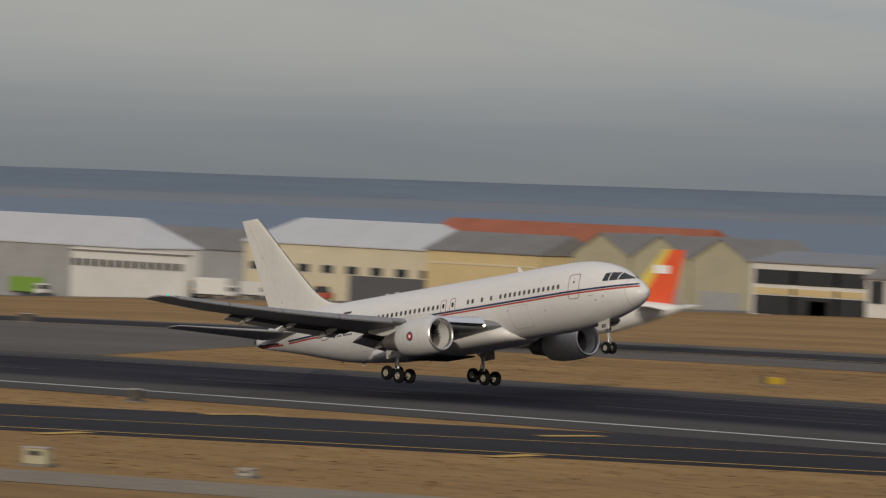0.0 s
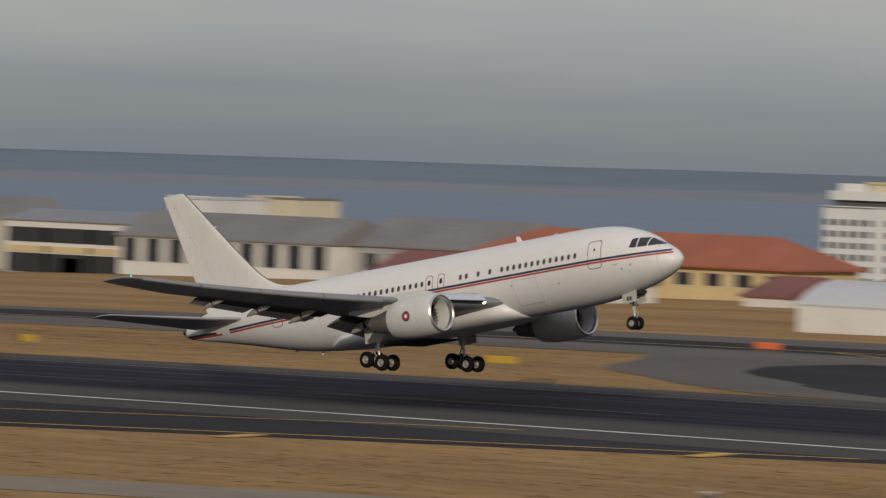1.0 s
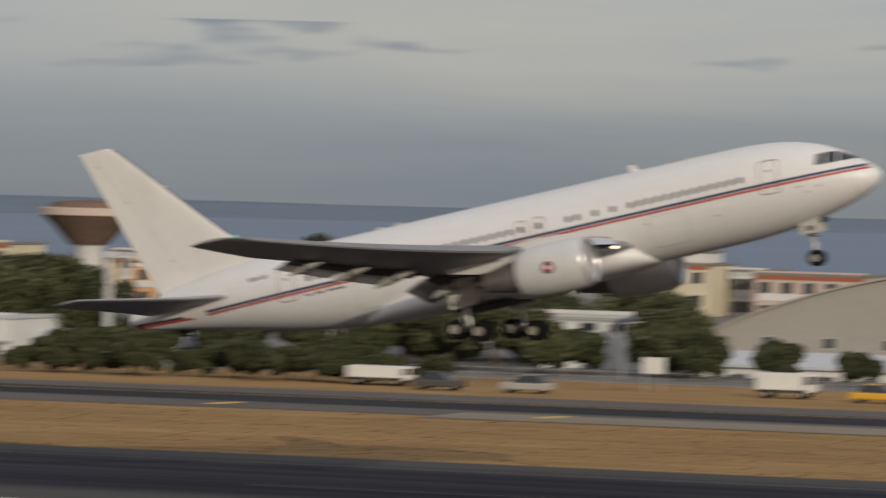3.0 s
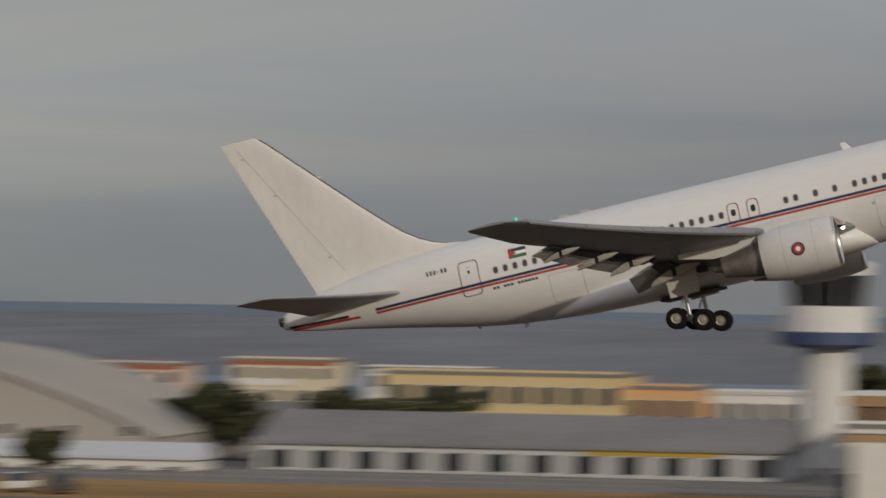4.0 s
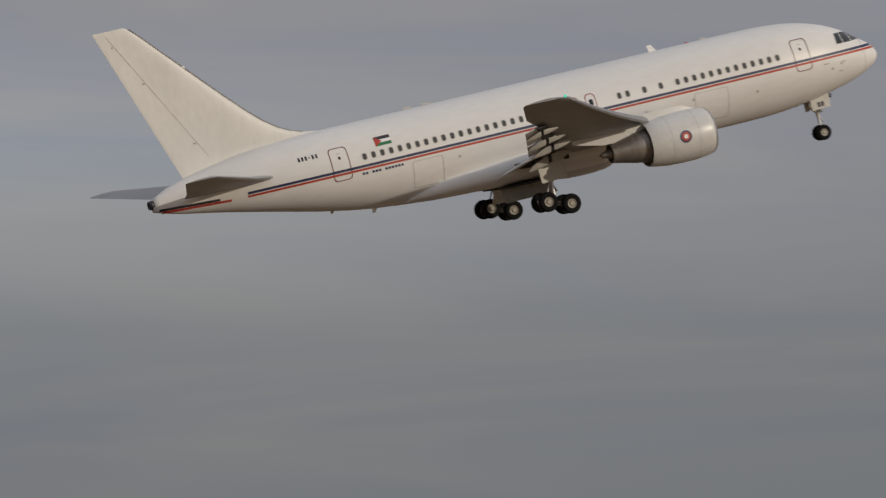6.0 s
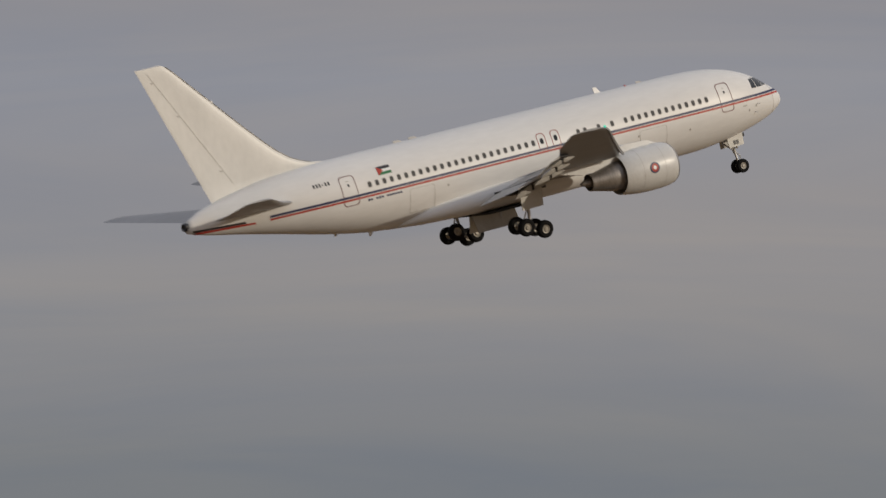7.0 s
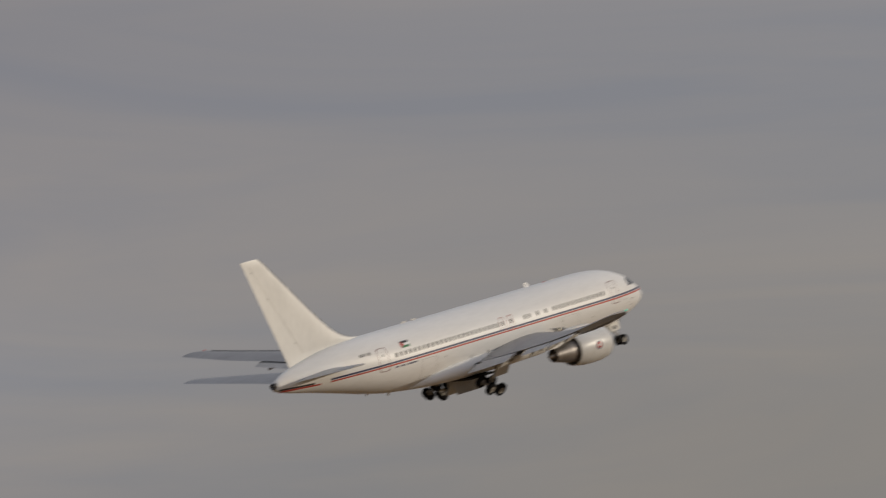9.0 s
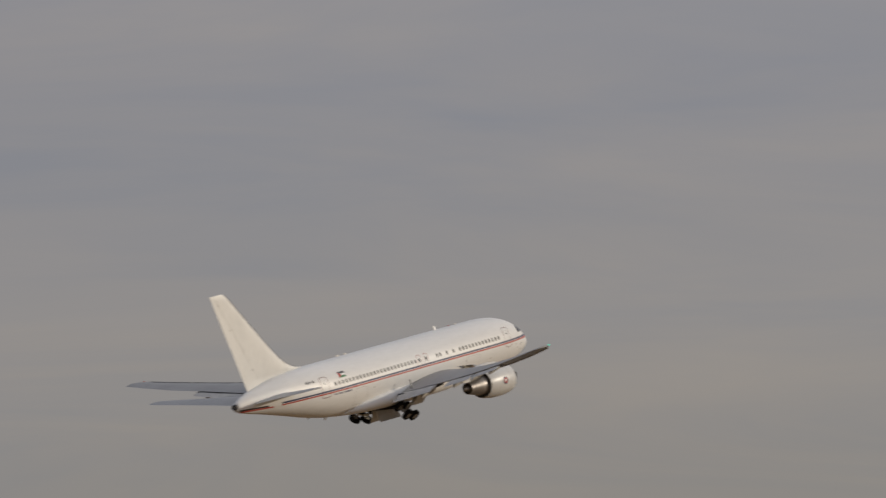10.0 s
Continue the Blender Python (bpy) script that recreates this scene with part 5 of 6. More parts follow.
def town():
    house("long_cream_hall", "long low cream building far off", "building", -470, -405, 800, 815, -4, 3.2, 3.8, "flat", CREAM, WHITE_ROOF, rows=((0.6, 2.0, 18, 1.8),))
    specs = [(-374, -366, 750, 6.4, GREY_WALL, "grey flat-roofed block of flats"), (-365, -357, 760, 4.4, PINK_WALL, "pinkish block of flats"),
             (-356, -345, 742, 5.4, ORANGE_WALL, "orange block of flats with pale balconies"), (-344, -333, 738, 6.7, CREAM, "cream block of flats with pale balconies"),
             (-331, -325, 770, 5.6, PALE, "white block of flats"), (-324, -314.5, 722, 4.8, YELLOW, "ochre block of flats"),
             (-311, -300.5, 730, 4.9, ORANGE_WALL, "orange block of flats with pale balconies"),
             (-300, -285, 745, 6.0, PALE, "white block of flats with balconies"), (-277, -262, 752, 6.2, CREAM, "cream block of flats"),
             (-258, -248, 760, 4.2, PINK_WALL, "pinkish block of flats"), (-246, -240.2, 735, 5.6, GREY_WALL, "grey block of flats"),
             (-239.5, -226.6, 724, 6.9, CREAM, "tall cream block of flats"), (-226, -221.5, 732, 6.1, PALE, "white block of flats with balconies"),
             (-221, -206, 726, 5.9, PINK_WALL, "pinkish block of flats"),
             (-202, -186, 752, 5.0, ORANGE_WALL, "orange block of flats"), (-180, -166, 760, 5.6, PALE, "white block of flats"),
             (-160, -146, 765, 5.0, PINK_WALL, "pinkish block of flats"), (-140, -126, 770, 5.8, CREAM, "cream block of flats"), (-120, -104, 760, 5.2, PALE, "white block of flats")]
    for x0, x1, y, top, wall, label in specs:
        n = max(3, int((x1 - x0) / 3))
        rail = PALE if wall is not PALE else SHEET
        bands = [(0.0, 1.0, top - 0.5, top + 0.1, RED_ROOF if wall in (YELLOW, PINK_WALL, CREAM) else rail, "cornice", "coloured cornice")]
        bands += [(0.05, 0.6, top - 3.3 - 3 * k, top - 2.4 - 3 * k, rail, "balcony", "pale balcony front") for k in range(3)]
        house("apartment_block", label, "building", x0, x1, y, y + 12, -9, top, top + 0.5, "flat", wall, RED_ROOF if wall is YELLOW else GREY_ROOF, rows=[(top - 2.3 - 3 * k, top - 0.9 - 3 * k, n, 1.5) for k in range(3)], bays=bands, group="town houses behind the airfield")
    house("roof_house", "small white plant room on a flat roof", "building", -236, -228, 728, 734, 7.2, 8.5, 8.8, "flat", PALE, GREY_ROOF)
    house("white_gabled_hall", "white flat-roofed hall among trees", "building", -179.5, -169.5, 520, 532, -1, 5.2, 5.9, "flat", PALE, WHITE_ROOF, rows=((4.0, 4.7, 3, 1.6),), bays=((0.0, 1.0, 4.9, 5.1, GREY_WALL, "ledge", "grey ledge under the roof"),))
    house("grey_roofed_hall", "long low hall with a grey roof behind trees", "building", -208, -192, 598, 612, -1, 2.6, 5.5, "gable", PALE, GREY_ROOF)
    for x0, x1, y, top in ((-232, -226.5, 512, 1.9), (-219, -212.5, 509, 1.6), (-206, -202, 508, 0.9)):
        house("white_shed", "low white shed by the perimeter road", "shed", x0, x1, y, y + 6, -1.2, top, top + 0.7, "gable", PALE, WHITE_ROOF, group="low sheds by the road")
    m = tagged(new("mast"), "pale concrete mast among the trees", "mast")
    m.location = (-224, 520, ground_z(-224))
    tube("shaft", (0, 0, -0.3), (0, 0, 9.4), 0.5, 0.4, SHEET, m, 14, "pale shaft")
    tube("head", (0, 0, 9.3), (0, 0, 9.9), 0.75, 0.75, SHEET, m, 14, "flat head ring")
    # mushroom-shaped water tower
    t = tagged(new("water_tower"), "concrete water tower with a mushroom top", "water tower")
    t.location = (-306.6, 705, -6)
    def turn(name, prof, material, label):
        rings = [[(r * math.cos(2 * math.pi * k / 32), r * math.sin(2 * math.pi * k / 32), z) for k in range(32)] for z, r in prof]
        v, f = loft(rings)
        solid(name, v, f, material, t, True, label, 40)
    turn("shaft", [(0, 2.2), (8, 1.9), (13.0, 1.9), (13.7, 2.4)], PALE, "pale shaft")
    turn("bowl", [(13.6, 2.5), (14.6, 3.4), (16.2, 4.9), (17.3, 6.2), (17.5, 6.4)], BROWN_STONE, "flaring concrete bowl")
    turn("rim", [(17.5, 6.6), (18.4, 6.6), (18.5, 6.2)], PINK_WALL, "pale rim band")
    turn("lid", [(18.5, 5.4), (19.2, 4.8), (19.5, 1.0)], BROWN_STONE, "low lid")
    # vaulted hangar with its side sheds
    house("vaulted_hangar", "large hangar with a beige vaulted roof", "hangar", -165.5, -101, 520, 570, -1, 2.8, 10.8, "vault", VAULT_ROOF, VAULT_ROOF, rows=((3.1, 4.0, 11, 1.0),))
    house("side_shed", "long white lean-to along the vaulted hangar", "shed", -163, -96, 511, 519, -1, 1.6, 2.8, "gable", PALE, WHITE_ROOF, rows=((-0.4, 0.7, 16, 1.5),))


def tower_and_terminal():
    house("depot", "yellow flat-roofed depot building", "building", -96, -70, 620, 640, -1, 7.4, 8.0, "flat", YELLOW, GREY_ROOF, rows=((4.4, 6.2, 8, 2.0), (1.0, 2.8, 8, 2.0)))
    house("annex", "orange flat-roofed annex beside the depot", "building", -70, -62, 622, 636, -1, 6.2, 6.8, "flat", ORANGE_WALL, GREY_ROOF, rows=((3.2, 5, 3, 1.6),))
    house("white_annex", "white low annex behind the depot", "building", -66, -50, 640, 655, -1, 5.4, 6.0, "flat", PALE, WHITE_ROOF, rows=((2.4, 4.4, 6, 1.6),))
    house("freight_shed", "freight shed with a grey roof", "shed", -92, -44, 520, 545, -0.5, 3.0, 5.6, "gable", SHEET, GREY_ROOF, rows=((0.6, 2.2, 12, 2.4),), bays=((0.62, 0.88, 2.3, 2.8, SIGN_YELLOW, "fascia", "yellow fascia board"),))
    t = tagged(new("control_tower"), "white control tower with a dark glazed cab", "control tower")
    t.location = (-43.6, 562, 0)
    def turn(name, prof, material, label, n=12, at=0):
        rings = [[(at + r * math.cos(2 * math.pi * (k + 0.5) / n), r * math.sin(2 * math.pi * (k + 0.5) / n), z) for k in range(n)] for z, r in prof]
        v, f = loft(rings)
        solid(name, v, f, material, t, False, label)
    turn("shaft", [(0, 2.7), (11.8, 2.35)], PALE, "white concrete shaft", 20)
    turn("blue_deck", [(11.8, 3.2), (12.2, 4.8), (13.4, 4.8)], BLUE_BAND, "dark blue deck band", 16)
    turn("white_deck", [(13.4, 4.5), (15.9, 4.3)], PALE, "white deck storey", 16)
    turn("cab", [(15.9, 3.7), (18.9, 4.15)], CAB_GLASS, "dark slanted cab glass", 8)
    turn("roof", [(18.9, 4.3), (19.9, 4.5), (20.3, 3.6)], PALE, "white cab roof", 8)
    for k in range(8):
        w = 2 * math.pi * (k + 0.5) / 8
        tube("mullion", (3.73 * math.cos(w), 3.73 * math.sin(w), 15.9), (4.18 * math.cos(w), 4.18 * math.sin(w), 18.9), 0.07, 0.07, FRAME, t, 6)
    for x, y, z in ((-1.5, 0, 23.4), (1.4, 0.6, 22.6), (0.2, -1, 22.0)):
        tube("aerial", (x, y, 20.2), (x, y, z), 0.05, 0.03, STEEL, t, 6)
    # the dark strip at 6.5 paints a shadow line above the brown band
    h = house("terminal", "cream terminal with ochre-brown bands and a red lower band", "terminal", -34, -2.3, 456, 474, -0.2, 7.0, 7.3, "flat", PALE, GREY_ROOF,
              bays=((0.0, 1, 5.9, 6.5, BAND_BROWN, "band", "ochre-brown band"), (0.0, 1, 6.5, 6.6, BOX_DARK, "ledge", "thin dark strip painted as a shadow line"), (0.16, 1, 3.7, 4.9, RED_BAND, "band", "dull red band"), (0, 1, 0.2, 3.4, PANE, "window_band", "dark windows")))
    for k in range(8):
        box("panel", -10.4 + 3.3 * k, -8.4 + 3.3 * k, -0.2, -0.13, 5.1, 6.1, SHEET, h, "pale wall panel")
        box("mullion", -10.0 + 3.3 * k, -9.4 + 3.3 * k, -0.2, -0.13, 3.9, 5.1, BOX_DARK, h)
    box("upper_storey", -15.4, 2.4, 1.2, 14, 7.2, 8.9, BROWN_STONE, h, "set-back upper storey with brown grilles")
    for k in range(22):
        box("mullion", -15.2 + 0.8 * k, -15.04 + 0.8 * k, 1.1, 1.19, 7.5, 8.85, (BAND_BROWN, BOX_DARK)[k % 2], h)
    box("roof_edge", -15.7, 2.9, 0.9, 14.4, 8.9, 9.75, BAND_BROWN, h, "ochre-brown roof edge")
    box("roof_rim", -15.7, 2.9, 0.9, 14.4, 9.75, 9.92, PALE, h, "white roof rim")
    box("plant_room", -2.0, 2.2, 0.4, 1.05, 7.5, 8.8, PALE, h)
    box("dark_opening", -0.5, 1.3, 0.3, 0.39, 7.5, 8.3, PANE, h)
    box("stair_block", -14.9, -9.6, -1.6, -0.3, 0, 6.1, PALE, h, "pale stair block")
    for x in (8.8, 11.9):
        box("roof_unit", x, x + 2.8, 1.3, 4.2, 7.2, 9.0, BOX_GREY, h, "grey roof unit", 0.08)
    # great grey hangar
    g = tagged(new("great_hangar"), "huge pale grey hangar with dark doors", "hangar")
    g.location = (37.2, 482, -1.0)
    box("wall", -50.5, 50.5, 0, 70, 0, 19.0, HANGAR_GREY, g, "pale sheet wall")
    box("fascia", -50.7, 50.7, -1.2, 0, 11.6, 13.2, HANGAR_BAND, g, "pale door fascia")
    box("blue_band", -50.6, 50.6, -1.1, 0, 13.2, 14.1, HANGAR_BLUE, g, "blue-grey sheet band over the doors")
    box("roof_edge", -50.7, 50.7, -0.25, 70.2, 19.0, 19.45, HANGAR_BAND, g, "pale roof edge")
    for k in range(8):
        x = -49.5 + 12.4 * k
        box("hangar_door", x, x + 12.2, -0.5 - 0.25 * (k % 2), -0.02, 0, 11.5, HANGAR_DARK, g, "dark sliding door")
    for k, x in enumerate((-43, -31.5, -20, -3, 8.5, 20, 31.5, 43)):
        box("roof_vent", x - 2.2, x + 2.2, -0.2, 0.7, 19.45, 19.72, HANGAR_DARK, g, "low dark vent on the roof edge")
    for x, z, w in ((-34, 15.2, 1.2), (-9, 15.8, 2.6), (13, 17.0, 1.2), (32, 15.0, 2.6), (44, 17.3, 1.2), (-22, 17.2, 1.4)):
        box("louvre", x - w, x + w, -0.10, -0.004, z, z + 0.22, DARK_DOOR, g, "narrow dark louvre")
    for x in (-25.2, 0, 25.2):
        box("panel_joint", x - 0.06, x + 0.06, -0.03, -0.002, 13.25, 19.0, GREY_WALL, g)
    sx = 38
    box("emblem", sx - 2.1, sx - 0.4, -0.10, -0.004, 14.15, 16.0, GREEN, g, "green emblem block")
    box("emblem", sx - 0.4, sx + 1.9, -0.10, -0.004, 14.25, 15.9, SIGN_ORANGE, g, "red emblem block")
    for z in (15.0, 14.2):
        box("lettering_bar", sx + 3.2, sx + 10.4, -0.08, -0.004, z, z + 0.6, HANGAR_DARK, g)
    b = house("green_store", "dark green store with a domed middle", "store", 52, 78, 470, 480, -1, 8.9, 9.6, "flat", DEEP_GREEN, DEEP_GREEN)
    bm = bmesh.new()
    bmesh.ops.create_uvsphere(bm, u_segments=24, v_segments=12, radius=2.0, matrix=Matrix.Translation((0, 3, 9.8)) @ Matrix.Diagonal((1.4, 1, 0.5, 1)))
    part("dome", bm, DEEP_GREEN, b, "low dark green dome")
    box("doorway", -3.4, 1.0, -0.1, -0.003, 0, 8.6, CREAM, b, "cream doorway panel")
    house("grey_lean_to", "grey lean-to roof before the hangar", "shed", 35, 51.4, 466, 479, -0.8, 7.9, 9.0, "gable", GREY_WALL, BLUE_ROOF)
    house("red_crate_stack", "dull red container standing on end before the hangar", "container", 19.4, 21.9, 474, 476, -0.6, 7.4, 7.7, "flat", BRICK_RED, BRICK_RED)
    house("low_front_shed", "dark low lean-to before the hangar doors", "shed", 13.2, 34.6, 466, 473, -0.6, 5.8, 6.2, "flat", LEAN_ROOF, LEAN_ROOF)
    # past the hangar
    house("office_block", "cream office block with lit storeys", "building", 88.5, 100, 480, 500, -1, 11.8, 12.4, "flat", CREAM, GREY_ROOF, rows=[(10.2 - 3 * k, 11.4 - 3 * k, 4, 1.8) for k in range(4)])
    house("yellow_offices", "yellow offices with a white cabin on top", "building", 102, 117, 560, 580, -1.5, 12.2, 12.8, "flat", YELLOW, GREY_ROOF, rows=[(9.6 - 3 * k, 11.2 - 3 * k, 5, 1.8) for k in range(3)])
    house("roof_cabin", "white cabin on stilts behind the offices", "building", 104, 109, 584, 590, -1.5, 14.4, 15.0, "flat", PALE, WHITE_ROOF)
    house("grey_block", "dark grey flat-roofed office block", "building", 152.2, 164.0, 642, 660, -2, 13.0, 13.5, "flat", BOX_DARK, BOX_DARK, rows=((11.0, 12.6, 5, 2.0),))
    house("beige_block", "beige block lit by the low sun", "building", 164.2, 171, 640, 655, -2, 14.5, 15.0, "flat", OLIVE, GREY_ROOF, rows=((11.5, 13.0, 2, 1.6),))
    house("white_side_block", "white side block joined to the beige block", "building", 171.2, 176, 640, 652, -2, 13.1, 13.6, "flat", CREAM, WHITE_ROOF)
    t = tagged(new("radar_tower"), "slim grey concrete tower with aerials", "tower")
    t.location = (170, 702, -2.6)
    box("shaft", -1.5, 1.5, -1.5, 1.5, 0, 22.4, SHEET, t, "pale grey shaft", 0.1)
    box("gallery", -2.0, 2.0, -2.0, 2.0, 22.4, 22.9, BOX_DARK, t, "grey gallery")
    box("head", -1.6, 1.6, -1.6, 1.6, 22.9, 25.2, GREY_WALL, t, "grey tower head", 0.1)
    box("gallery", -2.2, 2.2, -2.2, 2.2, 25.2, 25.6, DARK_DOOR, t, "dark gallery")
    for x in (-1.4, 0, 1.3):
        tube("aerial", (x, 0, 25.6), (x, 0, 27.2), 0.06, 0.04, STEEL, t, 6)
    house("far_cabin", "small white building far off", "building", 212, 217, 700, 708, -3, 10.6, 11.0, "flat", PALE, WHITE_ROOF)


def bridge_pylons():
    """Paired pylons of the long bridge, standing in the river."""
    for x, top in ((-1204.5, 19.6), (-1144, 21.3)):
        p = tagged(new("bridge_pylon"), "pale concrete bridge pylon with two legs", "bridge pylon", "pylons of the long bridge")
        p.location = (x + 9, 2250, -27.5)
        h = top + 27.5
        for s in (-1, 1):
            v, f = loft([[(s * q + w * a, w * b, z) for a, b in ((-1, -1), (1, -1), (1, 1), (-1, 1))] for q, w, z in ((8.7, 2.4, 0), (8.5, 2.2, h * 0.5), (8.4, 1.9, h))])
            solid("leg", v, f, HAZE_STONE, p, False, "pale tapering leg")
        box("cross_beam", -9.0, 9.0, -1.2, 1.2, h * 0.28, h * 0.33, HAZE_STONE, p, "cross beam under the deck")


# ---- trees ----
def build_tree(seed, height, spread, leaf_material, leaves=5200):
    """A tree with a tapered trunk, limbs and a ragged crown of leaf clumps."""
    rng = random.Random(seed)
    t = tagged(new("tree"), "bushy dark green evergreen tree at the airfield edge", "tree", "trees along the airfield edge")
    verts, faces = [], []
    def limb(a, b, r0, r1):
        a, b = Vector(a), Vector(b)
        q = (b - a).to_track_quat('Z', 'Y').to_matrix()
        i = len(verts)
        for p, r in ((a, r0), (b, r1)):
            for k in range(7):
                w = 2 * math.pi * k / 7
                verts.append(p + q @ Vector((r * math.cos(w), r * math.sin(w), 0)))
        for k in range(7):
            faces.append((i + k, i + (k + 1) % 7, i + 7 + (k + 1) % 7, i + 7 + k))
    top = Vector((rng.uniform(-0.3, 0.3), rng.uniform(-0.3, 0.3), height * 0.45))
    limb((0, 0, -0.4), top, height * 0.035, height * 0.022)
    lumps = []
    for k in range(11):
        w = 2 * math.pi * k / 11 + rng.uniform(-0.3, 0.3)
        r = spread * rng.uniform(0.25, 0.85)
        end = Vector((r * math.cos(w), r * math.sin(w), height * rng.uniform(0.32, 0.88)))
        limb(top if k % 2 else top * 0.75, end, height * 0.014, height * 0.005)
        lumps.append((end, spread * rng.uniform(0.28, 0.46)))
    lumps.append((Vector((0, 0, height * 0.84)), spread * 0.42))
    lumps.append((Vector((rng.uniform(-1, 1), 0, height * 0.6)), spread * 0.55))
    solid("trunk", verts, faces, BARK, t, True, "brown trunk and limbs")
    nr = np.random.default_rng(seed)
    pts = []
    for c, r in lumps:
        m = int(leaves * (r / spread) ** 2 * 0.45)
        u = nr.normal(size=(m, 3))
        u /= np.linalg.norm(u, axis=1)[:, None]
        rad = r * nr.uniform(0.55, 1.08, m) ** 0.7
        pts.append(np.array(c) + u * rad[:, None] * np.array([1, 1, 0.8]))
    pts = np.concatenate(pts)
    pts = pts[pts[:, 2] > 0.25]
    n = len(pts)
    a, b = nr.normal(size=(n, 3)), nr.normal(size=(n, 3))
    a /= np.linalg.norm(a, axis=1)[:, None]
    b -= (a * b).sum(1)[:, None] * a
    b /= np.linalg.norm(b, axis=1)[:, None]
    s = nr.uniform(0.18, 0.46, n)[:, None]
    v = np.stack([pts - a * s, pts - b * s * 0.6, pts + a * s, pts + b * s * 0.6], 1).reshape(-1, 3)
    me = bpy.data.meshes.new("crown")
    me.from_pydata(v.tolist(), [], [(4 * k, 4 * k + 1, 4 * k + 2, 4 * k + 3) for k in range(n)])
    me.materials.append(leaf_material)
    c = new("crown", me)
    c.parent = t
    tagged(c, "ragged crown of small leaves")
    return t


def plant_trees():
    kinds = [build_tree(3, 11.5, 5.6, LEAF), build_tree(5, 9.5, 4.6, LEAF), build_tree(8, 7.0, 4.0, LEAF_PALE), build_tree(13, 4.6, 3.0, LEAF), build_tree(21, 12.0, 5.0, LEAF_PALE)]
    rng = random.Random(7)
    spots = []
    for k in range(18):
        spots.append((-437 + 2.5 * k + rng.uniform(-1.5, 1.5), 640 + rng.uniform(-8, 20), (0, 1, 0, 4)[k % 4], rng.uniform(0.88, 1.08)))
    for k in range(5):
        spots.append((-449 + 3.0 * k, 640 + rng.uniform(-4, 4), 2, rng.uniform(0.75, 1.0)))
    for k in range(7):
        spots.append((-300 + 9 * k + rng.uniform(-3, 3), 532 + rng.uniform(-3, 8), (2, 3, 1)[k % 3], rng.uniform(0.6, 0.9)))
    for k in range(5):
        spots.append((-249 + 3.2 * k, 500 + rng.uniform(-2, 3), 3, rng.uniform(0.8, 1.15)))
    for k in range(30):
        spots.append((-236 + 2.3 * k + rng.uniform(-1, 1), 526 + rng.uniform(-9, 14), (1, 2, 4, 0)[k % 4], rng.uniform(0.72, 0.98) * (0.5 if k < 8 else 1.12 if k < 21 else 0.85)))
    for k in range(22):
        spots.append((-236 + 3.5 * k + rng.uniform(-1, 1), 502 + rng.uniform(-4, 5), (2, 3, 3 if k < 9 else 1)[k % 3], rng.uniform(0.75, 1.0) * (0.7 if k < 9 else 1)))
    for x, q in ((-157, 0.75), (-150, 0.8), (-142, 0.65), (-133.5, 0.8), (-126, 0.7), (-117, 0.75), (-108, 0.8)):
        spots.append((x, 500, 3, q))
    for k in range(6):
        spots.append((-104 + 5 * k, 545 + rng.uniform(-3, 8), (2, 1)[k % 2], rng.uniform(0.7, 0.9)))
    for k in range(8):
        spots.append((-62 + 3.4 * k, 800 + rng.uniform(-4, 6), (1, 2)[k % 2], rng.uniform(0.62, 0.8)))
    for x, y, k, q in ((-171.5, 512, 1, 0.62), (-174.5, 506, 3, 0.9), (-168, 507, 2, 0.72), (-164.5, 514, 4, 0.66), (-161, 503, 2, 0.62), (-157.5, 502, 1, 0.5), (-189, 515, 0, 0.72), (-193, 520, 1, 0.9), (-186.5, 510, 2, 0.75)):
        spots.append((x, y, k, q))
    spots = [p for p in spots if not (-182 < p[0] < -176 and p[1] < 523) and not (-226 < p[0] < -222 and p[1] < 524) and not (-0.3425 < p[0] / p[1] < -0.3285 and p[1] < 537 and p[2] != 3)]
    for k in range(9):
        spots.append((-241 + 1.9 * k + rng.uniform(-0.5, 0.5), 517 + rng.uniform(-3, 5), (0, 4, 1)[k % 3], rng.uniform(0.68, 0.86)))
    for k in range(22):
        spots.append((-226 + 2.6 * k + rng.uniform(-0.8, 0.8), 467 + rng.uniform(-1.5, 4), 3, rng.uniform(0.45, 0.8)))
    used = set()
    for x, y, k, q in spots:
        m = pose(x, y, ground_z(x) - 0.1, 0, 0, rng.uniform(0, 360)) @ Matrix.Scale(q, 4)
        if k in used:
            t = copy_thing(kinds[k], m)
            t.scale = (q, q, q)
        else:
            used.add(k)
            t = kinds[k]
            t.matrix_basis = m


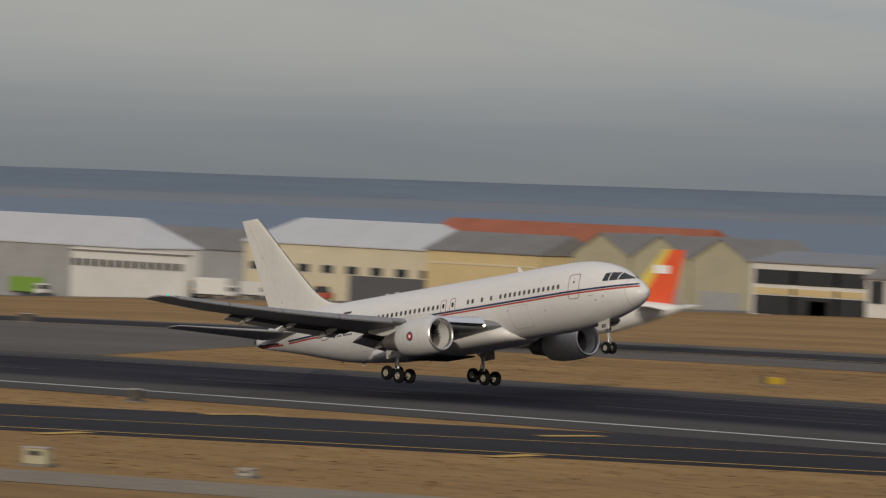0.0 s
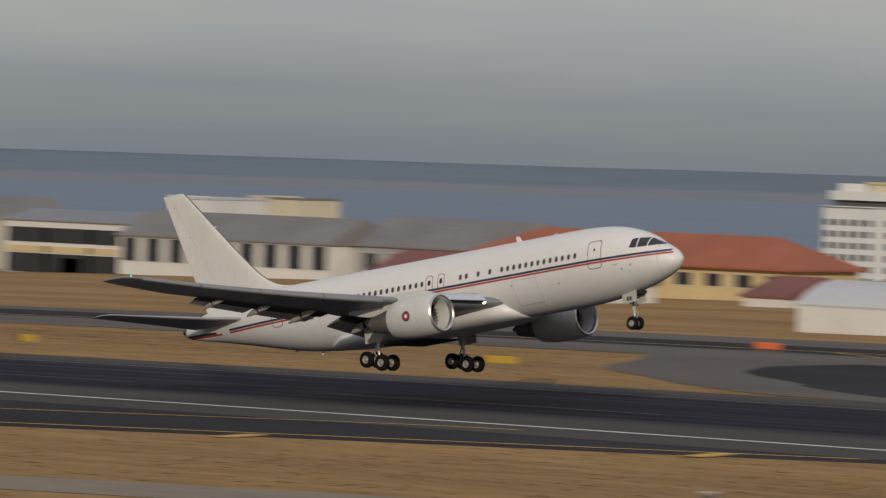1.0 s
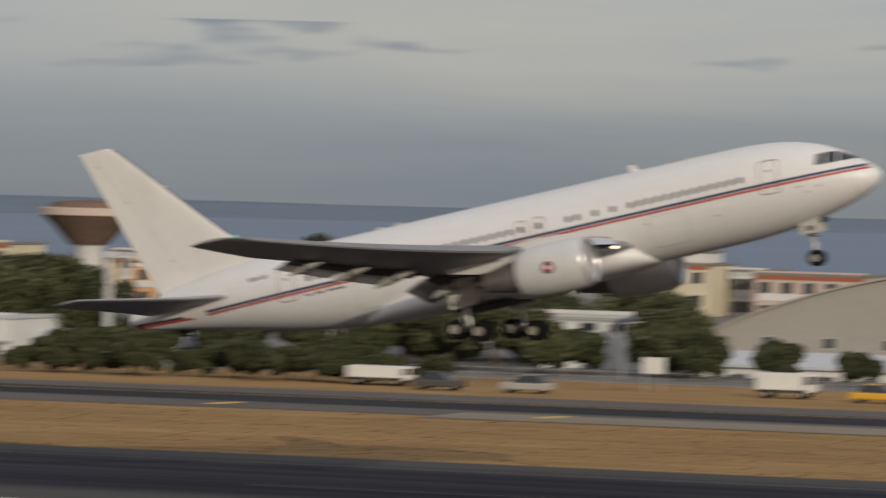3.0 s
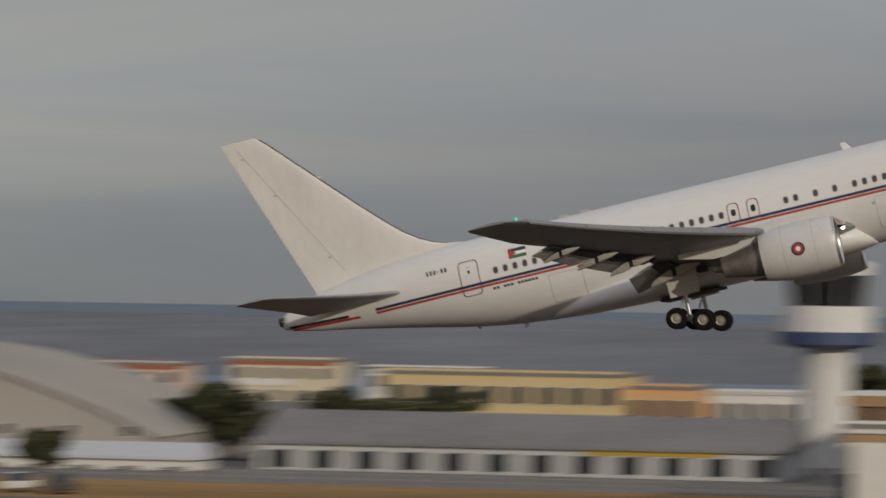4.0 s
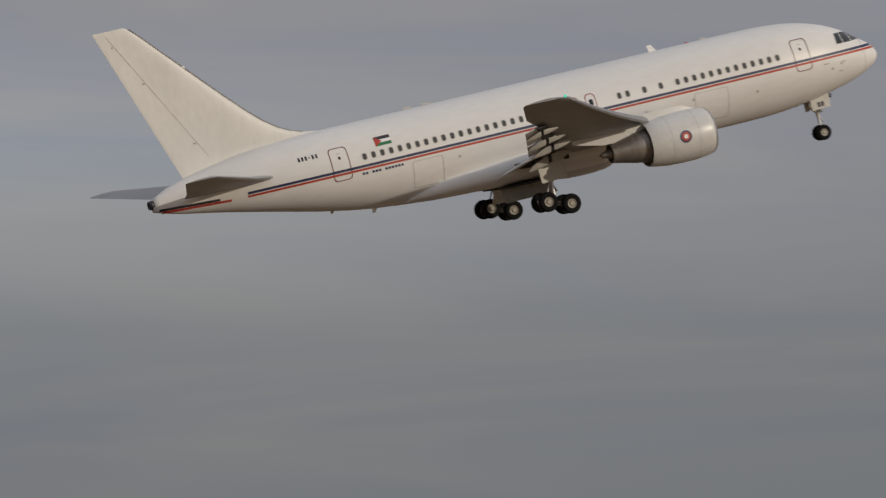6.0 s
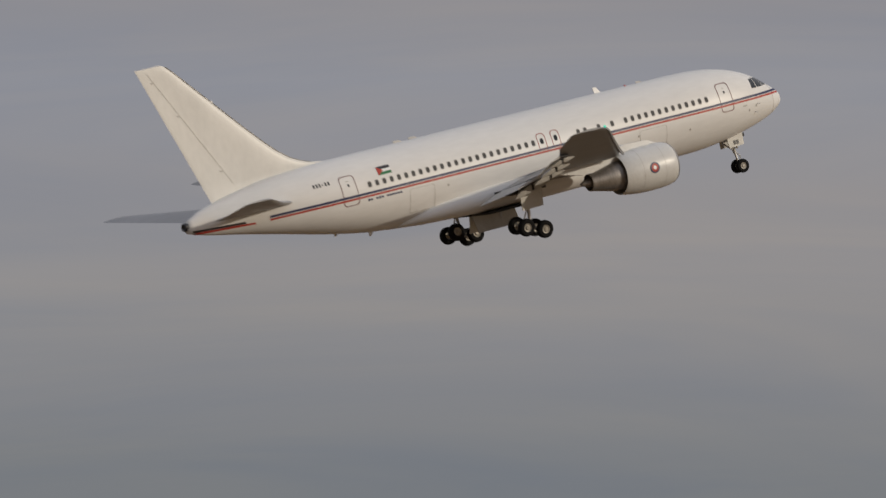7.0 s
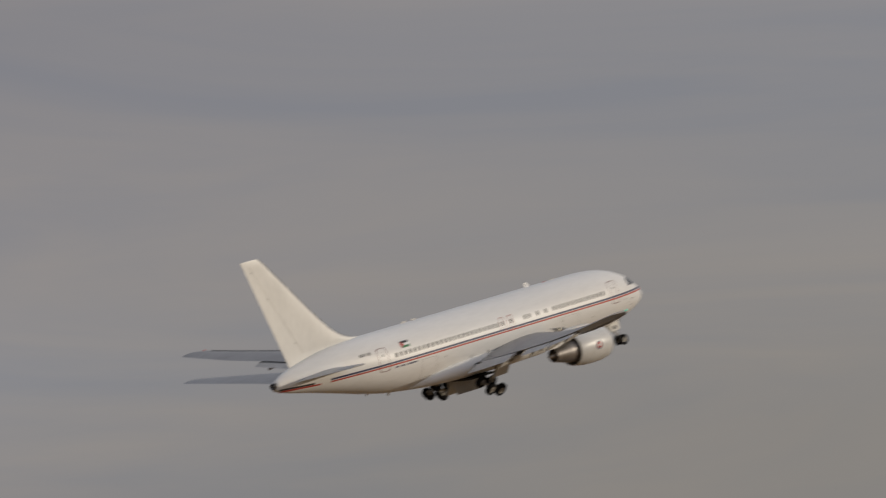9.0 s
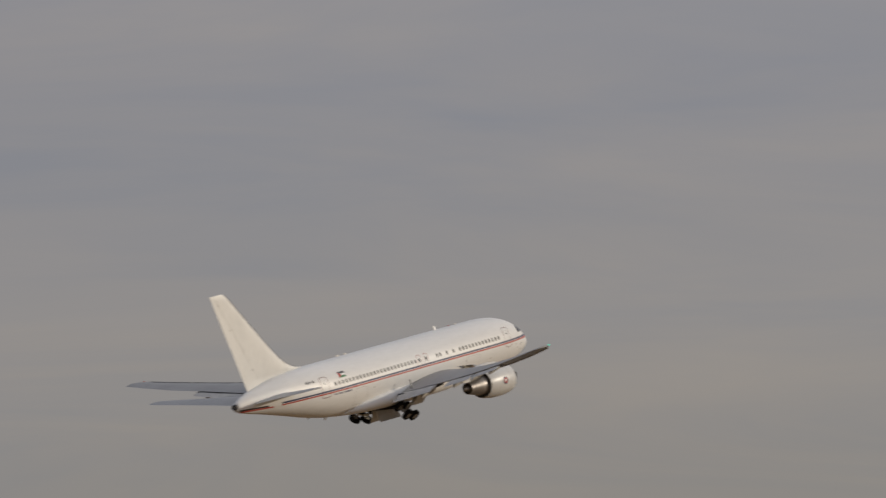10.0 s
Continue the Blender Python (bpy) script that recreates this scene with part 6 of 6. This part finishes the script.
# ---- vehicles and small airfield things ----
def vehicle(name, label, category, x, y, turn, length, height, width, paint, cab=0.3, lift=0.45, boxy=False):
    """A road vehicle: body, glazed cab, four wheels."""
    v = tagged(new(name), label, category)
    v.matrix_basis = pose(x, y, ground_z(x) + 0.03, 0, 0, turn)
    a = length / 2
    if boxy:
        box("load_box", -a, a * (1 - 2 * cab) - 0.1, -width / 2, width / 2, lift + 0.2, height, paint, v, "box body", 0.06)
        box("chassis", -a, a, -width * 0.4, width * 0.4, lift - 0.05, lift + 0.2, BOX_DARK, v)
        ch = min(height, 2.5)
        box("cab", a * (1 - 2 * cab), a, -width * 0.47, width * 0.47, lift, ch, PALE, v, "driver's cab", 0.12)
        box("windscreen", a - 0.02, a + 0.02, -width * 0.4, width * 0.4, ch * 0.58, ch * 0.9, PANE, v)
        for s in (-1, 1):
            box("side_window", a * (1 - 1.6 * cab), a * 0.94, s * width * 0.475 - 0.01, s * width * 0.475 + 0.01, ch * 0.58, ch * 0.9, PANE, v)
    else:
        box("body", -a, a, -width / 2, width / 2, lift * 0.6, height * 0.58, paint, v, "painted body", 0.14)
        z0, z1 = height * 0.57, height
        r = [[(-a * 0.72, -width * 0.45, z0), (a * 0.55, -width * 0.45, z0), (a * 0.55, width * 0.45, z0), (-a * 0.72, width * 0.45, z0)],
             [(-a * 0.52, -width * 0.36, z1), (a * 0.15, -width * 0.36, z1), (a * 0.15, width * 0.36, z1), (-a * 0.52, width * 0.36, z1)]]
        vv, ff = loft(r)
        solid("cabin", vv, ff, PANE, v, False, "dark glazed cabin")
        box("roof", -a * 0.53, a * 0.16, -width * 0.37, width * 0.37, z1, z1 + 0.04, paint, v)
    for s in (-1, 1):
        for q in (-0.62, 0.62):
            wheel("wheel", q * a, s * (width / 2 - 0.12), lift * 0.75, lift * 0.75, 0.22, v)
    return v


def digger(x, y, turn):
    d = tagged(new("wheel_loader"), "yellow wheel loader parked on the apron", "loader", "construction machines")
    d.matrix_basis = pose(x, y, ground_z(x) + 0.03, 0, 0, turn)
    box("body", -2.6, 0.2, -1.0, 1.0, 0.9, 2.0, DIGGER, d, "yellow engine housing", 0.15)
    box("cab", -0.6, 0.9, -0.8, 0.8, 1.6, 3.2, PANE, d, "dark glazed cab", 0.1)
    box("cab_roof", -0.7, 1.0, -0.85, 0.85, 3.2, 3.35, DIGGER, d)
    box("front_frame", 0.2, 2.2, -0.7, 0.7, 0.8, 1.4, DIGGER, d, "", 0.1)
    for s in (-1, 1):
        tube("lift_arm", (1.0, s * 0.6, 1.8), (3.2, s * 0.6, 0.8), 0.14, 0.12, DIGGER, d, 8)
        for q in (-1.6, 1.5):
            wheel("wheel", q, s * 1.05, 0.75, 0.75, 0.5, d)
    v, f = loft([[(3.0, y, 0.2), (4.0, y, 0.15), (3.7, y, 0.35), (3.2, y, 0.6), (3.4, y, 1.3), (3.1, y, 1.3)] for y in (-1.3, 1.3)])
    solid("bucket", v, f, BOX_GREY, d, False, "grey steel bucket")


def field_sign(x, y, w, h, material, label, name="runway_sign", turn=0, end=0.45):
    s = tagged(new(name), label, "sign", "signs beside the runway")
    s.matrix_basis = pose(x, y, ground_z(x), 0, 0, turn)
    box("panel", -w / 2, w / 2, -0.16, 0.16, 0.22, 0.22 + h, material, s, "coloured sign panel", 0.04)
    box("housing", -w / 2 - end, -w / 2, -0.18, 0.18, 0.2, 0.24 + h, BOX_DARK, s, "dark end housing", 0.03)
    for q in (-0.38, 0, 0.38):
        tube("leg", (q * w, 0, -0.1), (q * w, 0, 0.25), 0.05, 0.05, STEEL, s, 8)
    box("footing", -w / 2 - 0.4, w / 2 + 0.2, -0.4, 0.4, -0.1, 0.06, APRON, s)


def cabinet(x, y, w, h, material, label):
    c = tagged(new("equipment_cabinet"), label, "cabinet", "equipment cabinets in the grass")
    c.matrix_basis = pose(x, y, ground_z(x), 0, 0, 20)
    box("body", -w / 2, w / 2, -0.4, 0.4, 0.12, h, material, c, "", 0.04)
    box("lid", -w / 2 - 0.06, w / 2 + 0.06, -0.46, 0.46, h, h + 0.07, BOX_GREY, c)
    box("plinth", -w / 2 - 0.2, w / 2 + 0.2, -0.6, 0.6, -0.1, 0.12, APRON, c)
    box("vent", -w * 0.3, w * 0.3, -0.415, -0.402, h * 0.6, h * 0.85, BOX_DARK, c)


def airfield_things():
    for x, y, w, m, l in ((-357.6, 366, 1.7, SIGN_YELLOW, "yellow runway sign panel on short legs"), (-308.5, 372, 3.2, SIGN_YELLOW, "long yellow runway sign panel on short legs"), (-324.4, 430, 2.6, SIGN_ORANGE, "orange-red marker board beside the taxiway"), (-124.3, 280.3, 1.05, SIGN_YELLOW, "small yellow runway sign panel beside a dark housing")):
        field_sign(x, y, w, 0.62, m, l, turn=8, end=0.85 if w < 1.2 else 0.45)
    cabinet(-265.5, 210.5, 1.6, 1.05, OLIVE, "pale beige equipment cabinet in the grass")
    cabinet(-252.5, 215.5, 0.8, 0.5, BOX_GREY, "small grey cabinet in the grass")
    cabinet(-269.5, 208, 0.9, 0.9, BOX_DARK, "dark equipment cabinet in the grass")
    cabinet(-336.9, 276.3, 0.9, 0.95, BOX_DARK, "grey cabinet beside the runway")
    cabinet(-164.7, 249, 0.8, 0.95, BOX_TAN, "grey-brown cabinet in the grass")
    cabinet(-181.5, 236, 1.0, 0.75, BOX_TAN, "grey-brown cabinet in the grass")
    cabinet(-553, 436, 2.0, 1.0, BOX_DARK, "dark cabinet beside the far taxiway")
    cabinet(-216, 407.5, 1.6, 0.7, BOX_DARK, "dark low cabinet beside the taxiway")
    digger(-832, 694, 200)
    digger(-826, 692, 170)
    vehicle("parked_van", "yellow van parked by the perimeter road", "van", -130.5, 465, 4, 4.6, 1.5, 1.8, DIGGER, lift=0.42)
    vehicle("fuel_bowser", "green tank truck by the white hangar", "truck", -867, 684, 0, 9, 3.6, 2.6, TAIL_GREEN, 0.16, 0.6, True)
    vehicle("box_truck", "white box truck on the apron", "truck", -819, 690, 20, 8, 3.8, 2.5, PALE, 0.16, 0.6, True)
    vehicle("box_truck", "white box truck on the apron", "truck", -812, 694, 0, 7, 3.2, 2.5, PALE, 0.18, 0.6, True)
    vehicle("tractor", "dark tug parked by the hangar", "tug", -800, 690, 10, 5, 2.6, 2.2, BOX_DARK, 0.3, 0.7)
    vehicle("tractor", "dark red tug parked by the hangar", "tug", -790, 690, 190, 5, 2.6, 2.2, RED_BAND, 0.3, 0.7)
    vehicle("box_truck", "long white box truck by the trees", "truck", -174.3, 464, 3, 5.6, 1.65, 2.2, PALE, 0.12, 0.45, True)
    vehicle("box_truck", "white box truck before the vaulted hangar", "truck", -139.3, 468, 5, 5.0, 2.1, 2.4, PALE, 0.18, 0.5, True)
    rng = random.Random(5)
    paints = [PALE, BLUE_BAND, BOX_GREY, BOX_DARK, BOX_DARK, COWL, NAVY, BOX_GREY]
    names = {0: "white", 1: "dark blue", 2: "grey", 3: "dark grey", 4: "dark grey", 5: "light grey", 6: "navy", 7: "grey"}
    for k in range(30):
        x = -206 + 3.9 * k
        if k % 3 == 2 or x < -170 or (x < -146 and k % 2) or -145 < x < -136 or -138 < x < -123:
            continue
        i = rng.randrange(8)
        vehicle("parked_car", names[i] + " parked car by the perimeter road", "car", x, 457.5 + rng.uniform(-1.5, 2), rng.choice((0, 180, 90, 85)), 4.3, 1.5, 1.75, paints[i], lift=0.42)
    # lamp posts and fence along the perimeter
    f = tagged(new("perimeter_fence"), "low wire fence along the perimeter road", "fence")
    f.location = (0, 476, 0)
    for k in range(80):
        x = -330 + 4 * k
        tube("post", (x, 0, ground_z(x) - 0.2), (x, 0, ground_z(x) + 1.5), 0.04, 0.04, BOX_GREY, f, 5)
    for h in (0.5, 1.0, 1.45):
        for k in range(20):
            x = -330 + 16 * k
            tube("wire", (x, 0, ground_z(x) + h), (x + 16, 0, ground_z(x + 16) + h), 0.02, 0.02, BOX_GREY, f, 4)
    for x, y, h in ((-163.5, 497, 5.0), (-189, 490, 8.0), (-240, 495, 7.0), (-120, 497, 7.0)):
        p = tagged(new("lamp_post"), "slim grey lamp post", "lamp post", "lamp posts by the road")
        p.location = (x, y, ground_z(x))
        tube("pole", (0, 0, -0.2), (0, 0, h), 0.10, 0.06, STEEL, p, 8)
        tube("arm", (0, 0, h), (1.2, 0, h + 0.2), 0.05, 0.04, STEEL, p, 6)
        box("lamp_head", 1.0, 1.7, -0.15, 0.15, h + 0.12, h + 0.26, BOX_GREY, p, "grey lamp head", 0.03)
    # a short mast with a board among the cars
    p = tagged(new("notice_board"), "white notice board on two posts", "board")
    p.location = (-151.8, 470, ground_z(-158))
    box("board", -1.0, 1.0, -0.05, 0.05, 1.6, 3.0, PALE, p, "white board", 0.02)
    for s in (-0.8, 0.8):
        tube("post", (s, 0.08, -0.2), (s, 0.08, 2.9), 0.06, 0.06, STEEL, p, 6)


def parked_jet():
    """A smaller white jet on the far taxiway, facing the other way."""
    j = tagged(new("taxiing_jet"), "white jet with red, green and yellow tail on the taxiway", "airplane")
    # x forward, nose at +16.9
    n = 28
    rows = [(16.9, 0.1, 3.3), (16.6, 0.6, 3.35), (15.9, 1.1, 3.45), (14.8, 1.55, 3.6), (13.4, 1.85, 3.7), (11.5, 1.98, 3.75), (-6, 1.98, 3.75), (-9, 1.8, 3.95), (-12, 1.3, 4.35), (-15, 0.7, 4.75), (-16.7, 0.25, 5.0)]
    rings = [[(x, r * math.sin(2 * math.pi * k / n), z + r * 1.04 * math.cos(2 * math.pi * k / n)) for k in range(n)] for x, r, z in rows]
    v, f = loft(rings)
    body = solid("fuselage", v, f, WHITE, j, True, "white fuselage")
    for x0, x1, m, lb in ((8.0, 10.3, TAIL_GREEN, "green band"), (5.6, 8.0, TAIL_RED, "red band")):
        rr = [[(x, 2.0 * math.sin(2 * math.pi * k / n), 3.75 + 2.08 * math.cos(2 * math.pi * k / n)) for k in range(n)] for x in (x0, x1)]
        v, f = loft(rr, False)
        solid("emblem_band", v, f, m, body, True, lb)
    for k in range(34):
        if 6.0 < 11.5 - 0.56 * k < 10.2:
            continue
        for s in (-1, 1):
            x = 11.5 - 0.56 * k
            box("cabin_window", x - 0.12, x + 0.12, s * 1.955 - 0.02, s * 1.955 + 0.02, 4.1, 4.42, GLASS, body)
    for s in (-1, 1):
        box("windscreen_pane", 14.6, 15.5, s * 1.25 - 0.12, s * 1.25 + 0.12, 4.35, 4.75, GLASS, body)
        def surf(rows):
            return loft([[(le - a, s * y, z + b) for a, b in airfoil(c, t, 8)] for le, y, z, c, t in rows])
        v, f = surf([(4.5, 1.0, 2.5, 6.6, 0.12), (1.6, 6.0, 3.0, 3.9, 0.11), (-4.2, 16.6, 4.2, 1.6, 0.10)])
        wing = solid("wing", v, f, WING_GREY, j, True, "grey wing", 50)
        rr = lathe([(5.6, 0.98), (5.5, 1.08), (4.6, 1.22), (3.0, 1.2), (1.6, 0.95), (1.6, 0.7), (0.6, 0.45)], s * 5.75, 1.9, 24)
        v, f = loft(rr)
        solid("engine", v, f, WHITE, wing, True, "white engine", 50)
        v, f = surf([(-11.6, 0.6, 4.7, 3.6, 0.09), (-14.6, 6.2, 5.2, 1.5, 0.09)])
        solid("tailplane", v, f, WHITE, j, True, "white tailplane", 50)
        tube("gear_leg", (-1.0, s * 3.8, 2.6), (-1.0, s * 3.8, 0.6), 0.14, 0.12, STEEL, j)
        for q in (-0.45, 0.45):
            wheel("wheel", -1.0, s * 3.8 + q, 0.56, 0.56, 0.38, j)
        wheel("wheel", 11.8, s * 0.22, 0.38, 0.38, 0.22, j)
    tube("gear_leg", (11.8, 0, 2.2), (11.8, 0, 0.4), 0.10, 0.08, STEEL, j)
    def fin_piece(name, u0, u1, m, lb):
        rr = []
        for z, le, c in ((5.2, -9.6, 6.2), (11.2, -14.6, 2.5)):
            pts = airfoil(c, 0.09, 10)
            sel = [(a, b) for a, b in pts]
            rr.append([(le - min(max(a, u0 * c), u1 * c), b, z) for a, b in sel])
        v, f = loft(rr)
        solid(name, v, f, m, j, True, lb, 50)
    fin_piece("fin", 0.0, 0.36, TAIL_YELLOW, "yellow front of the tail fin")
    fin_piece("fin", 0.36, 1.0, TAIL_RED, "bright red tail fin")
    box("fin_emblem", -15.4, -13.6, -0.30, 0.30, 8.6, 9.5, FLAG_WHITE, j, "white block on the fin")
    j.matrix_basis = pose(-454.3, 428.5, ground_z(-454) + 0.03, 0, 0, 199)


hangar_row()
town()
tower_and_terminal()
bridge_pylons()
plant_trees()
airfield_things()
parked_jet()


# ---- what moves ----
def flight(x, y, z, bank, nose_up):
    """The airliner's pose from its fuselage axis at the wing."""
    return pose(x, y, z, bank, -nose_up, -0.212) @ pose(0, 0, -AXIS)


def motions():
    walk(plane, [
        (0, flight(-345.65, 314.07, 5.35, -1.33, 9.03)),
        (0.5, flight(-308.32, 314.29, 6.04, -1.36, 9.70)),
        (1, flight(-269.48, 314.50, 6.97, -1.32, 10.41)),
        (1.5, flight(-231.49, 314.71, 8.22, -1.20, 11.19)),
        (2, flight(-191.95, 314.93, 9.80, -1.12, 11.87)),
        (2.5, flight(-153.42, 315.14, 11.63, -1.01, 12.65)),
        (3, flight(-113.06, 315.35, 14.12, -0.84, 13.56)),
        (3.2, flight(-96.90, 315.44, 15.24, -0.79, 13.85)),
        (4.3, flight(-9.58, 315.91, 23.12, -0.67, 14.54)),
        (4.5, flight(6.34, 315.99, 24.79, -0.62, 14.59)),
        (5, flight(46.79, 316.20, 29.44, -0.49, 14.58)),
        (5.5, flight(85.47, 316.42, 34.12, -0.38, 14.50)),
        (5.7, flight(100.92, 316.50, 36.01, -0.35, 14.46)),
        (6.8, flight(185.79, 316.97, 46.30, -0.37, 14.55)),
        (7, flight(201.22, 317.06, 48.10, -0.33, 14.65)),
        (7.5, flight(239.82, 317.27, 52.51, -0.15, 14.99)),
        (8, flight(278.75, 317.48, 56.96, 0.05, 15.13)),
        (8.5, flight(317.86, 317.70, 61.43, 0.11, 15.26)),
        (9, flight(357.11, 317.91, 66.05, 0.05, 14.99)),
        (9.5, flight(396.43, 318.12, 70.75, -0.09, 14.51)),
        (10, flight(435.83, 318.34, 75.51, -0.24, 13.87)),
    ])
    folding = ((0, 0), (6.2, 0), (6.8, 7), (7.0, 9), (7.5, 15), (8.0, 24), (8.5, 31), (9.0, 36.5), (9.5, 42), (10, 47))
    gear, at = movers["right"]
    walk(gear, [(t, pose(*at, a, 0, 0)) for t, a in folding])
    gear, at = movers["left"]
    walk(gear, [(t, pose(*at, -a, 0, 0)) for t, a in folding])
    gear, at = movers["nose"]
    walk(gear, [(t, pose(*at, 0, -a, 0)) for t, a in ((0, 0), (6.0, 0), (6.8, 9), (7.0, 11), (7.5, 18), (8.0, 25), (8.5, 32), (9.0, 38), (9.5, 46), (10, 54))])
    opening = ((0, 0), (4.9, 0), (5.5, 30), (6.2, 72), (6.8, 84), (10, 84))
    door, at = movers["right_door"]
    walk(door, [(t, pose(*at, a, 0, 0)) for t, a in opening])
    door, at = movers["left_door"]
    walk(door, [(t, pose(*at, -a, 0, 0)) for t, a in opening])


motions()
